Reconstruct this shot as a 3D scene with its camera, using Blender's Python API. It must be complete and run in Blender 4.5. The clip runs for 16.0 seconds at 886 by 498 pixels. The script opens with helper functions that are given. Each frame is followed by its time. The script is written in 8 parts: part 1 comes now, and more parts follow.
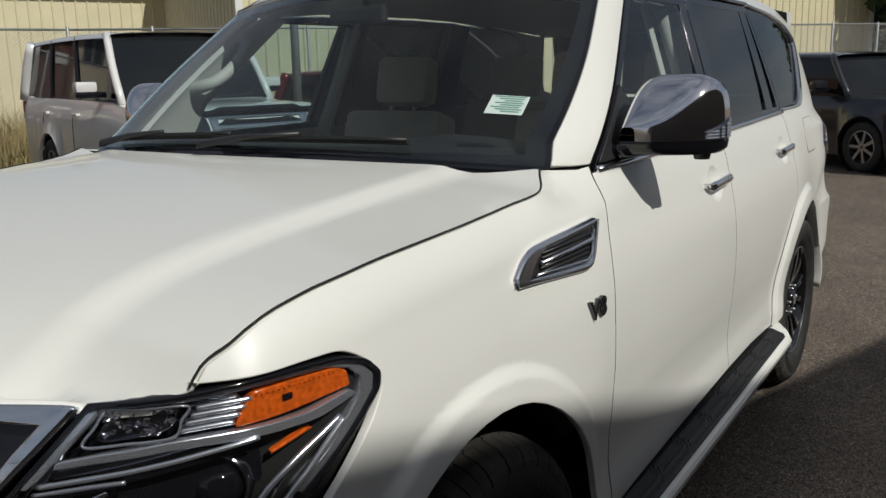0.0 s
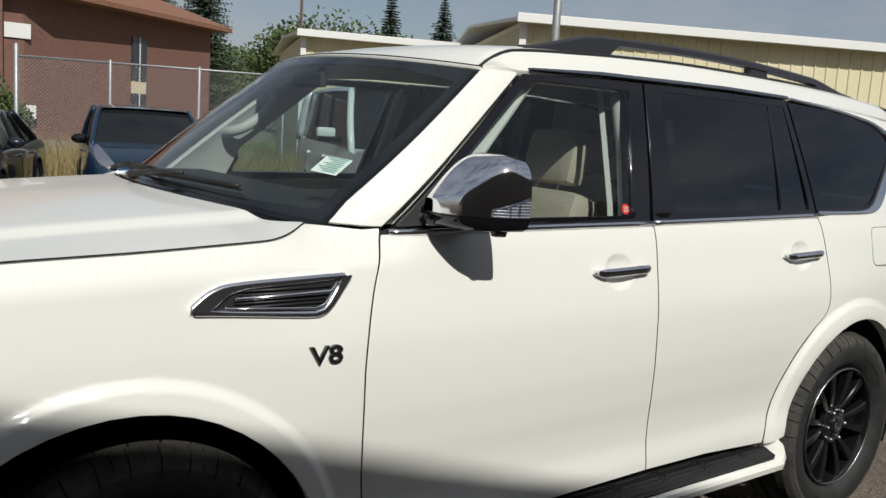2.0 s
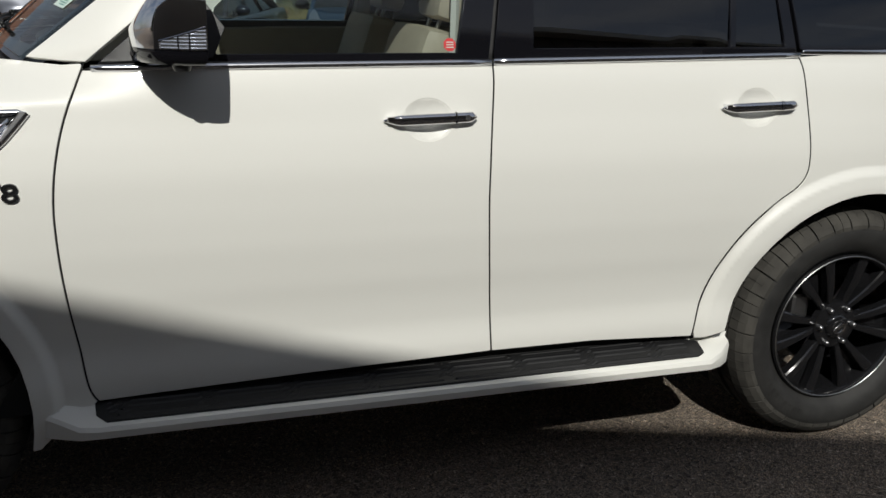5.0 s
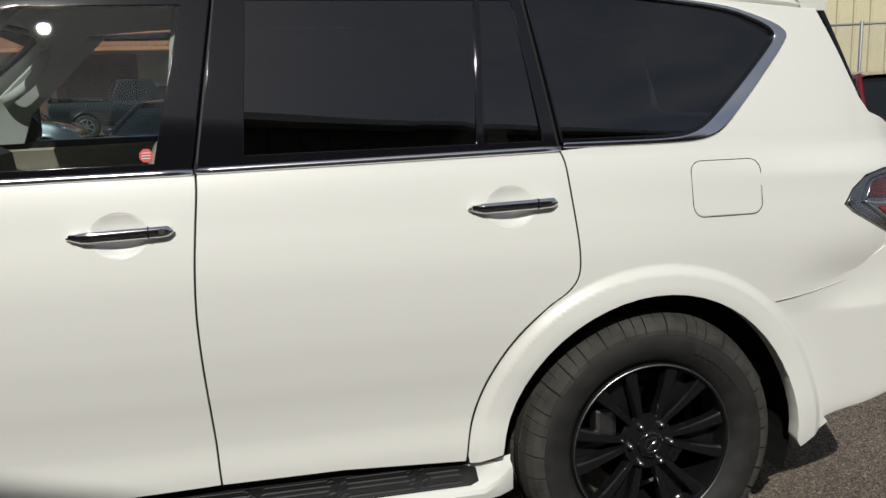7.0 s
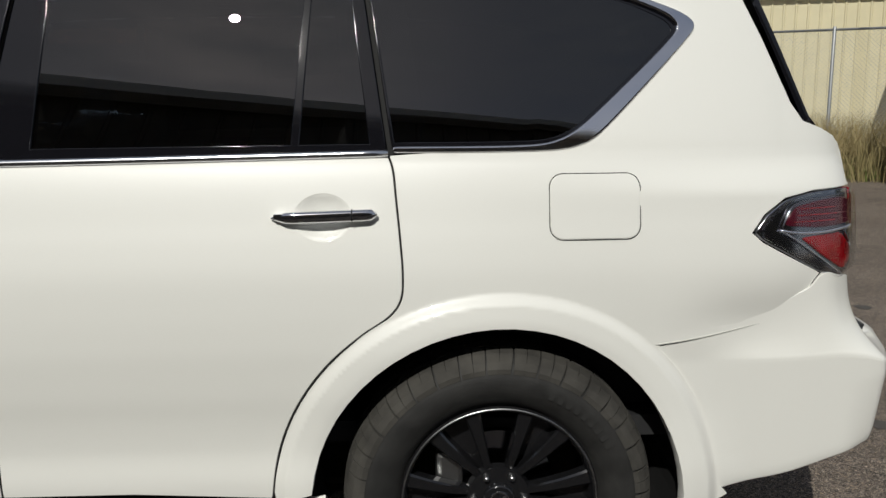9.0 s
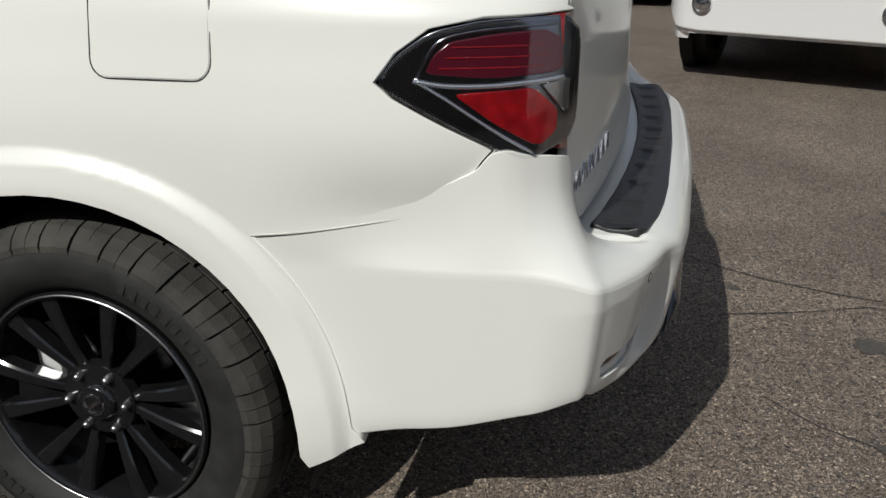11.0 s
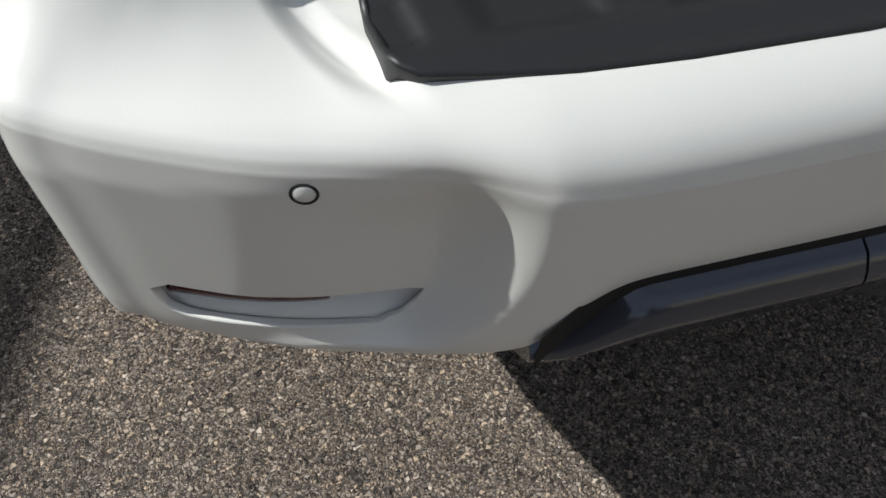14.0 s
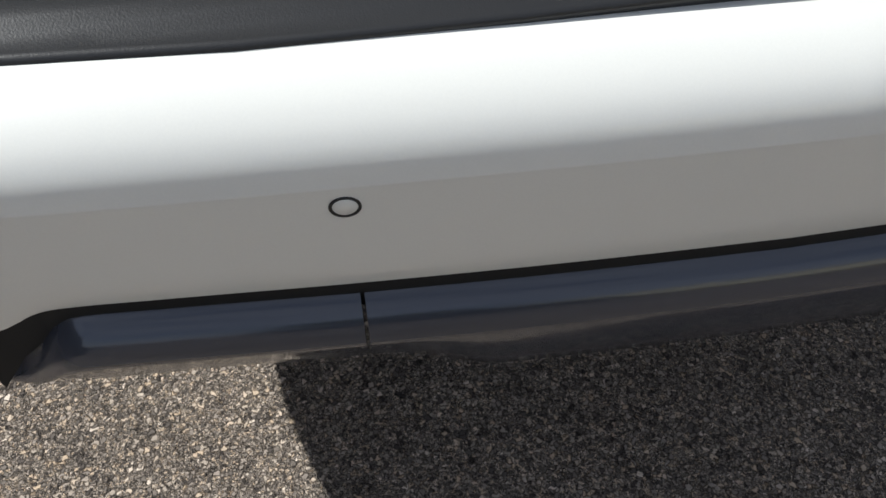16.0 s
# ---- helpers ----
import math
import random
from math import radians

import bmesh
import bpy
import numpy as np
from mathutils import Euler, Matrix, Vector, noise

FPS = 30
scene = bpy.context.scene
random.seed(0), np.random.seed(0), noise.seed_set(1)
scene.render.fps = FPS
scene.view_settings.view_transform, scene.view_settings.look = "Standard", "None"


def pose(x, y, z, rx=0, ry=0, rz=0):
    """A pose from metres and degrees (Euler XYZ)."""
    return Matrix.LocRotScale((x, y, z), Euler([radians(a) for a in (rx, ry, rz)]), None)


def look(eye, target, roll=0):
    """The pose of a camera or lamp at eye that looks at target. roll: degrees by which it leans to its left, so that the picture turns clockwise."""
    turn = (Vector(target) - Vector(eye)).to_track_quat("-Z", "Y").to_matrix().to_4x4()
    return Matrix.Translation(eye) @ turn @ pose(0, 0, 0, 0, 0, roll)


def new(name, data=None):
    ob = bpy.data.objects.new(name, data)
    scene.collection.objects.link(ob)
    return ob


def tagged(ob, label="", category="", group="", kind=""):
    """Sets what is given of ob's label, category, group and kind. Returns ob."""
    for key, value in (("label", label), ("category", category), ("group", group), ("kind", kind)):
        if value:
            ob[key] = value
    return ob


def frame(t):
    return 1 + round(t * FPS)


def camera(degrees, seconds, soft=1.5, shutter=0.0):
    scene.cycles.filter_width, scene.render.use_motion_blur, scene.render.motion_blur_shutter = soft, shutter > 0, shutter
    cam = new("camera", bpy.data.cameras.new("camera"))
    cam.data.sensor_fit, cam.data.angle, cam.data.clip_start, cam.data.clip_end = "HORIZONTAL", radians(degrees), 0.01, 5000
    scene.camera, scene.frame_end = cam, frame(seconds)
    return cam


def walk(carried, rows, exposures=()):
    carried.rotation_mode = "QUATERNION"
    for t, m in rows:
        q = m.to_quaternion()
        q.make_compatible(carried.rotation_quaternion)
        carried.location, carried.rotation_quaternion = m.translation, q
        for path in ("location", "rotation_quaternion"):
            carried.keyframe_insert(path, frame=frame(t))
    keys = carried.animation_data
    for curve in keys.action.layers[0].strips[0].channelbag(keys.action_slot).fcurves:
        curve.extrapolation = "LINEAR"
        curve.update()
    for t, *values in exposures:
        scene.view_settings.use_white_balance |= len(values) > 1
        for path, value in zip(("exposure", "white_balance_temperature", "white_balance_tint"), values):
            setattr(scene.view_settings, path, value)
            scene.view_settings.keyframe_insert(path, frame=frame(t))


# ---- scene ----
cam = camera(54.0, 16.0)
PATH = [
    (0, (-1.399, -1.774, 1.601), (0.247, -0.715, 1.193), -1.4),
    (0.5, (-1.241, -2.042, 1.569), (0.219, -0.735, 1.169), -0.5),
    (1, (-1.042, -2.324, 1.632), (0.263, -0.878, 1.178), 1.1),
    (1.5, (-0.839, -2.682, 1.652), (0.411, -1.167, 1.273), 2.3),
    (2, (-0.621, -2.896, 1.631), (0.565, -1.31, 1.355), 3.7),
    (2.5, (-0.343, -3.001, 1.639), (0.754, -1.356, 1.345), 4.3),
    (3, (-0.081, -3.189, 1.638), (0.884, -1.461, 1.349), 3.6),
    (3.5, (0.133, -3.285, 1.634), (0.938, -1.482, 1.317), 3.2),
    (4, (0.349, -3.23, 1.636), (0.889, -1.356, 1.191), 2.8),
    (4.5, (0.574, -3.235, 1.611), (0.988, -1.353, 1.073), 2.3),
    (5, (0.897, -3.325, 1.579), (1.445, -1.496, 0.983), 1.4),
    (5.2, (1.003, -3.38, 1.54), (1.602, -1.565, 0.948), 0.2),
    (7.3, (1.988, -3.334, 1.557), (2.372, -1.391, 1.278), -0.9),
    (7.5, (2.058, -3.311, 1.56), (2.401, -1.353, 1.338), -0.1),
    (8, (2.241, -3.22, 1.579), (2.491, -1.245, 1.39), 1.5),
    (8.5, (2.494, -3.171, 1.54), (2.68, -1.199, 1.264), 0.8),
    (9, (2.841, -3.17, 1.538), (2.917, -1.206, 1.17), -0.4),
    (9.5, (3.16, -2.989, 1.534), (3.202, -1.046, 1.061), -0.3),
    (10, (3.478, -2.798, 1.504), (3.45, -0.881, 0.934), -0.3),
    (10.2, (3.627, -2.722, 1.496), (3.542, -0.817, 0.895), -0.3),
    (12.3, (4.712, -1.584, 1.343), (3.691, -0.304, 0.194), -0.2),
    (12.5, (4.706, -1.455, 1.315), (3.651, -0.265, 0.101), 0.5),
    (13, (4.682, -1.187, 1.26), (3.568, -0.265, -0.121), 1.3),
    (13.5, (4.706, -0.956, 1.215), (3.475, -0.322, -0.228), -0.2),
    (14, (4.645, -0.813, 1.154), (3.366, -0.379, -0.321), 0.3),
    (14.5, (4.589, -0.733, 1.105), (3.308, -0.406, -0.396), 1.0),
    (15, (4.603, -0.645, 1.077), (3.312, -0.443, -0.437), -0.1),
    (15.5, (4.632, -0.472, 1.091), (3.344, -0.305, -0.431), -0.5),
    (16, (4.669, -0.312, 1.117), (3.386, -0.124, -0.406), -0.7),
]
walk(cam, [(t, look(eye, target, roll)) for t, eye, target, roll in PATH], [(0, -0.42, 6500, 10), (0.5, -0.2, 6500, 10), (1, -0.1, 6500, 10), (3, -0.17, 6500, 10), (4.5, -0.35, 6500, 10), (10.2, -0.36, 6450, 10), (12.3, 0.08, 6200, 10), (15.0, 0.14, 6200, 10), (15.5, 0.33, 6200, 10), (16, 0.56, 6200, 10)])

from mathutils.geometry import delaunay_2d_cdt

# ---- light ----
SUN_TO = Vector((-0.187, -0.717, 0.672)).normalized()
SUN_EL = math.asin(SUN_TO.z)
SUN_AZ = math.atan2(SUN_TO.x, SUN_TO.y)
world = bpy.data.worlds.new("sky_world")
scene.world = world
world.use_nodes = True
wn, wl = world.node_tree.nodes, world.node_tree.links
sky = wn.new("ShaderNodeTexSky")
sky.sky_type = "NISHITA"
sky.sun_disc = False
sky.sun_elevation = SUN_EL
sky.sun_rotation = SUN_AZ
sky.air_density, sky.dust_density, sky.altitude = 1.0, 1.6, 600
# thin white cloud mixed over the blue
wtc = wn.new("ShaderNodeTexCoord")
wmap = wn.new("ShaderNodeMapping")
wmap.inputs["Scale"].default_value = (1.2, 1.2, 4.0)
wl.new(wtc.outputs["Generated"], wmap.inputs["Vector"])
wno = wn.new("ShaderNodeTexNoise")
wno.inputs["Scale"].default_value = 2.2
wno.inputs["Detail"].default_value = 6
wno.inputs["Roughness"].default_value = 0.6
wl.new(wmap.outputs["Vector"], wno.inputs["Vector"])
wr = wn.new("ShaderNodeValToRGB")
wr.color_ramp.elements[0].position, wr.color_ramp.elements[1].position = 0.34, 0.64
wr.color_ramp.elements[1].color = (0.8, 0.8, 0.8, 1)
wr.color_ramp.elements[0].color = (0.18, 0.18, 0.18, 1)
wl.new(wno.outputs["Fac"], wr.inputs["Fac"])
wmix = wn.new("ShaderNodeMix")
wmix.data_type = "RGBA"
wl.new(wr.outputs["Color"], wmix.inputs["Factor"])
wl.new(sky.outputs["Color"], wmix.inputs["A"])
wmix.inputs["B"].default_value = (6.5, 6.8, 7.4, 1)
wbg = wn["Background"]
wl.new(wmix.outputs["Result"], wbg.inputs["Color"])
wbg.inputs["Strength"].default_value = 0.064
sun_data = bpy.data.lights.new("sun", "SUN")
sun_data.energy, sun_data.angle, sun_data.color = 4.1, radians(0.53), (1.0, 0.985, 0.92)
sun = new("sun", sun_data)
sun.matrix_world = look((0, 0, 30), Vector((0, 0, 30)) - SUN_TO)


# ---- materials ----
def mat(name, color=(0.5, 0.5, 0.5), rough=0.5, metal=0.0, coat=0.0, var=0.0, scale=20.0, bump=0.0, bscale=None, color2=None, spec=0.5, thr=None, detail=4):
    m = bpy.data.materials.new(name)
    m.use_nodes = True
    n, l = m.node_tree.nodes, m.node_tree.links
    p = n["Principled BSDF"]
    p.inputs["Base Color"].default_value = (*color, 1)
    p.inputs["Roughness"].default_value = rough
    p.inputs["Metallic"].default_value = metal
    p.inputs["Coat Weight"].default_value = coat
    p.inputs["Coat Roughness"].default_value = 0.03
    p.inputs["Specular IOR Level"].default_value = spec
    tc = n.new("ShaderNodeTexCoord")
    if var or color2:
        no = n.new("ShaderNodeTexNoise")
        no.inputs["Scale"].default_value = scale
        no.inputs["Detail"].default_value = detail
        l.new(tc.outputs["Object"], no.inputs["Vector"])
        ramp = n.new("ShaderNodeValToRGB")
        a, b = thr if thr else (0.3, 0.7)
        ramp.color_ramp.elements[0].position, ramp.color_ramp.elements[1].position = a, b
        c2 = color2 if color2 else tuple(min(1, c * (1 + var)) for c in color)
        c1 = color if color2 else tuple(c * (1 - var) for c in color)
        ramp.color_ramp.elements[0].color = (*c1, 1)
        ramp.color_ramp.elements[1].color = (*c2, 1)
        l.new(no.outputs["Fac"], ramp.inputs["Fac"])
        l.new(ramp.outputs["Color"], p.inputs["Base Color"])
        m["ramp"] = ramp.name
    if bump:
        nb = n.new("ShaderNodeTexNoise")
        nb.inputs["Scale"].default_value = bscale or scale
        nb.inputs["Detail"].default_value = 5
        l.new(tc.outputs["Object"], nb.inputs["Vector"])
        bu = n.new("ShaderNodeBump")
        bu.inputs["Strength"].default_value = bump
        bu.inputs["Distance"].default_value = 0.01
        l.new(nb.outputs["Fac"], bu.inputs["Height"])
        l.new(bu.outputs["Normal"], p.inputs["Normal"])
    return m


def pane_mat(name, tint, rough=0.0, dust=0.0, f0=0.07):
    """Thin glass: tinted see-through with a mirror gloss by Fresnel."""
    m = bpy.data.materials.new(name)
    m.use_nodes = True
    n, l = m.node_tree.nodes, m.node_tree.links
    n.remove(n["Principled BSDF"])
    t, g, x = n.new("ShaderNodeBsdfTransparent"), n.new("ShaderNodeBsdfGlossy"), n.new("ShaderNodeMixShader")
    lw, pw, f = n.new("ShaderNodeLayerWeight"), n.new("ShaderNodeMath"), n.new("ShaderNodeMath")
    lw.inputs["Blend"].default_value = 0.5
    pw.operation, pw.inputs[1].default_value = "POWER", 5.0
    f.operation, f.inputs[1].default_value, f.inputs[2].default_value = "MULTIPLY_ADD", 1.0 - f0, f0
    l.new(lw.outputs["Facing"], pw.inputs[0])
    l.new(pw.outputs["Value"], f.inputs[0])
    t.inputs["Color"].default_value = (*tint, 1)
    g.inputs["Roughness"].default_value = rough
    l.new(f.outputs["Value"], x.inputs["Fac"])
    l.new(t.outputs["BSDF"], x.inputs[1])
    l.new(g.outputs["BSDF"], x.inputs[2])
    last = x
    # even pale haze standing in for the sky's veiling reflection on the glass
    if dust:
        d, y = n.new("ShaderNodeBsdfDiffuse"), n.new("ShaderNodeMixShader")
        d.inputs["Color"].default_value = (0.62, 0.66, 0.66, 1)
        y.inputs["Fac"].default_value = dust
        l.new(x.outputs["Shader"], y.inputs[1])
        l.new(d.outputs["BSDF"], y.inputs[2])
        last = y
    l.new(last.outputs["Shader"], n["Material Output"].inputs["Surface"])
    return m


PAINT = mat("pearl_white_paint", (0.79, 0.785, 0.735), 0.42, 0.0, 0.6, var=0.012, scale=600)
PAINT.node_tree.nodes["Principled BSDF"].inputs["Coat Roughness"].default_value = 0.06
CHROME = mat("chrome", (0.78, 0.78, 0.80), 0.06, 1.0)
SATIN = mat("satin_chrome", (0.80, 0.81, 0.84), 0.20, 1.0)
DCHROME = mat("dark_chrome", (0.33, 0.34, 0.37), 0.12, 1.0)
GBLACK = mat("gloss_black", (0.006, 0.006, 0.008), 0.06, 0.0, 0.0, spec=0.6)
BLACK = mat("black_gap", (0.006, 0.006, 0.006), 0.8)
PLASTIC = mat("black_plastic", (0.020, 0.020, 0.021), 0.42, bump=0.08, bscale=700)
RUBBER = mat("tyre_rubber", (0.019, 0.0185, 0.0175), 0.68, var=0.35, scale=18, bump=0.2, bscale=300)
STEPBLACK = mat("worn_black_step_plastic", (0.010, 0.010, 0.0105), 0.55, var=0.2, scale=30, bump=0.1, bscale=500)
TREAD = mat("dusty_tread_rubber", (0.046, 0.043, 0.037), 0.85, var=0.35, scale=14, bump=0.25, bscale=260)
RUBBERSEAL = mat("rubber_seal", (0.012, 0.012, 0.012), 0.5)
RIMBLACK = mat("gloss_black_alloy", (0.010, 0.010, 0.011), 0.14, 0.0, 0.8)
RAIL = mat("satin_dark_grey", (0.045, 0.047, 0.055), 0.38, 0.3)
VALANCE = mat("satin_blue_grey", (0.060, 0.066, 0.085), 0.20, 0.35, 0.5)
GLASS = pane_mat("clear_glass", (0.72, 0.82, 0.81), dust=0.006, f0=0.06)
WSGLASS = pane_mat("windscreen_glass", (0.72, 0.83, 0.83), dust=0.008, f0=0.07)
TINT = pane_mat("privacy_glass", (0.012, 0.014, 0.017), f0=0.115)
BEIGE = mat("beige_leather", (0.40, 0.35, 0.27), 0.5, var=0.06, scale=30, bump=0.1, bscale=200)
GREYTRIM = mat("light_grey_trim", (0.50, 0.50, 0.46), 0.6)
DARKTRIM = mat("dark_dash_trim", (0.018, 0.018, 0.019), 0.65, bump=0.15, bscale=300)
LENSCLEAR = pane_mat("clear_lens", (0.93, 0.93, 0.93))
AMBER = mat("amber_lens", (0.62, 0.105, 0.008), 0.16, 0.0, 0.8, var=0.35, scale=140)
REDLENS = mat("red_lens", (0.23, 0.005, 0.008), 0.1, 0.0, 0.8, var=0.3, scale=40)
REDDARK = mat("dark_red_lens", (0.070, 0.006, 0.014), 0.1, 0.0, 0.8)
LAMPSILVER = mat("lamp_silver", (0.74, 0.77, 0.84), 0.16, 0.85)
SILVER = mat("silver_reflector", (0.72, 0.73, 0.75), 0.18, 1.0)
STEEL = mat("brushed_steel", (0.45, 0.45, 0.45), 0.35, 1.0)
BADGE = mat("dark_chrome_badge", (0.10, 0.10, 0.105), 0.2, 0.9)
PAPER = mat("sticker_paper", (0.62, 0.74, 0.68), 0.7)
PAPERINK = mat("sticker_ink", (0.10, 0.28, 0.24), 0.7)
REDSTICK = mat("red_sticker", (0.62, 0.03, 0.035), 0.5)
WHITE = mat("white_plain", (0.78, 0.78, 0.76), 0.5)


# ---- building helpers ----
def fast_mesh(name, verts, faces, normals=None, smooth=True):
    me = bpy.data.meshes.new(name)
    me.from_pydata([tuple(v) for v in verts], [], faces)
    if smooth:
        me.shade_smooth()
    if normals is not None:
        me.normals_split_custom_set_from_vertices([tuple(v) for v in normals])
    me.update()
    return me


def obj(name, me, material, parent=None, label="", kind=""):
    if material is not None:
        me.materials.append(material)
    o = new(name, me)
    if parent is not None:
        o.parent = parent
    return tagged(o, label, kind=kind)


def part(name, bm, material, parent=None, label="", smooth=False, angle=None):
    me = bpy.data.meshes.new(name)
    bm.normal_update()
    bm.to_mesh(me)
    bm.free()
    if smooth:
        me.shade_smooth()
        if angle:
            me.set_sharp_from_angle(angle=radians(angle))
    return obj(name, me, material, parent, label)


def thing(name, label, category, at=(0, 0, 0), group="", kind=""):
    e = new(name)
    e.location = at
    e.empty_display_size = 0.2
    return tagged(e, label, category, group, kind)


def box(bm, lo, hi, bevel=0.0, m=None):
    c = [(lo[i] + hi[i]) / 2 for i in range(3)]
    s = [abs(hi[i] - lo[i]) for i in range(3)]
    r = bmesh.ops.create_cube(bm, size=1, matrix=Matrix.Translation(c) @ Matrix.Diagonal((*s, 1)))
    vs = r["verts"]
    if bevel:
        es = list({e for v in vs for e in v.link_edges})
        out = bmesh.ops.bevel(bm, geom=es, offset=bevel, segments=2, affect="EDGES", profile=0.6)
        vs = list({v for f in out["faces"] for v in f.verts} | {v for v in vs if v.is_valid})
    if m is not None:
        bmesh.ops.transform(bm, matrix=m, verts=[v for v in vs if v.is_valid])
    return bm


def tube(bm, pts, radius, n=8, caps=True):
    """A round bar along points; radius: a number or one for each point."""
    pts = [Vector(p) for p in pts]
    rings = []
    up = None
    for i, p in enumerate(pts):
        d = (pts[min(i + 1, len(pts) - 1)] - pts[max(i - 1, 0)]).normalized()
        if up is None:
            up = Vector((0, 0, 1)) if abs(d.z) < 0.9 else Vector((1, 0, 0))
        a = d.cross(up).normalized()
        b = a.cross(d)
        up = b
        r = radius[i] if isinstance(radius, (list, tuple)) else radius
        rings.append([bm.verts.new(p + a * r * math.cos(2 * math.pi * k / n) + b * r * math.sin(2 * math.pi * k / n)) for k in range(n)])
    for q, w in zip(rings, rings[1:]):
        for k in range(n):
            bm.faces.new((q[k], w[k], w[(k + 1) % n], q[(k + 1) % n]))
    if caps:
        bm.faces.new(rings[0])
        bm.faces.new(list(reversed(rings[-1])))
    return bm


def cr(table, t):
    """Smooth curve through a table of (t, value)."""
    if t <= table[0][0]:
        return table[0][1]
    if t >= table[-1][0]:
        return table[-1][1]
    i = 0
    while table[i + 1][0] < t:
        i += 1
    x0, y0 = table[i]
    x1, y1 = table[i + 1]
    h = x1 - x0
    m0 = (y1 - table[i - 1][1]) / (x1 - table[i - 1][0]) if i else (y1 - y0) / h
    m1 = (table[i + 2][1] - y0) / (table[i + 2][0] - x0) if i + 2 < len(table) else (y1 - y0) / h
    s = (t - x0) / h
    return y0 * (2 * s**3 - 3 * s * s + 1) + h * m0 * (s**3 - 2 * s * s + s) + y1 * (3 * s * s - 2 * s**3) + h * m1 * (s**3 - s * s)


def sstep(t):
    t = min(1.0, max(0.0, t))
    return t * t * (3 - 2 * t)


def spline(pts, n=8, closed=False):
    """Points along a smooth curve through pts (2D or 3D)."""
    P = [Vector(p) for p in pts]
    out = []
    k = len(P)
    for i in range(k if closed else k - 1):
        p0, p1, p2, p3 = (P[(i - 1) % k], P[i], P[(i + 1) % k], P[(i + 2) % k]) if closed else (P[max(i - 1, 0)], P[i], P[i + 1], P[min(i + 2, k - 1)])
        for j in range(n):
            s = j / n
            out.append(0.5 * (2 * p1 + (p2 - p0) * s + (2 * p0 - 5 * p1 + 4 * p2 - p3) * s * s + (3 * p1 - p0 - 3 * p2 + p3) * s**3))
    if not closed:
        out.append(P[-1])
    return out


def area2(poly):
    return sum(a[0] * b[1] - b[0] * a[1] for a, b in zip(poly, poly[1:] + poly[:1])) / 2


def ccw(poly):
    poly = [(float(p[0]), float(p[1])) for p in poly]
    out = [p for i, p in enumerate(poly) if math.hypot(p[0] - poly[i - 1][0], p[1] - poly[i - 1][1]) > 1e-5]
    return out if area2(out) > 0 else out[::-1]


def inset(poly, d):
    """A counter-clockwise outline moved inwards by d (outwards where d < 0)."""
    out, n = [], len(poly)
    for i in range(n):
        (x0, y0), (x1, y1), (x2, y2) = poly[i - 1], poly[i], poly[(i + 1) % n]
        l1, l2 = math.hypot(x1 - x0, y1 - y0), math.hypot(x2 - x1, y2 - y1)
        nx, ny = -(y1 - y0) / l1 - (y2 - y1) / l2, (x1 - x0) / l1 + (x2 - x1) / l2
        k = math.hypot(nx, ny) or 1
        c = max(0.35, k / 2)
        out.append((x1 + nx / k * d / c, y1 + ny / k * d / c))
    return out


def soften(poly, k=0.2, times=2):
    """Rounds the corners of a closed outline."""
    for _ in range(times):
        out = []
        for a, b in zip(poly, poly[1:] + poly[:1]):
            out += [(a[0] + (b[0] - a[0]) * k, a[1] + (b[1] - a[1]) * k), (b[0] + (a[0] - b[0]) * k, b[1] + (a[1] - b[1]) * k)]
        poly = out
    return poly


def ease(line, k=0.22, times=2):
    """Rounds the corners of an open line and keeps its ends."""
    for _ in range(times):
        out = [line[0]]
        for a, b in zip(line, line[1:]):
            out += [(a[0] + (b[0] - a[0]) * k, a[1] + (b[1] - a[1]) * k), (b[0] + (a[0] - b[0]) * k, b[1] + (a[1] - b[1]) * k)]
        line = out + [line[-1]]
    return line


def densify(poly, step):
    out = []
    for a, b in zip(poly, poly[1:] + poly[:1]):
        k = max(1, int(math.hypot(b[0] - a[0], b[1] - a[1]) / step))
        out += [(a[0] + (b[0] - a[0]) * j / k, a[1] + (b[1] - a[1]) * j / k) for j in range(k)]
    return out


def inside_np(P, loop):
    """Which of the points lie inside a loop."""
    L = np.array(loop)
    M = np.roll(L, -1, axis=0)
    res = np.zeros(len(P), bool)
    for (x0, y0), (x1, y1) in zip(L, M):
        if y0 == y1:
            continue
        c = ((y0 > P[:, 1]) != (y1 > P[:, 1])) & (P[:, 0] < (x1 - x0) * (P[:, 1] - y0) / (y1 - y0) + x0)
        res ^= c
    return res


def far_from(P, loop, da, db):
    """Which of the points keep their distance from a loop's edges."""
    ok = np.ones(len(P), bool)
    S = np.array((1 / da, 1 / db))
    L = np.array(loop) * S
    Q = P * S
    for p, q in zip(L, np.roll(L, -1, axis=0)):
        d = q - p
        k = np.clip(((Q - p) @ d) / max(1e-12, d @ d), 0, 1)
        ok &= np.linalg.norm(Q - p - k[:, None] * d, axis=1) > 0.45
    return ok


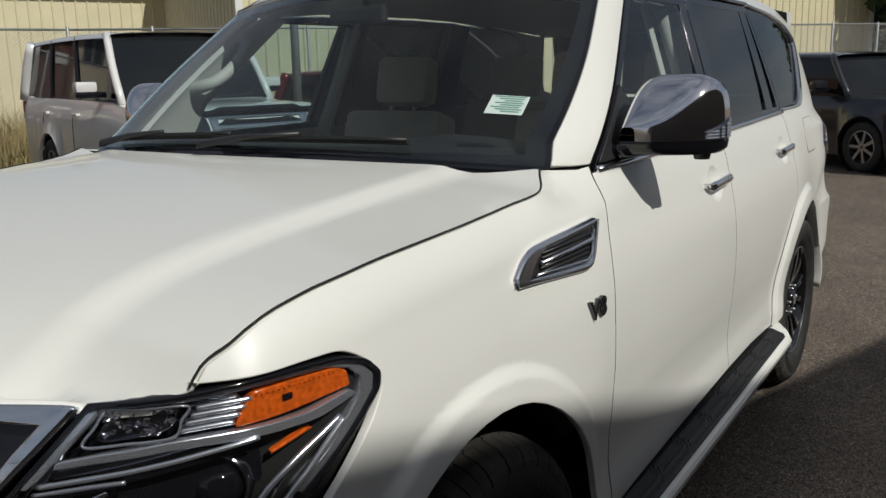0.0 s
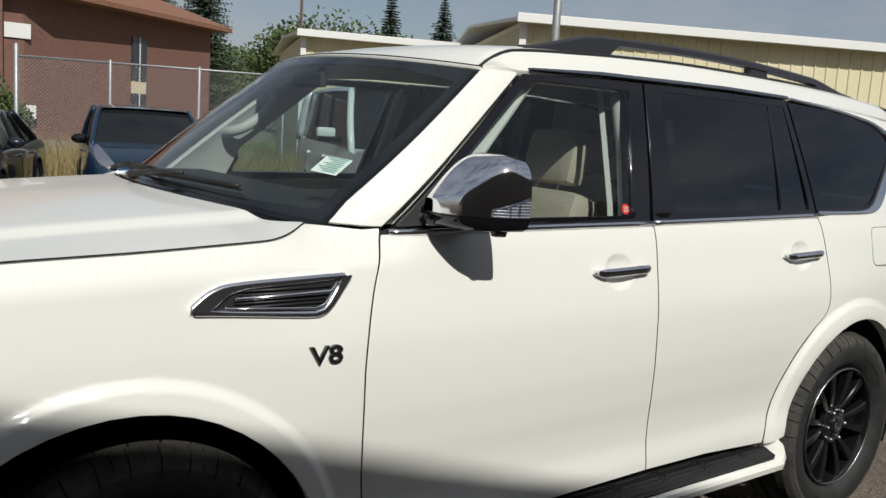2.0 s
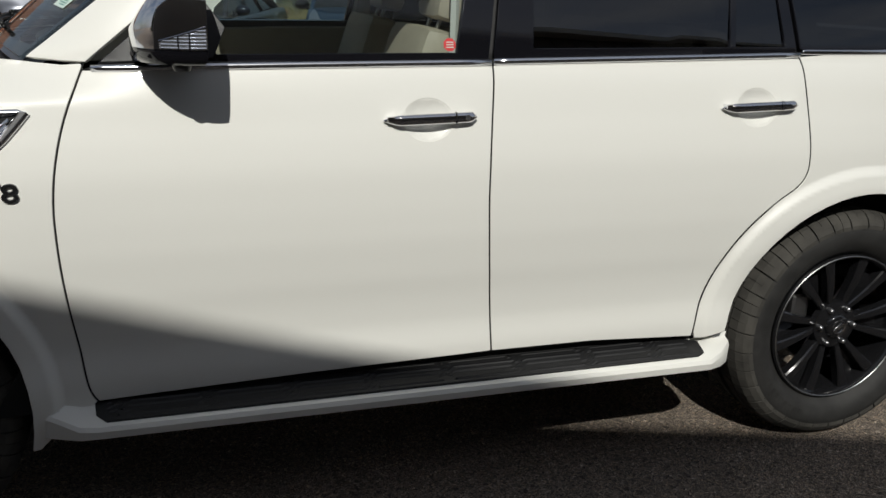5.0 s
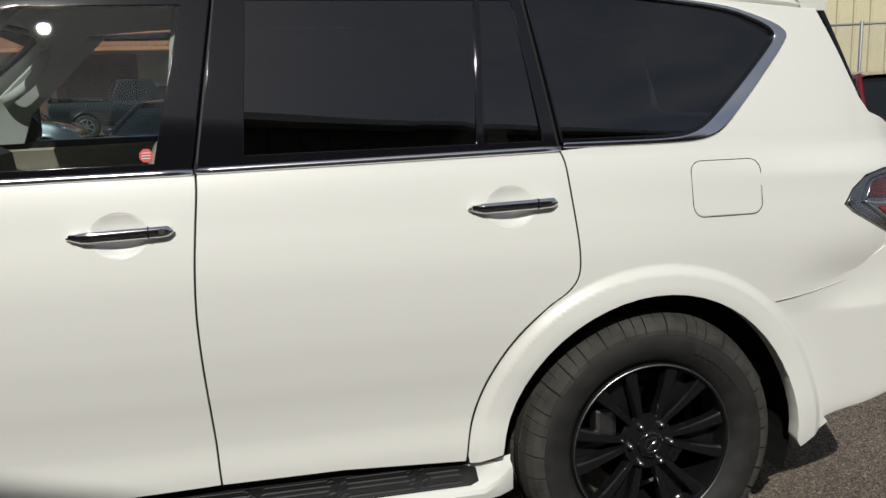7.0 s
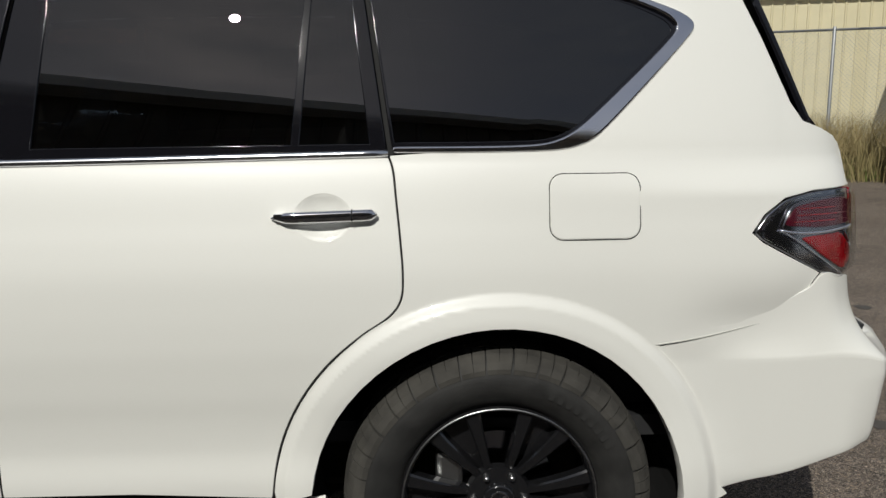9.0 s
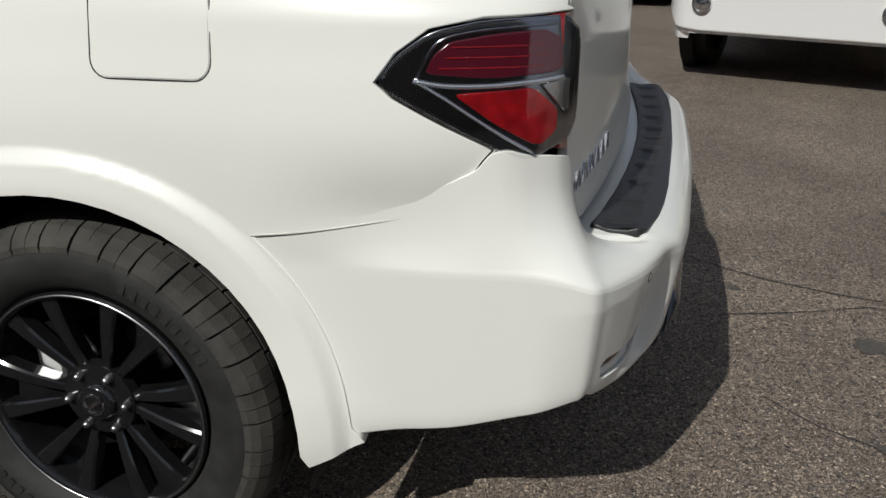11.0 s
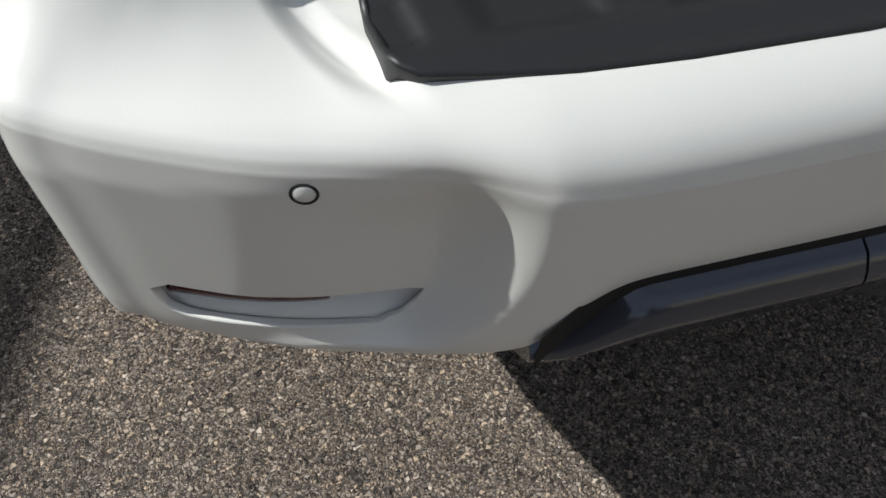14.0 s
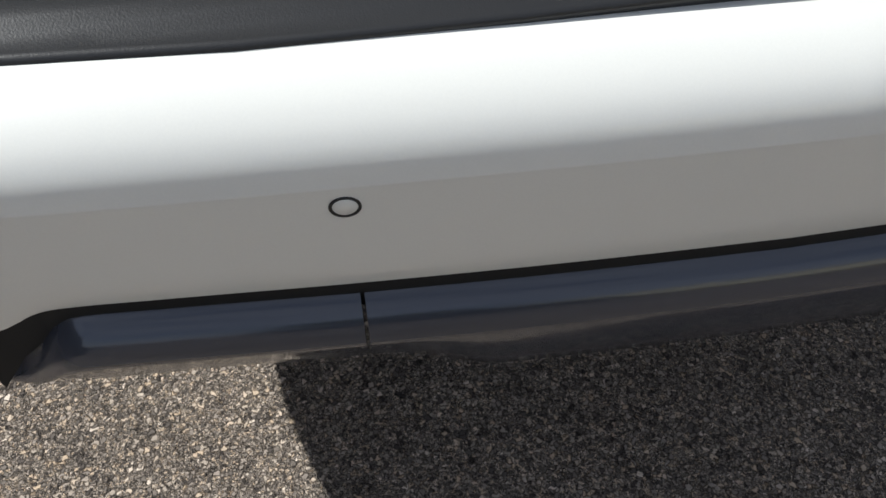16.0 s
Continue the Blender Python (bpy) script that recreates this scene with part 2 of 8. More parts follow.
def fill(loops, cell):
    """Fills an outline with holes by small triangles: corner points and faces."""
    ca, cb = cell if isinstance(cell, tuple) else (cell, cell)
    O = np.array(loops[0])
    a = np.arange(O[:, 0].min() + ca * 0.5, O[:, 0].max(), ca)
    b = np.arange(O[:, 1].min() + cb * 0.5, O[:, 1].max(), cb)
    P = np.array([(u, v) for u in a for v in b]).reshape(-1, 2)
    if len(P):
        P = P[inside_np(P, loops[0])]
    for h in loops[1:]:
        if len(P):
            P = P[~inside_np(P, h)]
    for h in loops:
        if len(P):
            P = P[far_from(P, h, ca, cb)]
    pts, edges = [], []
    for lp in loops:
        k = len(pts)
        pts += [Vector(p) for p in lp]
        edges += [(k + i, k + (i + 1) % len(lp)) for i in range(len(lp))]
    pts += [Vector(p) for p in P]
    vs, _, fs, _, _, _ = delaunay_2d_cdt(pts, edges, [], 0, 1e-6)
    V = np.array([(v.x, v.y) for v in vs])
    F = np.array([f for f in fs if len(f) == 3])
    C = V[F].mean(axis=1)
    keep = inside_np(C, loops[0])
    for h in loops[1:]:
        keep &= ~inside_np(C, h)
    return [tuple(v) for v in V], [list(map(int, f)) for f in F[keep]]


def sheet(name, outline, fn, out, material, parent, cell=0.03, gap=0.0025, rim=0.016, holes=(), label="", lift=0.0, edge=0.0025):
    """A panel: an outline in two coordinates, bent onto the surface fn(a, b), with rounded edges that turn inwards.
    out: roughly the way that it faces."""
    outv = Vector(out)

    def at(a, b):
        p = Vector(fn(a, b))
        e = 1e-3
        n = (Vector(fn(a + e, b)) - Vector(fn(a - e, b))).cross(Vector(fn(a, b + e)) - Vector(fn(a, b - e)))
        n.normalize()
        if n.dot(outv) < 0:
            n = -n
        return p + n * lift, n

    step = min(0.03, 1.3 * (min(cell) if isinstance(cell, tuple) else cell))
    base = densify(ccw(outline), step)
    loops = [inset(base, gap + edge)] + [inset(densify(ccw(h), step), -edge) for h in holes]
    pts, faces = fill(loops, cell)
    pn = [at(*p) for p in pts]
    verts, norms = [p for p, _ in pn], [n for _, n in pn]
    good = []
    for f in faces:
        a, b, c = verts[f[0]], verts[f[1]], verts[f[2]]
        k = sum(((verts[f[i]] - a).cross(verts[f[(i + 1) % len(f)]] - a) for i in range(1, len(f) - 1)), Vector())
        good.append(f if k.dot(norms[f[0]]) > 0 else f[::-1])
    faces = good
    for li, lp in enumerate(loops):
        n = len(lp)
        row = len(verts)
        sgn = 1 if li == 0 else -1
        outer = inset(lp, -edge * sgn)
        for i in range(n):
            p, nn = at(*lp[i])
            q, _ = at(*outer[i])
            s = (q - p)
            s = (s - nn * s.dot(nn))
            s = s.normalized() if s.length > 1e-9 else Vector((0, 0, 0))
            verts += [p, p + s * edge * 0.75 - nn * edge * 0.35, p + s * edge - nn * edge, p + s * edge - nn * rim]
            norms += [nn, (nn + s * 0.8).normalized(), (nn * 0.3 + s).normalized(), s]
        for i in range(n):
            a, b = row + 4 * i, row + 4 * ((i + 1) % n)
            for k in range(3):
                f = [a + k, b + k, b + k + 1, a + k + 1]
                v = (verts[f[1]] - verts[f[0]]).cross(verts[f[3]] - verts[f[0]])
                faces.append(f if v.dot(norms[f[0]] + norms[f[3]]) >= 0 else f[::-1])
    return obj(name, fast_mesh(name, verts, faces, norms), material, parent, label)


def lathe(bm, profile, n=48, axis="y", centre=(0, 0, 0), a0=0.0, a1=2 * math.pi):
    """Turns a profile of (radius, along) round an axis through centre."""
    full = abs(a1 - a0 - 2 * math.pi) < 1e-6
    rings = []
    for i in range(n if full else n + 1):
        a = a0 + (a1 - a0) * i / n
        ring = []
        for r, h in profile:
            if axis == "y":
                v = (centre[0] + r * math.cos(a), centre[1] + h, centre[2] + r * math.sin(a))
            elif axis == "x":
                v = (centre[0] + h, centre[1] + r * math.cos(a), centre[2] + r * math.sin(a))
            else:
                v = (centre[0] + r * math.cos(a), centre[1] + r * math.sin(a), centre[2] + h)
            ring.append(bm.verts.new(v))
        rings.append(ring)
    m = len(rings)
    for i in range(m if full else m - 1):
        q, w = rings[i], rings[(i + 1) % m]
        for k in range(len(profile) - 1):
            bm.faces.new((q[k], q[k + 1], w[k + 1], w[k]))
    return bm


def prism(bm, poly, fn, depth):
    """An outline lifted to thickness: fn(a, b, h) gives the place at height h."""
    lo = [bm.verts.new(fn(a, b, 0)) for a, b in poly]
    hi = [bm.verts.new(fn(a, b, depth)) for a, b in poly]
    n = len(poly)
    bm.faces.new(hi)
    bm.faces.new(lo[::-1])
    for i in range(n):
        bm.faces.new((lo[i], lo[(i + 1) % n], hi[(i + 1) % n], hi[i]))
    return bm

# ---- the white sport utility vehicle: x runs to its rear, y to its right side ----
WHEEL_R = 0.427
FRONT_ARCH, REAR_ARCH = (-0.06, 0.44, 0.512, 0.60), (3.07, 0.425, 0.50, 0.605)
DOOR_W = [(0.25, 0.955), (0.40, 0.985), (0.50, 0.988), (0.60, 0.979), (0.68, 0.973), (0.78, 0.972), (0.88, 0.975), (0.98, 0.978), (1.06, 0.976), (1.14, 0.966), (1.20, 0.956), (1.28, 0.944), (1.33, 0.934), (1.37, 0.922), (1.45, 0.899)]
BELLY = [(0.44, 0.004), (0.50, 0.007), (0.56, 0.0065), (0.60, 0.009), (0.68, 0.021), (0.75, 0.031), (0.85, 0.037), (0.92, 0.036), (1.0, 0.032), (1.1, 0.027), (1.2, 0.019), (1.28, 0.010), (1.35, 0.0)]
PLAN = [(-1.0, -0.55), (-0.92, -0.38), (-0.85, -0.25), (-0.75, -0.14), (-0.657, -0.060), (-0.6, -0.016), (-0.52, 0.003), (-0.44, 0.014), (-0.37, 0.019), (-0.2, 0.018), (0.2, 0.016), (0.5, 0.006), (0.8, 0.0), (2.6, 0.0), (3.2, 0.0), (3.6, 0.002), (3.8, -0.012), (3.92, -0.04), (4.0, -0.075), (4.05, -0.12), (4.09, -0.19), (4.12, -0.32)]
HOODSEAM = [(-0.80, 1.06), (-0.70, 1.14), (-0.657, 1.185), (-0.635, 1.213), (-0.593, 1.238), (-0.569, 1.251), (-0.524, 1.267), (-0.473, 1.278), (-0.427, 1.285), (-0.3, 1.295), (-0.15, 1.301), (0, 1.307), (0.18, 1.317), (0.264, 1.323), (0.322, 1.327), (0.366, 1.335), (0.405, 1.347), (0.443, 1.363), (0.55, 1.37)]


def flare(x, z):
    b = 0.0
    for xc, zc, ri, ro in (FRONT_ARCH, REAR_ARCH):
        r = math.hypot(x - xc, z - zc)
        if xc > 1:
            ro -= 0.010 * max(0.0, (z - zc) / max(r, 0.01)) ** 5
        b = max(b, 0.018 * sstep((ro - 0.003 - r) / 0.036) + 0.008 * sstep((ro - 0.02 - r) / 0.07))
    return b


def half_width(x, z):
    """Half the width of the body at a place along it and a height."""
    if z <= 1.37:
        w = cr(DOOR_W, z)
    else:
        s = (z - 1.37) / 0.47
        w = 0.922 - 0.150 * max(0.0, s) ** 1.12 - 0.012 * max(0.0, s)
    w += cr(PLAN, x) + flare(x, z)
    if 0.05 < x < 3.5:
        w += cr(BELLY, z) * sstep((x - 0.05) / 0.45) * (1 - sstep((x - 2.85) / 0.65))
    if x > 3.45 and z < 1.15:
        w -= 0.020 * sstep((x - 3.48) / 0.30) * math.exp(-(((z - 0.905) / 0.085) ** 2))
    if z > 1.25:
        k = sstep((z - 1.25) / 0.1)
        if x < 0.92:
            w -= k * (0.072 * ((0.92 - x) / 0.42) ** 2 if x > 0.5 else 0.072 * sstep((x - 0.23) / 0.26))
        if z > 1.36 and x < 1.2:
            u = min(1.2, max(0.0, (0.658 + 1.216 * (z - 1.35) - x) / 0.15))
            w -= 0.027 * u * u * sstep((z - 1.36) / 0.06)
        if x > 2.9:
            w -= k * 0.035 * ((min(x, 3.85) - 2.9) / 0.9) ** 2
    if x < 0.64:
        t = min(1.0, max(0.0, (z - (cr(HOODSEAM, x) - 0.09)) / 0.09))
        w -= 0.032 * t * t * sstep((0.40 - x) / 0.22) * sstep((x + 0.70) / 0.09)
    return w


def side(s):
    return lambda x, z: (x, s * half_width(x, z), z)


ROOF_MID = [(0.80, 1.80), (0.90, 1.848), (1.0, 1.880), (1.2, 1.922), (1.5, 1.948), (2.0, 1.962), (2.5, 1.957), (3.0, 1.940), (3.4, 1.916), (3.8, 1.882), (4.0, 1.86)]


def roof_half(x):
    return half_width(max(x, 1.0), min(1.842, cr(ROOF_MID, x) - 0.108))


def roof_z(x, y):
    h = roof_half(x)
    r = min(1.0, abs(y) / h)
    z = cr(ROOF_MID, x) - 0.030 * r * r - 0.078 * sstep((r - 0.86) / 0.16) ** 1.3
    # the front edge sinks onto the windscreen's upper edge
    q = min(1.0, abs(y) / 0.743) ** 2
    xf, zf = 0.908 + 0.182 * q, 1.864 - 0.040 * q
    k = 1 - sstep((x - xf) / 0.17)
    if k > 0:
        hf = roof_half(xf)
        rf = min(1.0, abs(y) / hf)
        z += k * (zf - (cr(ROOF_MID, xf) - 0.030 * rf * rf - 0.078 * sstep((rf - 0.86) / 0.16) ** 1.3))
    return z


HOOD_MID = [(-0.95, 1.165), (-0.86, 1.195), (-0.78, 1.222), (-0.6, 1.272), (-0.4, 1.312), (0.0, 1.358), (0.4, 1.384), (0.7, 1.392)]


def hood_half(x):
    return half_width(x, cr(HOODSEAM, x))


def hood_z(x, y):
    h = hood_half(x)
    zs, zc = cr(HOODSEAM, x), cr(HOOD_MID, x)
    r = min(1.05, abs(y) / h)
    ridge = 0.020 * sstep((0.70 + 0.03 * x - abs(y)) / 0.09)
    return zs + (zc - 0.020 - zs) * (1 - r**2.3) + ridge * (1 - r**8)


def hood_front(y):
    return nose(y, 1.184).x + 0.005


def hood_skin(x, y):
    z = hood_z(x, y)
    k = sstep((hood_front(y) + 0.05 - x) / 0.06)
    r = min(1.0, abs(y) / hood_half(x))
    return (x, y, z + (1.193 - z) * 0.95 * k * (1 - r**12))


def wind(s, t):
    """The windscreen: s from -1 to 1 across, t from 0 to 1 upwards."""
    xe, ze = 0.503 + 0.587 * t, 1.360 + 0.462 * t
    xc, zc = 0.33 + 0.578 * t, 1.392 + 0.470 * t + 0.03 * t * (1 - t)
    q = s * s
    return Vector((xc + (xe - xc) * q, s * half_width(xe, ze), zc + (ze - zc) * q))


FRONTX = [(0.0, -0.965), (0.25, -0.955), (0.45, -0.925), (0.6, -0.88), (0.72, -0.82), (0.82, -0.748), (0.87, -0.695), (0.90, -0.652), (0.93, -0.605), (0.95, -0.560), (0.965, -0.50), (0.978, -0.44), (0.992, -0.37), (1.0, -0.33)]


def nose(y, z):
    """The front skin, by y and z."""
    lean = 0.0
    if z > 1.0:
        lean = 0.06 * ((z - 1.0) / 0.18) ** 1.6
    return Vector((cr(FRONTX, abs(y)) + lean * (1 - 0.9 * sstep((abs(y) - 0.7) / 0.22)) + 0.10 * max(0.0, 0.45 - z), y, z))


suv = thing("sport_utility_vehicle", "large pearl white sport utility vehicle with chrome trim parked on asphalt", "car")

A_SEAM = spline([(0.655, 1.352), (0.634, 1.30), (0.597, 1.20), (0.573, 1.10), (0.561, 1.0), (0.560, 0.90), (0.564, 0.80), (0.572, 0.70), (0.584, 0.60), (0.597, 0.49), (0.618, 0.442)], 5)
B_SEAM = spline([(1.750, 1.358), (1.750, 1.30), (1.741, 1.20), (1.733, 1.10), (1.729, 0.99), (1.731, 0.90), (1.737, 0.80), (1.745, 0.70), (1.753, 0.60), (1.757, 0.52), (1.760, 0.476)], 4)
ARCH_SEAM = [(3.07 + (0.604 - 0.010 * math.sin(radians(d)) ** 5) * math.cos(radians(d)), 0.425 + (0.604 - 0.010 * math.sin(radians(d)) ** 5) * math.sin(radians(d))) for d in (126, 136, 146, 156, 166, 177)]
C_SEAM = spline([(2.786, 1.368), (2.800, 1.33), (2.808, 1.25), (2.817, 1.15), (2.822, 1.07), (2.817, 1.003), (2.785, 0.957)] + ARCH_SEAM, 4)
xy = lambda L: [(p[0], p[1]) for p in L]


def arch_pts(a, r, d0, d1, n=28):
    return [(a[0] + r * math.cos(radians(d0 + (d1 - d0) * i / n)), a[1] + r * math.sin(radians(d0 + (d1 - d0) * i / n))) for i in range(n + 1)]


def flare_edge(d0, d1, n):
    out = []
    for i in range(n + 1):
        a = radians(d0 + (d1 - d0) * i / n)
        r = REAR_ARCH[3] - 0.010 * max(0.0, math.sin(a)) ** 5 - 0.004 * sstep((math.degrees(a) - 123) / 8)
        out.append((REAR_ARCH[0] + r * math.cos(a), REAR_ARCH[1] + r * math.sin(a)))
    return out


HANDLE_F, HANDLE_R = (1.419, 1.198), (2.491, 1.213)


def cup_ring(h, k=1.0):
    return [(h[0] + 0.130 + 0.072 * k * math.cos(2 * math.pi * i / 32), h[1] - 0.001 + 0.058 * k * math.sin(2 * math.pi * i / 32)) for i in range(32)]


fender_front = ease([(-0.655, 1.189), (-0.58, 1.190), (-0.50, 1.192), (-0.44, 1.190), (-0.395, 1.166), (-0.356, 1.128), (-0.395, 1.075), (-0.49, 0.985), (-0.60, 0.90)])
fender_out = (
    xy(A_SEAM)[::-1]
    + [(0.60, 1.348), (0.51, 1.355), (0.452, 1.361)]
    + [(x, cr(HOODSEAM, x)) for x in [0.443 - 0.0215 * k for k in range(51)] + [-0.650]]
    + fender_front
    + [(-0.64, 0.80), (-0.66, 0.62), (-0.64, 0.40)]
    + [(-0.555, 0.38)]
    + arch_pts(FRONT_ARCH, FRONT_ARCH[2], 187, -14)
    + [(0.462, 0.318), (0.555, 0.415), (0.600, 0.43)]
)
BELT_F = [(0.672, 1.337), (1.0, 1.343), (1.744, 1.350)]
BELT_R = [(1.752, 1.352), (2.2, 1.359), (2.788, 1.369)]


def below(pts, line):
    """An outline kept under the belt trim."""
    return [(x, min(z, cr(line, x) - 0.002)) for x, z in pts]


fdoor_out = xy(A_SEAM) + [(1.2, 0.463)] + xy(B_SEAM)[::-1] + [(1.2, 1.354)]
fdoor_out = below(fdoor_out, BELT_F)
rdoor_out = xy(B_SEAM) + [(2.1, 0.476)] + xy(C_SEAM)[::-1] + [(2.3, 1.364)]
rdoor_out = below(rdoor_out, BELT_R)
WIN_REAR = ease([(3.22, 1.381), (3.29, 1.410), (3.36, 1.465), (3.602, 1.680), (3.606, 1.700), (3.573, 1.724), (3.50, 1.755), (3.401, 1.785), (3.1, 1.822)])
QUARTER_TOP = [(x, cr(ROOF_MID, x) - 0.108) for x in (2.73, 3.0, 3.2, 3.4, 3.6, 3.74)]
TAIL = [(3.742, 1.155), (3.775, 1.200), (3.832, 1.240), (3.92, 1.258), (4.072, 1.262), (4.072, 1.05), (3.992, 1.012), (3.93, 1.045), (3.85, 1.088), (3.77, 1.130)]
# the window opening meets the front edge, so the panel runs round it
quarter_out = (
    [(2.795, 1.366)] + [(x, z) for x, z in xy(C_SEAM)[1:] if z > 0.925]
    + [(REAR_ARCH[0] + (x - REAR_ARCH[0]) * 0.9905, REAR_ARCH[1] + (z - REAR_ARCH[1]) * 0.9905) for x, z in flare_edge(123, 46, 20)]
    + [(3.60, 0.872), (3.72, 0.895), (3.80, 0.912), (3.849, 0.929), (3.872, 0.945), (3.895, 0.972), (3.925, 1.018), (3.945, 1.04)]
    + TAIL[8:] + TAIL[:5]
    + [(4.052, 1.275), (4.052, 1.32), (4.043, 1.368), (4.018, 1.400), (3.972, 1.422), (3.915, 1.442), (3.880, 1.49), (3.808, 1.66), (3.75, 1.785)]
    + QUARTER_TOP[::-1]
    + WIN_REAR[::-1]
    + [(3.0, 1.379)]
)
flare_rear = arch_pts(REAR_ARCH, REAR_ARCH[2], -3, 174) + [(2.475, 0.452)] + flare_edge(175, 4, 41) + [(3.70, 0.437), (3.585, 0.372)]
APILLAR = [(0.503, 1.360), (0.60, 1.352), (0.658, 1.350), (1.232, 1.822), (1.09, 1.822)]
GLASS_1 = [(0.985, 1.374), (1.645, 1.378), (1.736, 1.800), (1.32, 1.800), (1.270, 1.792), (1.232, 1.770), (0.918, 1.515), (0.915, 1.49)]
GLASS_2 = [(1.880, 1.390), (2.538, 1.394), (2.575, 1.808), (1.912, 1.812)]
GLASS_3 = [(2.560, 1.394), (2.740, 1.395), (2.690, 1.806), (2.595, 1.808)]
GLASS_4 = [(2.805, 1.398)] + ease([(3.05, 1.398), (3.20, 1.400), (3.268, 1.426), (3.33, 1.475), (3.545, 1.670), (3.548, 1.695), (3.52, 1.717), (3.40, 1.768), (3.1, 1.805)]) + [(2.742, 1.826)]
FRAME_1 = [(0.668, 1.339), (1.742, 1.351), (1.822, 1.838), (1.60, 1.836), (1.245, 1.822)]
FRAME_2 = [(1.752, 1.353), (2.788, 1.370), (2.722, 1.838), (2.3, 1.842), (1.830, 1.839)]
FRAME_4 = [(2.795, 1.384)] + [(3.215, 1.386)] + [(x, z) for x, z in inset(ccw([(2.795, 1.384)] + WIN_REAR + [(2.73, 1.836)]), 0.004)][2:-1] + [(2.733, 1.834)]

for s, c in ((-1, 0.03), (1, 0.07)):
    out = (0, s, 0)
    sheet("fender", fender_out, side(s), out, PAINT, suv, c * 0.3)
    fd = sheet("front_door", fdoor_out, side(s), out, PAINT, suv, c * 0.7, holes=(cup_ring(HANDLE_F),))
    rd = sheet("rear_door", rdoor_out, side(s), out, PAINT, suv, c * 0.7, holes=(cup_ring(HANDLE_R),))
    sheet("quarter_panel", quarter_out, side(s), out, PAINT, suv, c * 0.45)
    sheet("wheel_arch_flare", flare_rear, side(s), out, PAINT, suv, c * 0.35, gap=0.0, edge=0.0012, rim=0.05)
    sheet("windscreen_pillar", APILLAR, side(s), out, PAINT, suv, c)
    sheet("window_frame", FRAME_1, side(s), out, GBLACK, fd, c, holes=(GLASS_1,), lift=-0.004, rim=0.02)
    sheet("window_frame", FRAME_2, side(s), out, GBLACK, rd, c, holes=(GLASS_2, GLASS_3), lift=-0.004, rim=0.02)
    sheet("quarter_window_frame", FRAME_4, side(s), out, GBLACK, suv, c, holes=(GLASS_4,), lift=-0.006, rim=0.02)
    for name, g, m, p in (("window_pane", GLASS_1, GLASS, fd), ("window_pane", GLASS_2, TINT, rd), ("vent_pane", GLASS_3, TINT, rd), ("quarter_window_pane", GLASS_4, TINT, suv)):
        pane = sheet(name, inset(ccw(g), -0.006), lambda x, z: Vector(side(s)(x, z)) + Vector((0, s * 0.018 * (z - 1.39), 0)), out, m, p, 0.06, gap=0, lift=-0.013, rim=0.004, edge=0.001)
        pane.visible_shadow = False
    # bright trims: the belt line, the roof side and the rear window surround
    for pts, owner in ((BELT_F, fd), (BELT_R, rd)):
        bm = bmesh.new()
        tube(bm, [Vector(side(s)(*p)) + Vector((0, s * 0.002, 0)) for p in spline(pts, 6)], 0.0098, 12)
        part("belt_trim", bm, SATIN, owner, "thin chrome belt trim", smooth=True)
    sheet("roof_side_trim", [(1.27, 1.829), (1.6, 1.840), (2.3, 1.846), (2.73, 1.840), (2.73, 1.853), (2.3, 1.860), (1.6, 1.854), (1.27, 1.838)], side(s), out, DCHROME, suv, 0.05, gap=0.0, lift=0.006, edge=0.003)
    surround = ease([(2.800, 1.386), (3.10, 1.385), (3.20, 1.390), (3.262, 1.412), (3.325, 1.460), (3.555, 1.668), (3.562, 1.698), (3.53, 1.726), (3.40, 1.776), (3.1, 1.812), (2.735, 1.838)])
    sheet("rear_window_trim", ease([(2.798, 1.370), (3.12, 1.369), (3.25, 1.373), (3.322, 1.396), (3.385, 1.452), (3.606, 1.672), (3.614, 1.702), (3.583, 1.728), (3.50, 1.760), (3.401, 1.790), (3.1, 1.826), (2.733, 1.850)]) + surround[::-1], side(s), out, CHROME, suv, 0.04, gap=0.0, lift=0.007, edge=0.006)
    # dark inside of the joints
    under = [(0.35, 0.42), (0.45, 0.60), (0.40, 0.80), (0.20, 1.05), (-0.05, 1.10), (-0.3, 1.08), (-0.45, 1.16), (-0.3, 1.24), (0.3, 1.29), (0.52, 1.33), (0.6, 1.338), (0.70, 1.36), (1.0, 1.378), (2.75, 1.386), (3.2, 1.388), (3.9, 1.38), (3.98, 1.28), (3.96, 1.0), (3.8, 0.89), (3.55, 0.84), (3.35, 0.97), (3.07, 1.03), (2.8, 0.98), (2.6, 0.82), (2.50, 0.62), (2.46, 0.46), (1.2, 0.45)]
    bm = bmesh.new()
    tube(bm, [Vector(side(s)(x, cr(HOODSEAM, x))) + Vector((0, -s * 0.024, -0.020)) for x in [-0.44 + 0.04 * k for k in range(21)]], 0.010, 6)
    part("hood_gutter", bm, BLACK, suv)
    sheet("inner_shell", under, side(s), out, BLACK, suv, 0.06, lift=-0.024, rim=0.002)
    sheet("rear_pillar_shell", [(2.68, 1.37), (2.90, 1.37), (2.83, 1.83), (2.64, 1.83)], side(s), out, BLACK, suv, 0.08, lift=-0.026, rim=0.01)
    sheet("pillar_shell", [(1.66, 1.36), (1.87, 1.36), (1.90, 1.84), (1.745, 1.84)], side(s), out, DARKTRIM, suv, 0.08, lift=-0.03, rim=0.03)

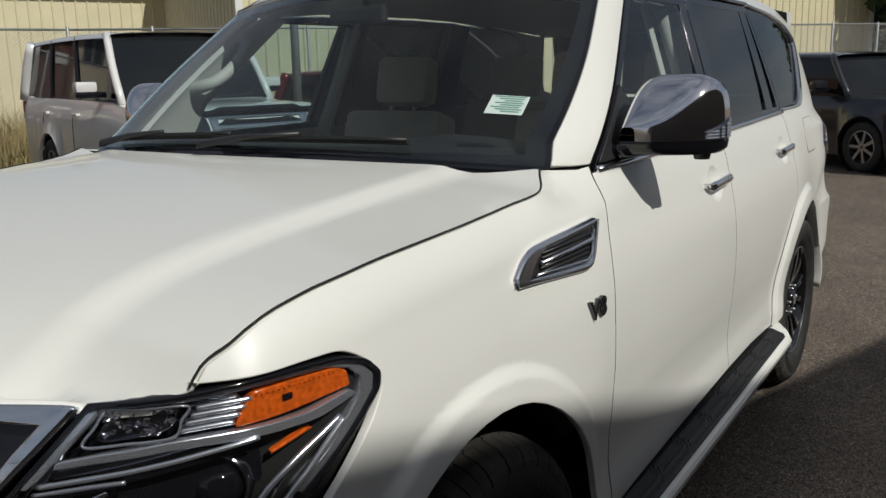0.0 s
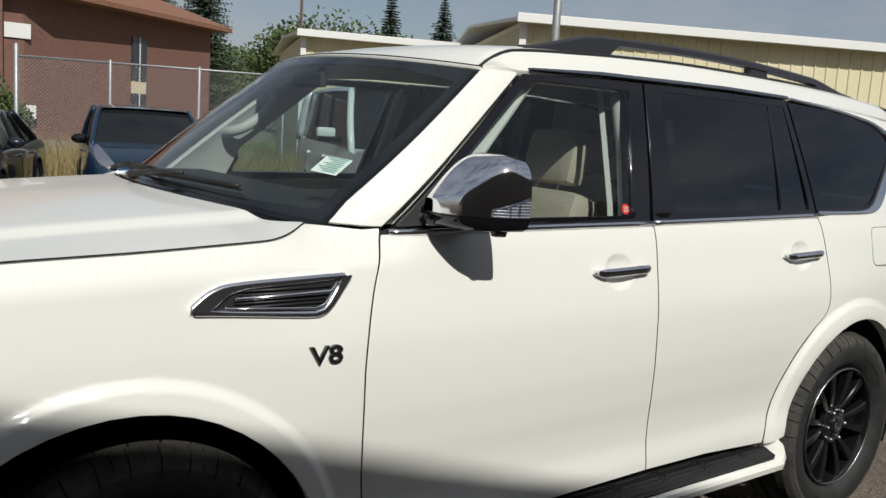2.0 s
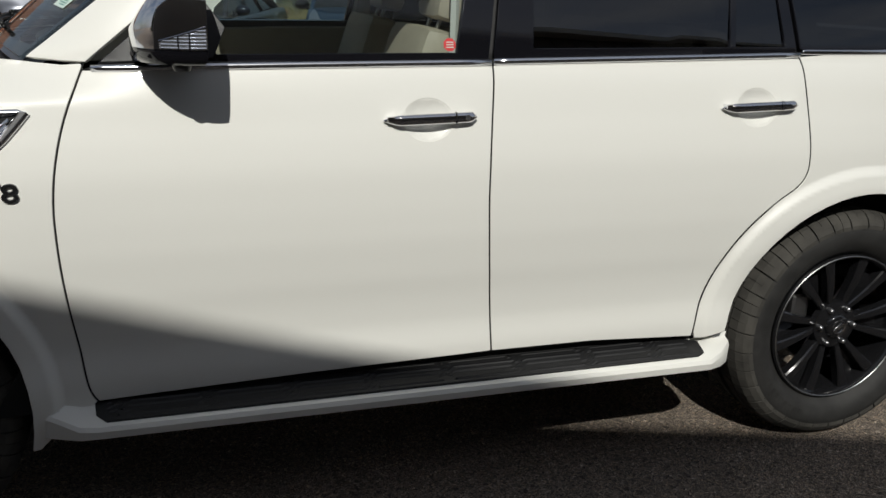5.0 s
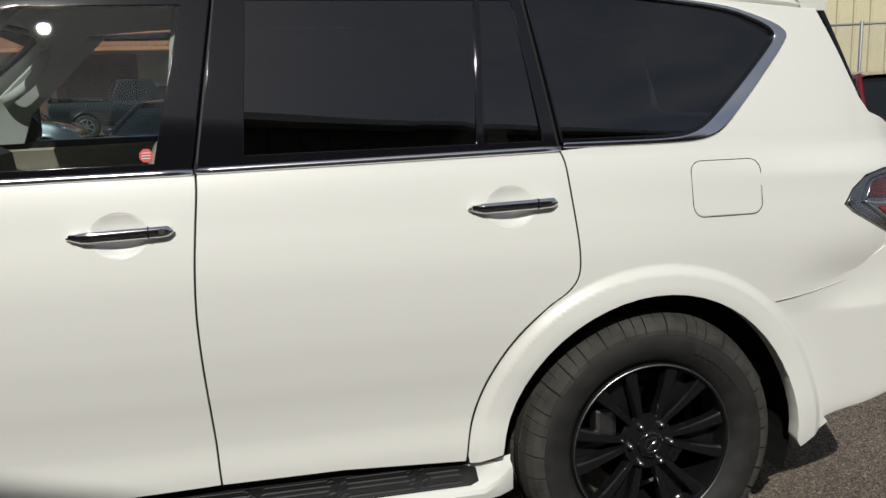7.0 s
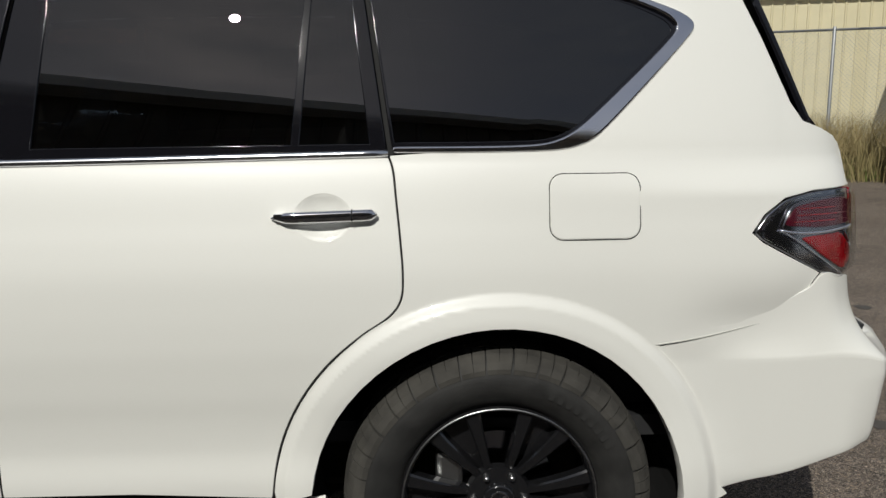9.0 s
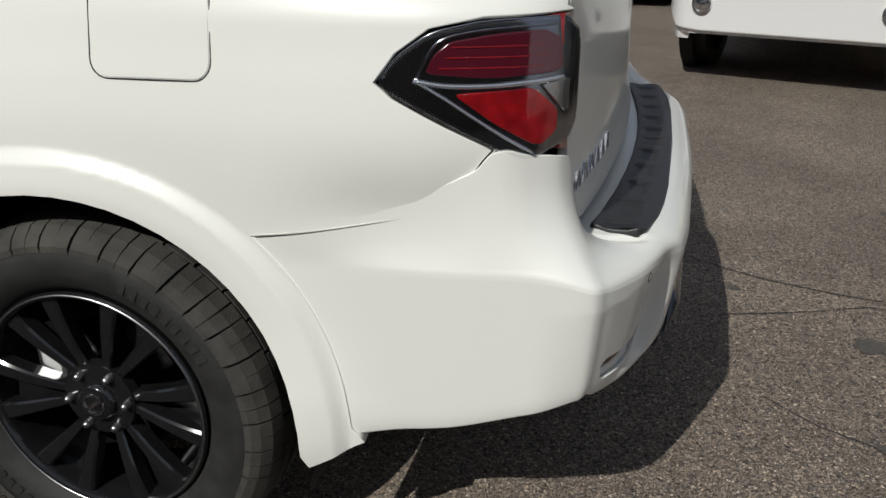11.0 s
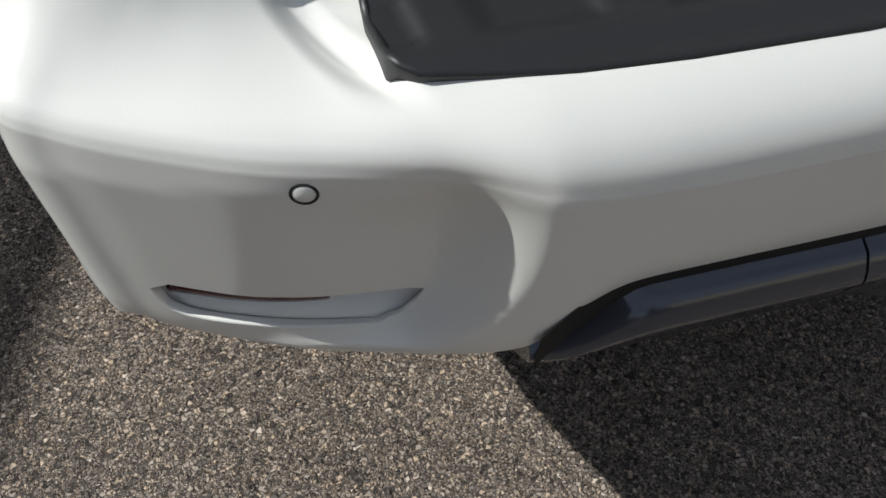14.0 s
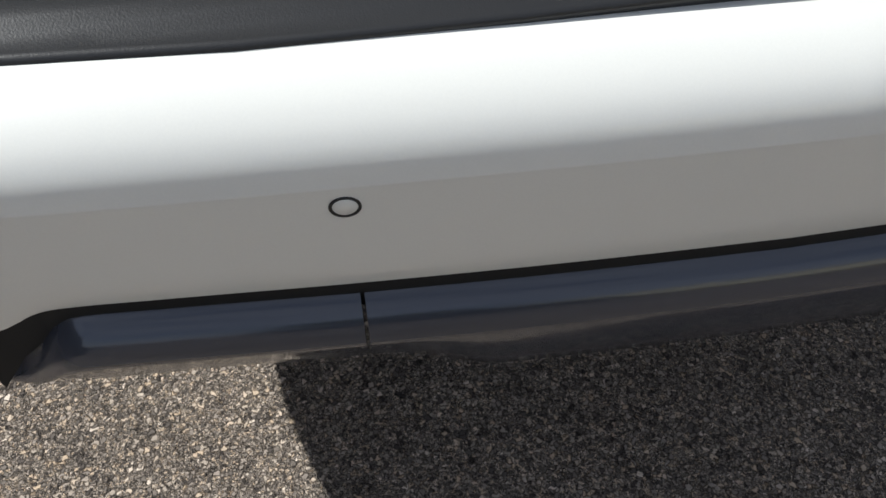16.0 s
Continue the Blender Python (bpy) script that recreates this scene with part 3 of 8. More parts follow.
# hood, roof, windscreen
HOOD_X = [-0.638 + 0.023 * k for k in range(47)] + [0.443]
front_edge = [(hood_front(0.884 * k / 24), 0.884 * k / 24) for k in range(-24, 25)]
rear_edge = [(0.30 + 0.143 * abs(k / 8) ** 2, 0.85 * k / 8) for k in range(-8, 9)]
hood_out = front_edge + [(x, hood_half(x)) for x in HOOD_X] + rear_edge[::-1] + [(x, -hood_half(x)) for x in HOOD_X[::-1]]
sheet("hood", hood_out, hood_skin, (0, 0, 1), PAINT, suv, 0.03, gap=0.003, rim=0.014)
roof_out = [(0.906 + 0.182 * abs(k / 12) ** 2, 0.743 * k / 12) for k in range(-12, 13)] + [(x, roof_half(x) - 0.004) for x in (1.2, 1.5, 2.0, 2.5, 3.0, 3.4, 3.74)] + [(3.77, k * 0.1) for k in range(6, -7, -1)] + [(x, -roof_half(x) + 0.004) for x in (3.74, 3.4, 3.0, 2.5, 2.0, 1.5, 1.2)]
sheet("roof", roof_out, lambda x, y: (x, y, roof_z(x, y)), (0, 0, 1), PAINT, suv, 0.04, gap=0.0, edge=0.002, rim=0.02)
ws = sheet("windscreen", [(-0.985, 0.0), (0.985, 0.0), (0.985, 0.985), (-0.985, 0.985)], lambda a, b: wind(a, b), (-0.6, 0, 0.8), WSGLASS, suv, 0.06, gap=0, edge=0.002, rim=0.005)
ws.visible_shadow = False
# black ceramic border and the seal round the windscreen
band = [(-1, -0.02), (1, -0.02), (1, 1.0), (-1, 1.0)]
sheet("windscreen_border", band, lambda a, b: wind(a, b), (-0.6, 0, 0.8), GBLACK, suv, 0.06, gap=0, edge=0.002, rim=0.004, lift=-0.006, holes=([(-0.93, 0.06), (-0.55, 0.03), (0.55, 0.03), (0.93, 0.06), (0.945, 0.90), (0.7, 0.935), (-0.7, 0.935), (-0.945, 0.90)],))
bm = bmesh.new()
tube(bm, [wind(k / 10, 1.0) + Vector((0.008, 0, 0.002)) for k in range(-10, 11)], 0.006, 6)
part("windscreen_seal", bm, BLACK, suv, smooth=True)
for s in (-1, 1):
    bm = bmesh.new()
    line = [(x, hood_half(x)) for x in [-0.655 + 0.0305 * k for k in range(37)]]
    tube(bm, [Vector((p.x, s * p.y, hood_skin(p.x, p.y)[2] + 0.0004)) for p in spline(line, 3)], 0.0021, 6)
    part("hood_joint", bm, BLACK, suv)
# cowl between hood and windscreen
bm = bmesh.new()
cow = [[bm.verts.new((0.26 + 0.17 * abs(k / 10) ** 2 + 0.045 * j, 0.83 * k / 10, 1.352 - 0.022 * abs(k / 10) ** 2 + (0.0, -0.012, 0.004, 0.022)[j])) for j in range(4)] for k in range(-10, 11)]
for a, b in zip(cow, cow[1:]):
    for j in range(3):
        bm.faces.new((a[j], a[j + 1], b[j + 1], b[j]))
part("cowl", bm, PLASTIC, suv, smooth=True)
for s0, s1, t1, nm in ((0.12, -0.60, 0.045, 0), (0.78, 0.05, 0.04, 1)):
    bm = bmesh.new()
    p0 = wind(s0, -0.03) + Vector((-0.03, 0, 0.02))
    p2 = wind((s0 + s1) / 2, t1) + Vector((-0.016, 0, 0.026))
    tube(bm, [p0, p0 + Vector((0.0, 0, 0.012)), p0.lerp(p2, 0.5) + Vector((-0.008, 0, 0.012)), p2], [0.013, 0.012, 0.009, 0.007], 7)
    wiper = part("wiper", bm, PLASTIC, suv, smooth=True)
    bm = bmesh.new()
    k = [wind(s0 + (s1 - s0) * j / 8, t1 * (0.55 + 0.55 * j / 8)) + Vector((-0.008, 0, 0.012)) for j in range(9)]
    for dz, r in ((0, 0.0055), (0.008, 0.007)):
        tube(bm, [p + Vector((-dz * 0.6, 0, dz)) for p in k], r, 6)
    part("wiper_blade", bm, RUBBERSEAL, wiper, smooth=True)
# stickers inside the glass
def glass_sticker(name, label, fn, out, w, h, material, bars, ink):
    o = sheet(name, [(-w / 2, -h / 2), (w / 2, -h / 2), (w / 2, h / 2), (-w / 2, h / 2)], fn, out, material, suv, 0.05, gap=0, edge=0.0005, rim=0.001, lift=0.003, label=label)
    bm = bmesh.new()
    for x0, y0, x1, y1 in bars:
        v = []
        for a, b in ((x0, y0), (x1, y0), (x1, y1), (x0, y1)):
            p = Vector(fn(a, b)) + Vector(out) * 0.0045
            v.append(bm.verts.new(p))
        bm.faces.new(v)
    part("print", bm, ink, o)


stick_bars = [(-0.05 + 0.004 * (j % 3), 0.030 - 0.0085 * j, 0.046 - 0.009 * ((j * 7) % 5), 0.0335 - 0.0085 * j) for j in range(8)]
glass_sticker("windscreen_sticker", "pale green paper sticker with printed lines", lambda a, b: wind(-0.897 + (a * 0.78 + 0.055) / 0.80, 0.278 + b * 0.78 / 0.62), (-0.64, 0, 0.77), 0.115, 0.075, PAPER, stick_bars, PAPERINK)
hexa = [(0.019 * math.cos(radians(22.5 + 45 * k)), 0.019 * math.sin(radians(22.5 + 45 * k))) for k in range(8)]
side_l = lambda a, b: Vector(side(-1)(1.627 + a, 1.400 + b))
red = sheet("window_sticker", hexa, side_l, (0, -0.95, 0.3), REDSTICK, suv, 0.05, gap=0, edge=0.0005, rim=0.001, lift=-0.008, label="small red octagonal warning sticker")
bm = bmesh.new()
for j in range(3):
    v = [bm.verts.new(side_l(a, b) + Vector((0, -0.95, 0.3)) * -0.0065) for a, b in ((-0.011, 0.008 - 0.007 * j), (0.011, 0.008 - 0.007 * j), (0.011, 0.0055 - 0.007 * j), (-0.011, 0.0055 - 0.007 * j))]
    bm.faces.new(v)
part("print", bm, PAPER, red)

# ---- rear bumper ----
PLANB = spline([(3.66, -0.965), (3.85, -0.965), (4.0, -0.961), (4.06, -0.958), (4.105, -0.954), (4.129, -0.948), (4.142, -0.936), (4.152, -0.918), (4.171, -0.885), (4.211, -0.805), (4.235, -0.745), (4.256, -0.69), (4.268, -0.66), (4.281, -0.625), (4.289, -0.59), (4.299, -0.50), (4.306, -0.32), (4.311, -0.15), (4.313, 0.0)], 8)
PLANL = [0.0]
for p, q in zip(PLANB, PLANB[1:]):
    PLANL.append(PLANL[-1] + (q - p).length)
BL = PLANL[-1]
ZB = [(-0.97, 0.45), (-0.965, 0.47), (-0.95, 0.553), (-0.91, 0.546), (-0.86, 0.538), (-0.80, 0.532), (-0.74, 0.530), (-0.67, 0.533), (-0.62, 0.546), (-0.597, 0.562), (-0.573, 0.597), (-0.553, 0.621), (-0.526, 0.633), (-0.457, 0.635), (-0.31, 0.631), (0.0, 0.628)]
ZB_SIDE = [(0.0, 0.446), (0.2, 0.476), (0.36, 0.526), (0.46, 0.553), (0.50, 0.553)]


def bottom_z(a, y):
    return cr(ZB_SIDE, a) if a < 0.46 else cr(ZB, y)


SEAM_Z = [(3.50, 0.860), (3.72, 0.893), (3.80, 0.910), (3.85, 0.930), (3.89, 0.965), (3.93, 1.02), (3.96, 1.05), (4.2, 1.06)]
# the shoulder above the bumper's corner: where it ends at the lamp and the tailgate
SHOULDER_X = [(0.24, 3.895), (0.30, 3.935), (0.34, 3.965), (0.40, 4.0), (0.46, 4.045), (0.50, 4.063), (0.54, 4.069), (0.58, 4.073), (0.62, 4.077), (0.66, 4.081), (0.70, 4.086), (0.75, 4.090)]
SHOULDER_Y = [(0.24, -0.945), (0.30, -0.938), (0.34, -0.93), (0.40, -0.910), (0.46, -0.868), (0.50, -0.828), (0.54, -0.806), (0.58, -0.796), (0.62, -0.782), (0.66, -0.757), (0.70, -0.730), (0.75, -0.704)]
SHOULDER_Z = [(0.24, 0.972), (0.30, 1.03), (0.34, 1.04), (0.40, 1.03), (0.46, 1.02), (0.50, 1.005), (0.54, 0.957), (0.58, 0.917), (0.62, 0.887), (0.66, 0.860), (0.70, 0.840), (0.75, 0.828)]
# where the upright wall ends, and how far the rounding above it rises
CREASE = [(0.0, 0.798), (0.20, 0.806), (0.34, 0.814), (0.42, 0.807), (0.47, 0.795), (0.53, 0.784), (0.62, 0.776), (0.74, 0.769), (0.85, 0.757), (0.95, 0.752)]
CREST_H = [(0.0, 0.018), (0.36, 0.020), (0.45, 0.022), (0.52, 0.026), (0.62, 0.031), (0.74, 0.036)]
RUN = [(4, 0.0), (5, 0.022), (6, 0.075), (7, 0.19), (8, 0.44), (9, 0.70), (10, 0.90), (11, 1.0)]
CREST = [(4, 0.0), (5, 0.32), (6, 0.60), (7, 0.85), (8, 1.0), (9, 1.02), (11, 1.0)]
RISE = [(4, 0.0), (6, 0.0), (7, 0.03), (8, 0.16), (9, 0.36), (10, 0.64), (11, 1.0)]
LIP_O = [(4, 0.0), (5, 0.003), (6, 0.0105), (7, 0.022), (8, 0.037), (9, 0.053), (9.3, 0.0595), (9.6, 0.075), (10, 0.115), (10.4, 0.15), (11, 0.27)]
LIP_Z = [(4, 0.752), (5, 0.7695), (6, 0.784), (7, 0.796), (8, 0.806), (9, 0.813), (9.3, 0.8145), (10, 0.8145), (10.4, 0.820), (11, 0.820)]
FOOT_O = [(0, 0.035), (0.6, 0.008), (1.0, 0.003), (1.6, 0.0), (4, 0.0)]
FOOT_Z = [(0, 0.0), (0.6, 0.003), (1.0, 0.010), (1.6, 0.040), (2.0, 0.070)]
# the recess beside the corner: its depth by height, and how it leans towards the ground
RECESS = [(0.545, 0.0), (0.562, 0.55), (0.585, 0.92), (0.63, 1.0), (0.70, 0.95), (0.73, 0.74), (0.755, 0.46), (0.775, 0.22), (0.795, 0.06), (0.82, 0.0)]
LEAN = [(0.53, -0.070), (0.57, -0.047), (0.60, -0.030), (0.63, -0.016), (0.663, -0.006), (0.70, -0.001), (0.76, 0.0), (0.79, -0.008)]
ZC = 0.752
BH = 0.62


def plan_at(a):
    a = min(max(a, 0.0), BL)
    lo, hi = 0, len(PLANL) - 1
    while hi - lo > 1:
        m = (lo + hi) // 2
        if PLANL[m] <= a:
            lo = m
        else:
            hi = m
    f = (a - PLANL[lo]) / (PLANL[hi] - PLANL[lo])
    p = PLANB[lo].lerp(PLANB[hi], f)
    q0, q1 = PLANB[max(lo - 2, 0)], PLANB[min(hi + 2, len(PLANB) - 1)]
    d = (q1 - q0).normalized()
    return p, Vector((-d.y, d.x))


def plan_side(a):
    """The direction inwards from the plan, evened out over the corner."""
    d = plan_at(a + 0.10)[0] - plan_at(a - 0.10)[0]
    d.normalize()
    return Vector((-d.y, d.x))


def bumper(a, b):
    """The rear bumper's skin: a metres along its plan from the left wheel arch (mirrored past the middle), b up its section."""
    flip = a > BL
    a_ = max(0.0, 2 * BL - a if flip else a)
    i = min(max(b / BH, 0.0), 1.0) * 11
    p, n = plan_at(a_)
    zb = bottom_z(a_, p.y)
    zc = cr(CREASE, a_)
    if i <= 4:
        n = plan_side(a_)
        z2 = zb + 0.070
        z = zb + cr(FOOT_Z, i) if i < 2 else z2 + (zc - z2) * (i - 2) / 2
        o = cr(FOOT_O, i) + 0.14 * max(0.0, ZC - z) * sstep((a_ - 0.36) / 0.14)
        x, y = p.x + n.x * o, p.y + n.y * o
        z0, o0, run = z, cr(FOOT_O, i), 0.0
    else:
        p, n = plan_at(a_)
        k = sstep((p.y + 0.775) / 0.085)
        ch = cr(CREST_H, a_)
        x1 = y1 = z1 = x2 = y2 = z2 = 0.0
        if k < 1:
            ex, ey, ez = cr(SHOULDER_X, a_), cr(SHOULDER_Y, a_), cr(SHOULDER_Z, a_)
            f = cr(RUN, i)
            x1, y1 = p.x + (ex - p.x) * f, p.y + (ey - p.y) * f
            z1 = zc + ch * cr(CREST, i) + (ez - zc - ch) * cr(RISE, i)
        if k > 0:
            x2, y2, z2 = p.x - cr(LIP_O, i), p.y, 0.8145 + (cr(LIP_Z, i) - 0.8145) * ((0.8145 - zc) / 0.0625 if i < 10 else 1.0)
        x, y, z = x1 + (x2 - x1) * k, y1 + (y2 - y1) * k, z1 + (z2 - z1) * k
        if a_ > 0.6:
            yl = -0.712 - 0.42 * (4.192 - x)
            z -= 0.010 * sstep((y - yl + 0.022) / 0.030) * (1 - sstep((y - yl - 0.002) / 0.026)) * sstep((p.x - x - 0.02) / 0.05)
        z0, o0, run = zc + ch * cr(CREST, i) + (cr(SEAM_Z, p.x) - zc - ch) * cr(RISE, i), 0.0, cr(RUN, i)
    if a_ > 0.48 and z < 0.82:
        yy = y - cr(LEAN, z)
        wide = 0.066 - 0.012 * sstep((0.70 - z) / 0.10)
        f = min(max((-0.606 - yy) / wide, 0.0), 1.0)
        x -= 0.031 * cr(RECESS, z) * (sstep(f) if f < 1 else max(0.0, 1 + (0.606 + wide + yy) / 0.15) ** 1.5)
    ks = 1 - sstep((p.x - 3.84) / 0.10)
    if ks > 0:
        zs, os = z0, o0
        arch = REAR_ARCH[0] + math.sqrt(max(0.0, (REAR_ARCH[3] - 0.03) ** 2 - (zs - REAR_ARCH[1]) ** 2)) + (0.03 * max(0.0, 0.55 - zs) / 0.1)
        xs = arch + (4.0 - arch) * (p.x - 3.66) / 0.34
        ys = -(0.965 - os) + (0.965 - half_width(xs, cr(SEAM_Z, xs))) * run
        ke = 1 - sstep((p.x - 3.66) / 0.13)
        ys += (-(half_width(xs, zs) - 0.004 - os - flare(xs, zs)) - ys) * ke
        x, y, z = x + (xs - x) * ks, y + (ys - y) * ks, z + (zs - z) * ks
    return Vector((x, -y if flip else y, z))


def on_bumper(y, z):
    """The skin's coordinates of a place given by y (left of the middle) and z."""
    lo, hi = 0.45, BL
    for _ in range(40):
        m = (lo + hi) / 2
        if bumper(m, BH * 0.35).y < y:
            lo = m
        else:
            hi = m
    a = (lo + hi) / 2
    lo, hi = 0.0, BH * 0.75
    for _ in range(40):
        m = (lo + hi) / 2
        if bumper(a, m).z < z:
            lo = m
        else:
            hi = m
    return a, (lo + hi) / 2


slot = [on_bumper(*q) for q in ((-0.886, 0.625), (-0.80, 0.619), (-0.73, 0.612), (-0.690, 0.606), (-0.696, 0.593), (-0.710, 0.576), (-0.728, 0.567), (-0.78, 0.569), (-0.84, 0.574), (-0.884, 0.580), (-0.898, 0.589), (-0.903, 0.615))]
slot_r = [(2 * BL - a, b) for a, b in slot]
rear_bumper = sheet("rear_bumper", [(0, 0), (BL * 0.5, 0), (BL, 0), (1.5 * BL, 0), (2 * BL, 0), (2 * BL, BH), (0, BH)], bumper, (0, 0, 0), PAINT, suv, (0.0058, 0.0070), gap=0.0, edge=0.002, rim=0.008, holes=(slot, slot_r))
def surf_frame(fn, a, b):
    p = Vector(fn(a, b))
    e = 1e-3
    da = Vector(fn(a + e, b)) - Vector(fn(a - e, b))
    db = Vector(fn(a, b + e)) - Vector(fn(a, b - e))
    n = da.cross(db).normalized()
    da.normalize()
    return p, da, n.cross(da), n


# slots with a floor that rises to the lip and runs out at one end, a red reflector at the back
SLOT_IN = [(-0.22, 0.010), (-0.05, 0.0095), (0.06, 0.012), (0.18, 0.019), (0.32, 0.028), (0.50, 0.034), (0.75, 0.035), (1.30, 0.035)]
for flip in (False, True):
    bm = bmesh.new()
    rows, strip = [], []
    for i in range(41):
        u = -0.03 + 1.08 * i / 40
        y = -0.905 + 0.217 * u
        end = sstep((u + 0.03) / 0.07) * (1 - sstep((u - 0.70) / 0.32))
        row = []
        for v, deep in SLOT_IN:
            a, b = on_bumper(y, 0.579 - 0.012 * u + 0.045 * v)
            p, du, dv, nn = surf_frame(bumper, a, b)
            q = p - nn * (0.0095 + (deep - 0.0095) * end)
            row.append(bm.verts.new((q.x, -q.y if flip else q.y, q.z)))
        rows.append(row)
        if 0.02 < u < 0.66:
            a, b = on_bumper(y, 0.601 - 0.012 * u)
            p, du, dv, nn = surf_frame(bumper, a, b)
            q = p - nn * 0.022
            strip.append(Vector((q.x, -q.y if flip else q.y, q.z)))
    for q, w in zip(rows, rows[1:]):
        for c in range(len(SLOT_IN) - 1):
            bm.faces.new((q[c], q[c + 1], w[c + 1], w[c]))
    bmesh.ops.recalc_face_normals(bm, faces=bm.faces)
    part("reflector_recess", bm, PAINT, rear_bumper, smooth=True, angle=60)
    bm = bmesh.new()
    tube(bm, strip, 0.011, 10)
    part("red_reflector", bm, REDDARK, rear_bumper, "dark red reflector strip", smooth=True)


for sy, sz in ((-0.767, 0.755), (-0.318, 0.734)):
    a, b = on_bumper(sy, sz)
    for aa in (a, 2 * BL - a):
        p, u, v, n = surf_frame(bumper, aa, b)
        m = Matrix.Translation(p) @ Matrix((u, v, n)).transposed().to_4x4()
        bm = bmesh.new()
        lathe(bm, [(0.0082, -0.004), (0.0082, 0.0008), (0.0100, 0.0008), (0.0103, -0.004)], 28, "z")
        bmesh.ops.transform(bm, matrix=m, verts=bm.verts)
        ring = part("parking_sensor", bm, RUBBERSEAL, rear_bumper, smooth=True)
        bm = bmesh.new()
        lathe(bm, [(0.0, 0.0010), (0.0072, 0.0010), (0.0080, 0.0003), (0.0081, -0.004)], 28, "z")
        bmesh.ops.transform(bm, matrix=m, verts=bm.verts)
        part("sensor_face", bm, PAINT, ring, smooth=True)

# dark satin valance under the bumper, in three pieces
VAL = [(-0.034, -0.004), (-0.014, -0.009), (-0.002, -0.017), (0.005, -0.030), (0.008, -0.042), (0.007, -0.049), (0.002, -0.056), (-0.010, -0.082), (-0.022, -0.103), (-0.045, -0.112), (-0.15, -0.114)]


def valance(y0, y1, n):
    bm = bmesh.new()
    rows = []
    for i in range(n + 1):
        y = y0 + (y1 - y0) * i / n
        a = on_bumper(-abs(y), 0.70)[0]
        p, nn = plan_at(a)
        zt = bottom_z(a, -abs(y)) - 0.002
        endk = sstep((abs(y) - 0.515) / 0.09)
        deep = 1.0 + 0.32 * (1 - sstep((abs(y) - 0.20) / 0.10))
        row = []
        for k, (o, dz) in enumerate(VAL):
            oo = o - 0.012 - 0.010 * endk
            z = zt + dz * (deep if k > 5 else 1.0)
            row.append(bm.verts.new((p.x - nn.x * oo - 0.02 * endk, y, z + (0.560 - 0.006 * k - z) * endk * 0.9)))
        rows.append(row)
    for q, w in zip(rows, rows[1:]):
        for k in range(len(VAL) - 1):
            bm.faces.new((q[k], q[k + 1], w[k + 1], w[k]))
    for q in (rows[0], rows[-1]):
        bm.faces.new(q)
    bmesh.ops.recalc_face_normals(bm, faces=bm.faces)
    part("valance", bm, VALANCE, rear_bumper, "satin blue-grey lower valance", smooth=True, angle=40)


valance(-0.600, -0.316, 22)
valance(-0.313, 0.313, 30)
valance(0.316, 0.600, 22)
# black strip standing in for the shade in the gap above the valance
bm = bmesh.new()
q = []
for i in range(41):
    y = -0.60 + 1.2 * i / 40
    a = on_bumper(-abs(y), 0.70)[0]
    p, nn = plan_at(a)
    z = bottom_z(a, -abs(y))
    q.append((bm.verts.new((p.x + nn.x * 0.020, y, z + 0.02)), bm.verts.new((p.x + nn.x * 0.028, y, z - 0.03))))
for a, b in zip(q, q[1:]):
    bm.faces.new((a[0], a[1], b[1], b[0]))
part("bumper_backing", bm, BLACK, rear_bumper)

# ribbed black step pad on the bumper's top
def pad_top(x, y):
    rib = 0.0
    k = ((abs(y) + 0.02) % 0.135) / 0.135
    inner = 4.118 + 0.055 * (1 - (y / 0.70) ** 2)
    if 0.10 < k < 0.90 and inner < x < 4.24 - 0.06 * abs(y):
        rib = -0.006 * sstep((k - 0.10) / 0.07) * sstep((0.90 - k) / 0.22) * sstep((x - inner) / 0.012) * sstep((4.235 - 0.06 * abs(y) - x) / 0.02)
    return (x, y, 0.8300 + rib - 0.010 * sstep((x - (4.243 - 0.075 * abs(y))) / 0.03))


pad_out = [(4.096, -0.694), (4.143, -0.700), (4.188, -0.699), (4.203, -0.694), (4.212, -0.682), (4.221, -0.64), (4.232, -0.58), (4.241, -0.50), (4.249, -0.37), (4.253, -0.2), (4.255, 0.0)]
pad_out = pad_out + [(x, -y) for x, y in pad_out[::-1][1:]] + [(4.100 + 0.060 * (1 - (y / 0.69) ** 2), y) for y in (0.62, 0.48, 0.3, 0.15, 0.0, -0.15, -0.3, -0.48, -0.62)]
sheet("step_pad", pad_out, pad_top, (0, 0, 1), PLASTIC, rear_bumper, 0.010, gap=0, edge=0.004, rim=0.02, label="ribbed black plastic step pad")

# tailgate, rear glass and spoiler
GATE_X = [(0.80, 4.060), (0.838, 4.070), (0.862, 4.078), (0.885, 4.078), (0.902, 4.069), (0.93, 4.066), (1.05, 4.064), (1.25, 4.062), (1.33, 4.060), (1.375, 4.045), (1.405, 4.012), (1.43, 3.975), (1.5, 3.940), (1.65, 3.872), (1.80, 3.80), (1.86, 3.77)]


def gate(y, z):
    bow = 0.062 - 0.032 * sstep((z - 1.2) / 0.25)
    return (cr(GATE_X, z) + bow * (1 - (abs(y) / 0.78) ** 2) - 0.006, y, z)


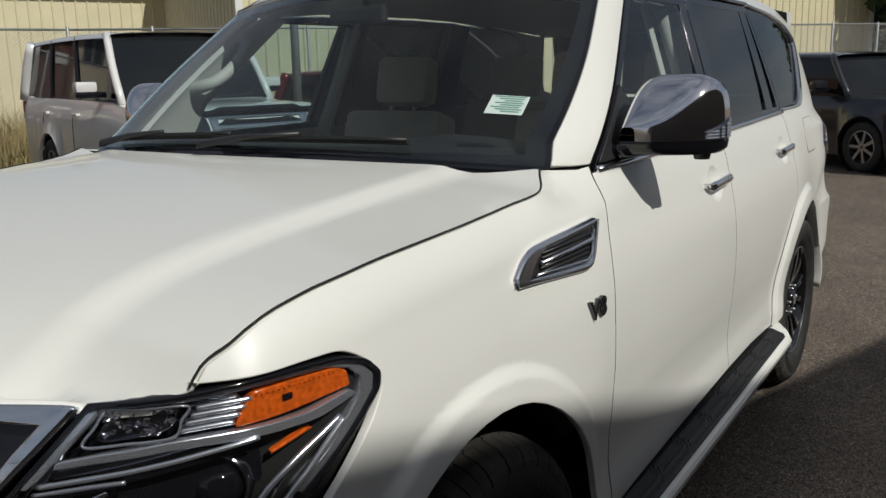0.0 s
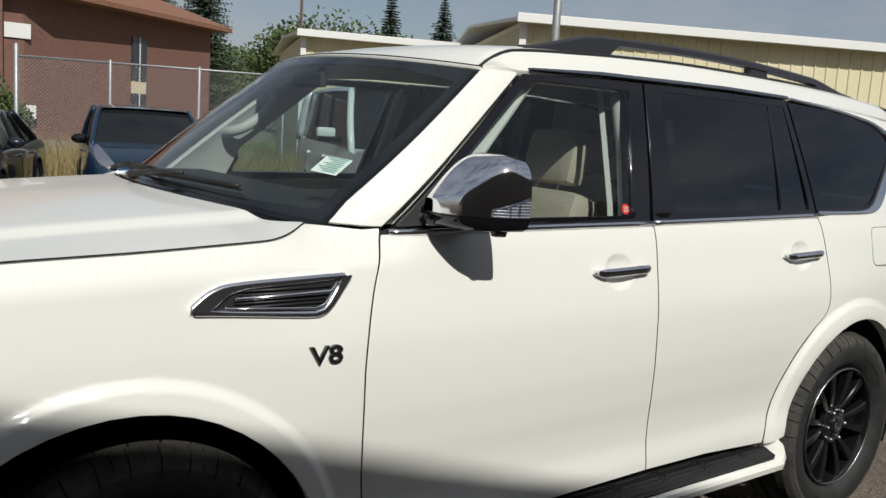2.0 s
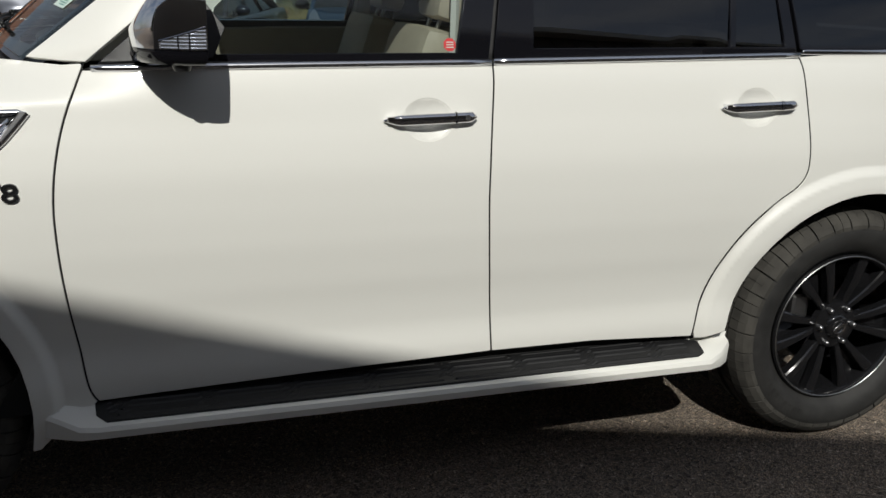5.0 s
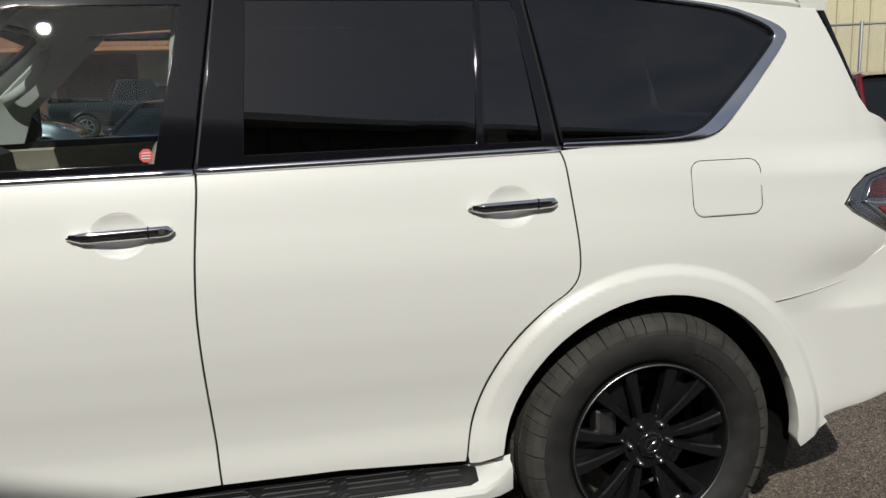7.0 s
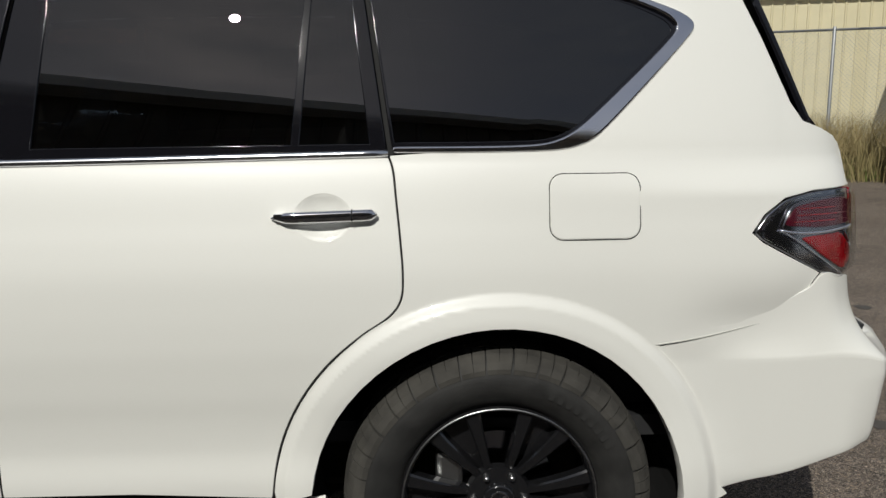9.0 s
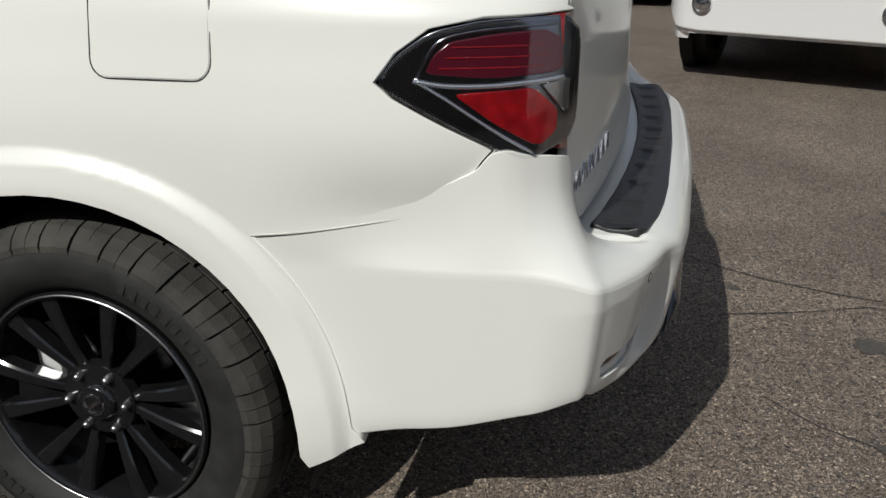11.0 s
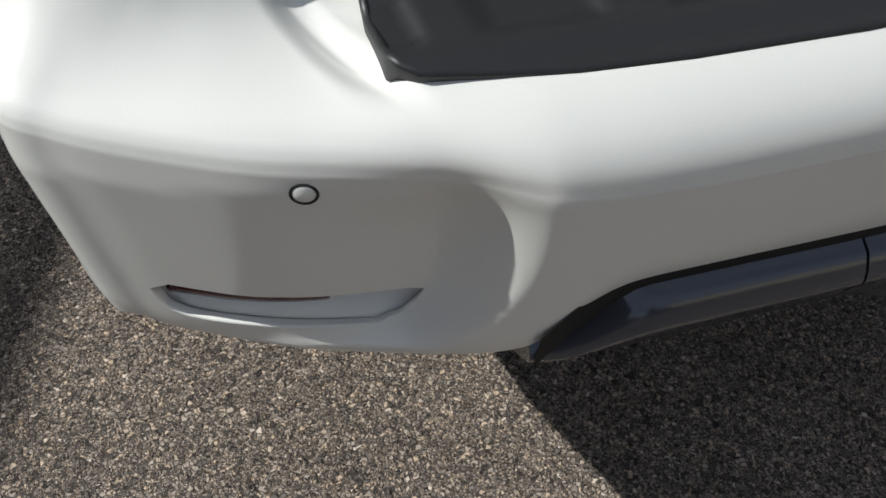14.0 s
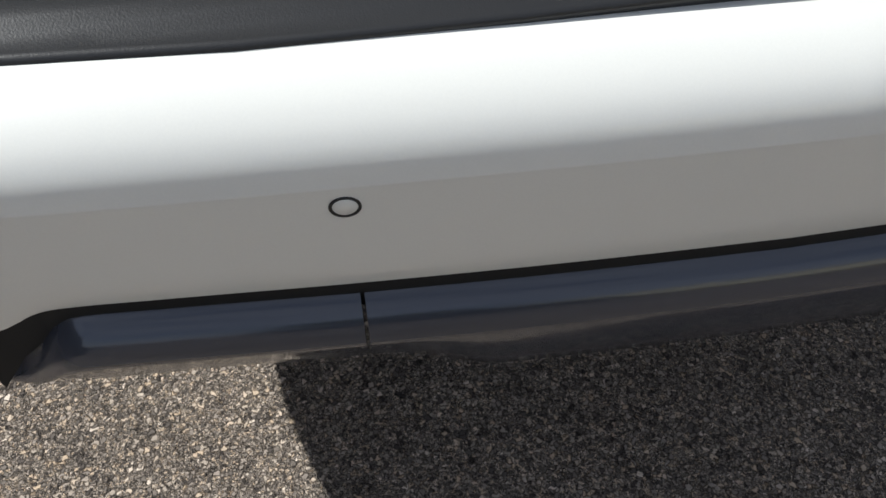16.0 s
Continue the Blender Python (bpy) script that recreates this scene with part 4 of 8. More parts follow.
GATE_SIDE = [(half_width(cr(GATE_X, z) - 0.012, z) - 0.003, z) for z in (1.268, 1.29, 1.32, 1.35, 1.375, 1.40)] + [(0.74, 1.41)]
GATE_EDGE = [(0.690, 0.8385), (0.727, 0.850), (0.755, 0.868), (0.779, 0.892), (0.791, 0.920), (0.797, 0.958), (0.797, 1.262)]
gate_out = [(-0.50, 0.838), (0.50, 0.838)] + GATE_EDGE + GATE_SIDE + [(-y, z) for y, z in GATE_SIDE[::-1]] + [(-y, z) for y, z in GATE_EDGE[::-1]]
tg = sheet("tailgate", gate_out, gate, (1, 0, 0), PAINT, suv, 0.025, gap=0.003, rim=0.02, edge=0.004)
sheet("rear_window", [(-0.75, 1.418), (0.75, 1.418), (0.70, 1.785), (-0.70, 1.785)], gate, (1, 0, 0), GBLACK, tg, 0.06, gap=0.002, rim=0.02, lift=0.006)
sheet("gate_backing", [(-0.80, 0.80), (0.80, 0.80), (0.80, 1.36), (-0.80, 1.36)], lambda y, z: (cr(GATE_X, z) - 0.045, y, z), (1, 0, 0), BLACK, suv, 0.1, rim=0.01)
for s in (-1, 1):
    sheet("tail_lamp_rear", [(s * y, z) for y, z in ((0.800, 1.01), (0.85, 1.025), (0.85, 1.262), (0.800, 1.262))], gate, (1, 0, 0), REDLENS, suv, 0.04, gap=0.002, rim=0.03, label="red tail lamp lens facing the rear")
# badge on the tailgate, as plain slanted chrome bars
for i in range(6):
    bm = bmesh.new()
    y0 = -0.752 + 0.0575 * i
    prism(bm, [(y0, 0.915), (y0 + 0.010, 0.915), (y0 + 0.022, 0.938), (y0 + 0.028, 0.915), (y0 + 0.042, 0.915), (y0 + 0.036, 0.951), (y0 + 0.019, 0.951)], lambda y, z, h: Vector(gate(y, z)) + Vector((h - 0.001, 0, 0)), 0.006)
    bmesh.ops.recalc_face_normals(bm, faces=bm.faces)
    part("badge_bar", bm, CHROME, tg, "chrome badge bar")
bm = bmesh.new()
ring = []
for i in range(17):
    y = -0.745 + 1.49 * i / 16
    e = (abs(y) / 0.745) ** 4
    xr, zr = 3.855 - 0.05 * e, 1.826 - 0.006 * e
    zt = roof_z(3.70, min(abs(y), 0.70)) - 0.004
    ring.append([bm.verts.new(v) for v in ((3.66, y, zt + 0.010), (3.76, y, zr + 0.036), (xr - 0.012, y, zr + 0.012), (xr, y, zr - 0.006), (xr - 0.02, y, zr - 0.026), (3.79, y, 1.772), (3.70, y, 1.775))])
for a, b in zip(ring, ring[1:]):
    for k in range(6):
        bm.faces.new((a[k], a[k + 1], b[k + 1], b[k]))
bm.faces.new(ring[0])
bm.faces.new(ring[-1])
bmesh.ops.recalc_face_normals(bm, faces=bm.faces)
part("roof_spoiler", bm, PAINT, suv, smooth=True, angle=50)

# tail lamps
for s in (-1, 1):
    out = (0.25, s, 0)
    lamp = sheet("tail_lamp", soften(TAIL, 0.15), side(s), out, DCHROME, suv, 0.03, gap=0.002, lift=0.004, rim=0.03, label="wrap-around tail lamp with red and smoked lenses")
    up = [(3.822, 1.168), (3.838, 1.200), (3.862, 1.222), (3.93, 1.234), (4.012, 1.240), (4.040, 1.225), (4.046, 1.172), (4.03, 1.164), (3.93, 1.159)]
    lo = [(3.868, 1.138), (3.93, 1.142), (4.0, 1.147), (4.040, 1.105), (4.040, 1.066), (4.012, 1.040), (3.94, 1.085)]
    ul = sheet("upper_lens", soften(up, 0.14, 1), side(s), out, REDDARK, lamp, 0.02, gap=0.001, lift=0.010, rim=0.008, edge=0.004, label="dark red upper lens")
    for k in range(3):
        bm = bmesh.new()
        tube(bm, [Vector(side(s)(x, 1.180 + 0.017 * k)) + Vector((0.003, s * 0.0105, 0)) for x in (3.848 + 0.010 * k, 3.91, 3.97, 4.02)], 0.0014, 5)
        part("lens_rib", bm, REDLENS, ul, smooth=True)
    sheet("lower_lens", soften(lo, 0.14, 1), side(s), out, REDLENS, lamp, 0.02, gap=0.001, lift=0.010, rim=0.008, edge=0.004, label="bright red lower lens")
    sheet("reverse_lens", [(4.008, 1.148), (4.052, 1.156), (4.054, 1.100), (4.044, 1.098)], side(s), out, SILVER, lamp, 0.02, gap=0.001, lift=0.012, rim=0.006, edge=0.002)
    for pts, r, m in (([(3.806, 1.160), (3.86, 1.1515), (3.93, 1.1505), (4.0, 1.155), (4.045, 1.158)], 0.0042, LAMPSILVER), ([(3.812, 1.158), (3.86, 1.130), (3.93, 1.083), (4.005, 1.033)], 0.0026, LAMPSILVER), ([(3.812, 1.166), (3.832, 1.207), (3.858, 1.229), (3.93, 1.242), (4.03, 1.247)], 0.0024, DCHROME)):
        bm = bmesh.new()
        tube(bm, [Vector(side(s)(*p)) + Vector((0.004, s * 0.012, 0)) for p in spline(pts, 4)], r, 7)
        part("lamp_bar", bm, m, lamp, smooth=True)
    lens = sheet("lamp_cover", inset(ccw(soften(TAIL, 0.15)), 0.006), side(s), out, LENSCLEAR, lamp, 0.04, gap=0, lift=0.018, rim=0.014, edge=0.008)
    lens.visible_shadow = False

# fuel door: a thin joint on the quarter panel
def loop_bar(poly, fn, outv, r, lift):
    bm = bmesh.new()
    pts = [Vector(fn(*p)) + Vector(outv) * lift for p in poly]
    tube(bm, pts + pts[:2], r, 5, caps=False)
    return bm


def rounded(x0, z0, x1, z1, r, n=6):
    out = []
    for cx, cz, d in ((x1 - r, z1 - r, 0), (x0 + r, z1 - r, 90), (x0 + r, z0 + r, 180), (x1 - r, z0 + r, 270)):
        out += [(cx + r * math.cos(radians(d + 90 * k / n)), cz + r * math.sin(radians(d + 90 * k / n))) for k in range(n + 1)]
    return out


fuel = rounded(3.203, 1.145, 3.440, 1.313, 0.035)
fl = sheet("fuel_door", fuel, side(-1), (0, -1, 0), PAINT, suv, 0.03, gap=0.002, lift=0.0018, rim=0.0025, edge=0.0018)
part("fuel_door_joint", loop_bar(inset(ccw(fuel), -0.0004), side(-1), (0, -1, 0), 0.0016, -0.0002), BLACK, fl)

# side vent and engine badge
VENT = [(0.078, 1.168), (0.100, 1.190), (0.135, 1.216), (0.175, 1.232), (0.25, 1.238), (0.40, 1.243), (0.522, 1.246), (0.532, 1.238), (0.50, 1.200), (0.462, 1.158), (0.440, 1.143), (0.412, 1.137), (0.30, 1.146), (0.16, 1.157), (0.090, 1.161)]
VENT_IN = [(0.160, 1.176), (0.195, 1.205), (0.235, 1.216), (0.40, 1.222), (0.485, 1.226), (0.450, 1.180), (0.432, 1.163), (0.408, 1.157), (0.30, 1.163), (0.20, 1.170)]
for s in (-1, 1):
    out = (0, s, 0)
    v = sheet("fender_vent", soften(VENT, 0.2, 1), side(s), out, SATIN, suv, 0.02, gap=0, lift=0.014, rim=0.016, edge=0.010, holes=(VENT_IN,), label="chrome framed black louvred fender vent")
    sheet("vent_grille", inset(ccw(VENT_IN), -0.012), side(s), out, BLACK, v, 0.03, gap=0, lift=0.002, rim=0.002)
    for j in range(6):
        z0 = 1.166 + 0.0095 * j
        bm = bmesh.new()
        x0, x1 = 0.19 + 0.006 * j, 0.425 + 0.010 * j
        tube(bm, [Vector(side(s)(x, z0 + 0.004 * (x - 0.2))) + Vector((0, s * 0.006, 0)) for x in (x0, (x0 + x1) / 2, x1)], 0.0032, 6)
        part("louvre", bm, PLASTIC, v, smooth=True)
    bm = bmesh.new()
    for pts, r in (([(0.20, 1.196), (0.33, 1.199), (0.455, 1.202), (0.478, 1.222)], 0.0055), ([(0.175, 1.176), (0.25, 1.172), (0.41, 1.163), (0.437, 1.172), (0.470, 1.210)], 0.004)):
        tube(bm, [Vector(side(s)(*p)) + Vector((0, s * 0.011, 0)) for p in pts], r, 7)
    part("vent_bar", bm, SATIN, v, smooth=True)


def lettering(name, text, size, m, material, parent, depth=0.003, label=""):
    c = bpy.data.curves.new(name, "FONT")
    c.body, c.size, c.extrude, c.bevel_depth, c.align_x, c.align_y = text, size, depth, depth * 0.3, "CENTER", "CENTER"
    o = new(name + "_curve", c)
    me = bpy.data.meshes.new_from_object(o.evaluated_get(bpy.context.evaluated_depsgraph_get()))
    bpy.data.objects.remove(o)
    bpy.data.curves.remove(c)
    me.name = name
    me.transform(m)
    return obj(name, me, material, parent, label)


p = Vector(side(-1)(0.440, 1.041))
n = surf_frame(side(-1), 0.440, 1.041)[3]
lettering("engine_badge", "V8", 0.066, Matrix.Translation(p + Vector((0, -0.003, 0))) @ pose(0, 0, 0, 90 - 2, 0, 0) @ Matrix.Diagonal((1.28, 1.0, 1.0, 1.0)), BADGE, suv, 0.004, "dark chrome V8 badge")
p = Vector(side(1)(0.440, 1.041))
lettering("engine_badge", "V8", 0.066, Matrix.Translation(p + Vector((0, 0.003, 0))) @ pose(0, 0, 0, 90, 0, 180) @ Matrix.Diagonal((1.28, 1.0, 1.0, 1.0)), BADGE, suv, 0.004)

# door handles with cups
def handle(s, x0, z0, lock):
    fn = side(s)
    def dished(x, z):
        r = math.hypot((x - x0 - 0.130) / 0.072, (z - z0 + 0.001) / 0.058)
        px, py, pz = fn(x, z)
        return (px, py - s * (0.0015 + 0.017 * max(0.0, 1 - r * r)), pz)

    c = sheet("handle_cup", cup_ring((x0, z0), 1.02), dished, (0, s, 0), PAINT, suv, 0.008, gap=0, rim=0.002, edge=0.0005)
    bm = bmesh.new()
    rows = []
    N = 20
    for i in range(N + 1):
        t = i / N
        x = x0 + 0.268 * t
        r = 0.0155 * min(1.0, (t / 0.16) ** 0.55 if t > 0 else 0.05) * (1.0 if t < 0.94 else max(0.25, math.sqrt(max(0, 1 - ((t - 0.94) / 0.062) ** 2))))
        r = max(r, 0.002)
        yy = 0.008 + 0.014 * sstep(t / 0.18) * (1 - 0.5 * sstep((t - 0.88) / 0.12))
        b = Vector(fn(x, z0 + 0.007 * t)) + Vector((0, s * yy, 0.0))
        rows.append([bm.verts.new(b + Vector((0, s * 0.010 * math.cos(a) * (0.4 + 0.6 * r / 0.0155), r * math.sin(a)))) for a in (2 * math.pi * k / 12 for k in range(12))])
    for q, w in zip(rows, rows[1:]):
        for k in range(12):
            bm.faces.new((q[k], q[(k + 1) % 12], w[(k + 1) % 12], w[k]))
    bm.faces.new(rows[0])
    bm.faces.new(rows[-1])
    bmesh.ops.recalc_face_normals(bm, faces=bm.faces)
    h = part("door_handle", bm, CHROME, suv, "chrome pull handle", smooth=True, angle=60)
    bm = bmesh.new()
    xs = x0 + 0.205
    b = Vector(fn(xs, z0 + 0.006)) + Vector((0, s * 0.022, 0))
    lathe(bm, [(0.0165, -0.0012), (0.0165, 0.0012)], 16, "x", b)
    part("handle_joint", bm, BLACK, h)
    if lock:
        bm = bmesh.new()
        b = Vector(fn(x0 + 0.238, z0 + 0.008)) + Vector((0, s * 0.0325, 0))
        lathe(bm, [(0.0, s * 0.001), (0.0065, s * 0.001), (0.0072, 0)], 16, "y", b)
        part("key_lock", bm, STEEL, h)
    for xx in (x0 + 0.02, x0 + 0.245):
        bm = bmesh.new()
        b = Vector(fn(xx, z0 + 0.005))
        box(bm, (b.x - 0.012, min(b.y - s * 0.005, b.y + s * 0.025), b.z - 0.007), (b.x + 0.012, max(b.y - s * 0.005, b.y + s * 0.025), b.z + 0.007), 0.003)
        part("handle_foot", bm, CHROME, h)


for s in (-1, 1):
    handle(s, *HANDLE_F, s < 0)
    handle(s, *HANDLE_R, False)

# door mirrors
def mirror(s):
    m = thing("side_mirror", "", "")
    m.parent = suv
    tagged(m, "chrome capped door mirror with turn signal")
    ZL, X0, XL = 1.402, 0.772, 0.185

    def ext(v):
        """Half width, middle and top at v from the front edge to the mirror face: the outer side sweeps back."""
        g = math.sqrt(max(0.0, 1 - (1 - min(1.0, v / 0.92)) ** 2))
        y_in, y_out = 0.934 - 0.004 * g, 0.975 + 0.193 * g
        top = ZL + 0.036 + 0.132 * max(0.0, math.sin(min(1.0, v / 0.74) * math.pi / 2)) ** 0.9 - 0.008 * max(0.0, v - 0.74) / 0.26
        return (y_out - y_in) / 2, (y_out + y_in) / 2, top

    def dome(u, v, d=0.0):
        hy, yc, top = ext(v)
        a = math.pi * (1 - u)
        ca, sa = math.cos(a), max(0.0, math.sin(a))
        return Vector((X0 + XL * v, s * (yc + (hy + d) * math.copysign(abs(ca) ** 0.5, ca)), ZL + (top + d - ZL) * sa**0.5))

    def skin(name, S, nu, nv, material, label=""):
        verts = [S(i / nu, j / nv) for i in range(nu + 1) for j in range(nv + 1)]
        faces = [(i * (nv + 1) + j, (i + 1) * (nv + 1) + j, (i + 1) * (nv + 1) + j + 1, i * (nv + 1) + j + 1) for i in range(nu) for j in range(nv)]
        k = faces[len(faces) // 2]
        mid = Vector((0.90, s * 1.04, ZL + 0.05))
        if (verts[k[1]] - verts[k[0]]).cross(verts[k[3]] - verts[k[0]]).dot(verts[k[0]] - mid) < 0:
            faces = [f[::-1] for f in faces]
        return obj(name, fast_mesh(name, verts, faces), material, m, label)

    skin("mirror_cap", lambda u, v: dome(u, v**1.6), 48, 30, CHROME, "chrome cap")
    bm = bmesh.new()
    rings = []
    for j, (dz, kk) in enumerate(((0.0, 0.985), (-0.006, 0.995), (-0.024, 0.97), (-0.036, 0.88), (-0.038, 0.5))):
        ring = []
        for q in range(40):
            f = q / 40
            v = abs(2 * f - 1) ** 1.5 if f < 0.5 else abs(2 * f - 1) ** 1.5
            sg = 1 if f < 0.5 else -1
            hy, yc, top = ext(v)
            x = X0 + XL * v
            ring.append(bm.verts.new((0.875 + (x - 0.875) * kk, s * (yc + sg * hy * kk), ZL + dz)))
        rings.append(ring)
    for q, w in zip(rings, rings[1:]):
        for k in range(40):
            bm.faces.new((q[k], q[(k + 1) % 40], w[(k + 1) % 40], w[k]))
    bm.faces.new(rings[-1])
    bmesh.ops.recalc_face_normals(bm, faces=bm.faces)
    part("mirror_base", bm, GBLACK, m, smooth=True, angle=50)

    def flank(v, z, d):
        hy, yc, top = ext(v)
        sa = min(1.0, max(0.0, (z - ZL) / (top - ZL))) ** (1 / 0.5)
        return Vector((X0 + XL * v, s * (yc + hy * math.sqrt(max(0.0, 1 - sa * sa)) ** 0.5 + d), z))

    def lens(u, z, d):
        return flank(0.40 + 0.585 * u, ZL + z, d)

    skin("turn_signal", lambda u, v: lens(u, 0.003 + (0.016 + 0.034 * u) * v, 0.003), 16, 6, LAMPSILVER, "clear ribbed turn signal lens")
    for j in range(6):
        bm = bmesh.new()
        u0 = max(0.04, (0.008 * j - 0.013) / 0.034)
        tube(bm, [lens(u0 + (0.985 - u0) * w, 0.005 + 0.008 * j, 0.0042) for w in (0, 0.25, 0.5, 0.75, 1)], 0.0020, 5)
        part("signal_rib", bm, LAMPSILVER, m)
    for u in (0.40, 0.64):
        bm = bmesh.new()
        tube(bm, [lens(u, 0.003 + (0.016 + 0.034 * u) * w, 0.005) for w in (0, 0.5, 1)], 0.0024, 5)
        part("signal_divider", bm, DCHROME, m)
    bm = bmesh.new()
    tube(bm, [lens(u, 0.020 + 0.034 * u, 0.004) for u in (0, 0.2, 0.4, 0.6, 0.8, 1.0)], 0.0025, 5)
    part("signal_frame", bm, DCHROME, m)
    bm = bmesh.new()
    vs = [bm.verts.new(dome(i / 28, 0.97, -0.006)) for i in range(29)]
    bm.faces.new(vs)
    part("mirror_glass", bm, DARKTRIM, m)
    bm = bmesh.new()
    b0 = Vector(side(s)(0.79, 1.372))
    tube(bm, [b0 + Vector((0.0, -s * 0.02, 0.0)), b0 + Vector((0.0, s * 0.03, 0.006)), Vector((0.84, s * 1.00, 1.384)), Vector((0.89, s * 1.06, 1.386))], [0.024, 0.022, 0.022, 0.018], 10)
    part("mirror_arm", bm, GBLACK, m, smooth=True)
    bm = bmesh.new()
    tube(bm, [(0.895, s * 1.115, 1.372), (0.895, s * 1.115, 1.350)], [0.026, 0.020], 14)
    part("camera_pod", bm, PLASTIC, m, smooth=True, angle=40)
    sheet("mirror_sail", [(0.69, 1.350), (0.975, 1.364), (1.01, 1.44), (0.93, 1.545), (0.82, 1.46)], side(s), (0, s, 0), PLASTIC, m, 0.05, gap=0, lift=0.004, rim=0.012)


mirror(-1)
mirror(1)

# roof rails
for s in (-1, 1):
    r = thing("roof_rail", "", "")
    r.parent = suv
    tagged(r, "satin dark grey roof rail")
    yr = lambda x: s * (0.655 - 0.02 * sstep((x - 2.6) / 1.0))
    rz = lambda x: roof_z(x, yr(x))
    # flat foot at the front running up into the bar
    bm = bmesh.new()
    xs = [1.32 + 0.05 * k for k in range(0, 42)] + [3.42]
    rows = []
    for x in xs:
        bar_top = rz(x) + 0.054 - 0.016 * sstep((x - 2.4) / 1.0)
        kf, kr = sstep((x - 1.32) / 0.36), 1 - sstep((x - 3.05) / 0.36)
        top = rz(x) + 0.006 + (bar_top - rz(x) - 0.006) * kf * kr
        foot = x < 1.74 or x > 3.10 or 2.575 < x < 2.70
        th = 0.028 if not foot else max(0.004, top - rz(x) + 0.012)
        if 2.575 < x < 2.70:
            th = 0.028
        hw = 0.024 - 0.006 * (1 - kf)
        rows.append([bm.verts.new((x, yr(x) + dy * hw, top - dz)) for dy, dz in ((-1, th), (-1, 0.008), (-0.55, 0.0), (0.55, 0.0), (1, 0.008), (1, th))])
    for q, w in zip(rows, rows[1:]):
        for k in range(6):
            bm.faces.new((q[k], w[k], w[(k + 1) % 6], q[(k + 1) % 6]))
    bm.faces.new(rows[0])
    bm.faces.new(rows[-1])
    bmesh.ops.recalc_face_normals(bm, faces=bm.faces)
    part("rail_bar", bm, RAIL, r, smooth=True, angle=35)
    bm = bmesh.new()
    box(bm, (2.575, yr(2.63) - 0.018, rz(2.63) - 0.02), (2.70, yr(2.63) + 0.018, rz(2.63) + 0.045), 0.008)
    part("rail_foot", bm, RAIL, r)
    bm = bmesh.new()
    tube(bm, [Vector((p.x, s * p.y, roof_z(p.x, p.y) + 0.0005)) for p in spline([(1.092, 0.735), (1.14, 0.714), (1.22, 0.702), (1.34, 0.695), (2.0, 0.687), (3.0, 0.67), (3.6, 0.62)], 8)], 0.006, 6)
    part("roof_ditch_strip", bm, PLASTIC, suv, smooth=True)

# running boards
for s in (-1, 1):
    b = thing("running_board", "", "")
    b.parent = suv
    tagged(b, "white running board with a ribbed black tread")
    bm = bmesh.new()
    sec = [(-0.93, 0.37), (-0.93, 0.430), (-0.985, 0.434), (-1.050, 0.414), (-1.072, 0.404), (-1.079, 0.392), (-1.075, 0.370), (-1.052, 0.360)]
    rows = []
    for i in range(41):
        x = 0.465 + (2.605 - 0.465) * i / 40
        e = max(sstep((0.60 - x) / 0.14), sstep((x - 2.50) / 0.11))
        row = []
        for y, z in sec:
            yy = y + (0.04 + 0.03 * e) * e * (1 if y < -1.0 else 0)
            zz = z + 0.014 * e * (2 if z > 0.38 and y < -0.95 else 0) - (0.012 * e if z < 0.38 else 0)
            row.append(bm.verts.new((x, s * -yy * 1.0 if s > 0 else yy, zz)))
        rows.append(row)
    for q, w in zip(rows, rows[1:]):
        for k in range(len(sec) - 1):
            bm.faces.new((q[k], w[k], w[k + 1], q[k + 1]))
    bm.faces.new(rows[0])
    bm.faces.new(rows[-1])
    bmesh.ops.recalc_face_normals(bm, faces=bm.faces)
    part("board_shell", bm, PAINT, b, smooth=True, angle=30)
    tread = [(0.600, 0.945), (2.36, 0.945), (2.455, 0.965), (2.495, 0.99), (2.488, 1.045), (2.46, 1.058), (0.640, 1.062), (0.612, 1.035)]

    def deck(x, y):
        z = 0.4345 - 0.28 * max(0.0, y - 0.985) + 0.004
        jog = x / 0.235
        yy = y + 0.034 * (math.floor(jog) + sstep((jog % 1.0 - 0.74) / 0.26))
        k = (yy % 0.017) / 0.017
        return (x, s * y, z + (0.0036 if 0.30 < k < 0.68 and 0.64 < x < 2.44 and 0.958 < y < 1.048 else 0.0))

    sheet("tread", tread, deck, (0, 0, 1), STEPBLACK, b, (0.009, 0.0030), gap=0, edge=0.003, rim=0.01)
    bm = bmesh.new()
    box(bm, (0.52, min(s * 0.80, s * 0.955), 0.30), (2.56, max(s * 0.80, s * 0.955), 0.46), 0.02)
    part("sill", bm, BLACK, suv)

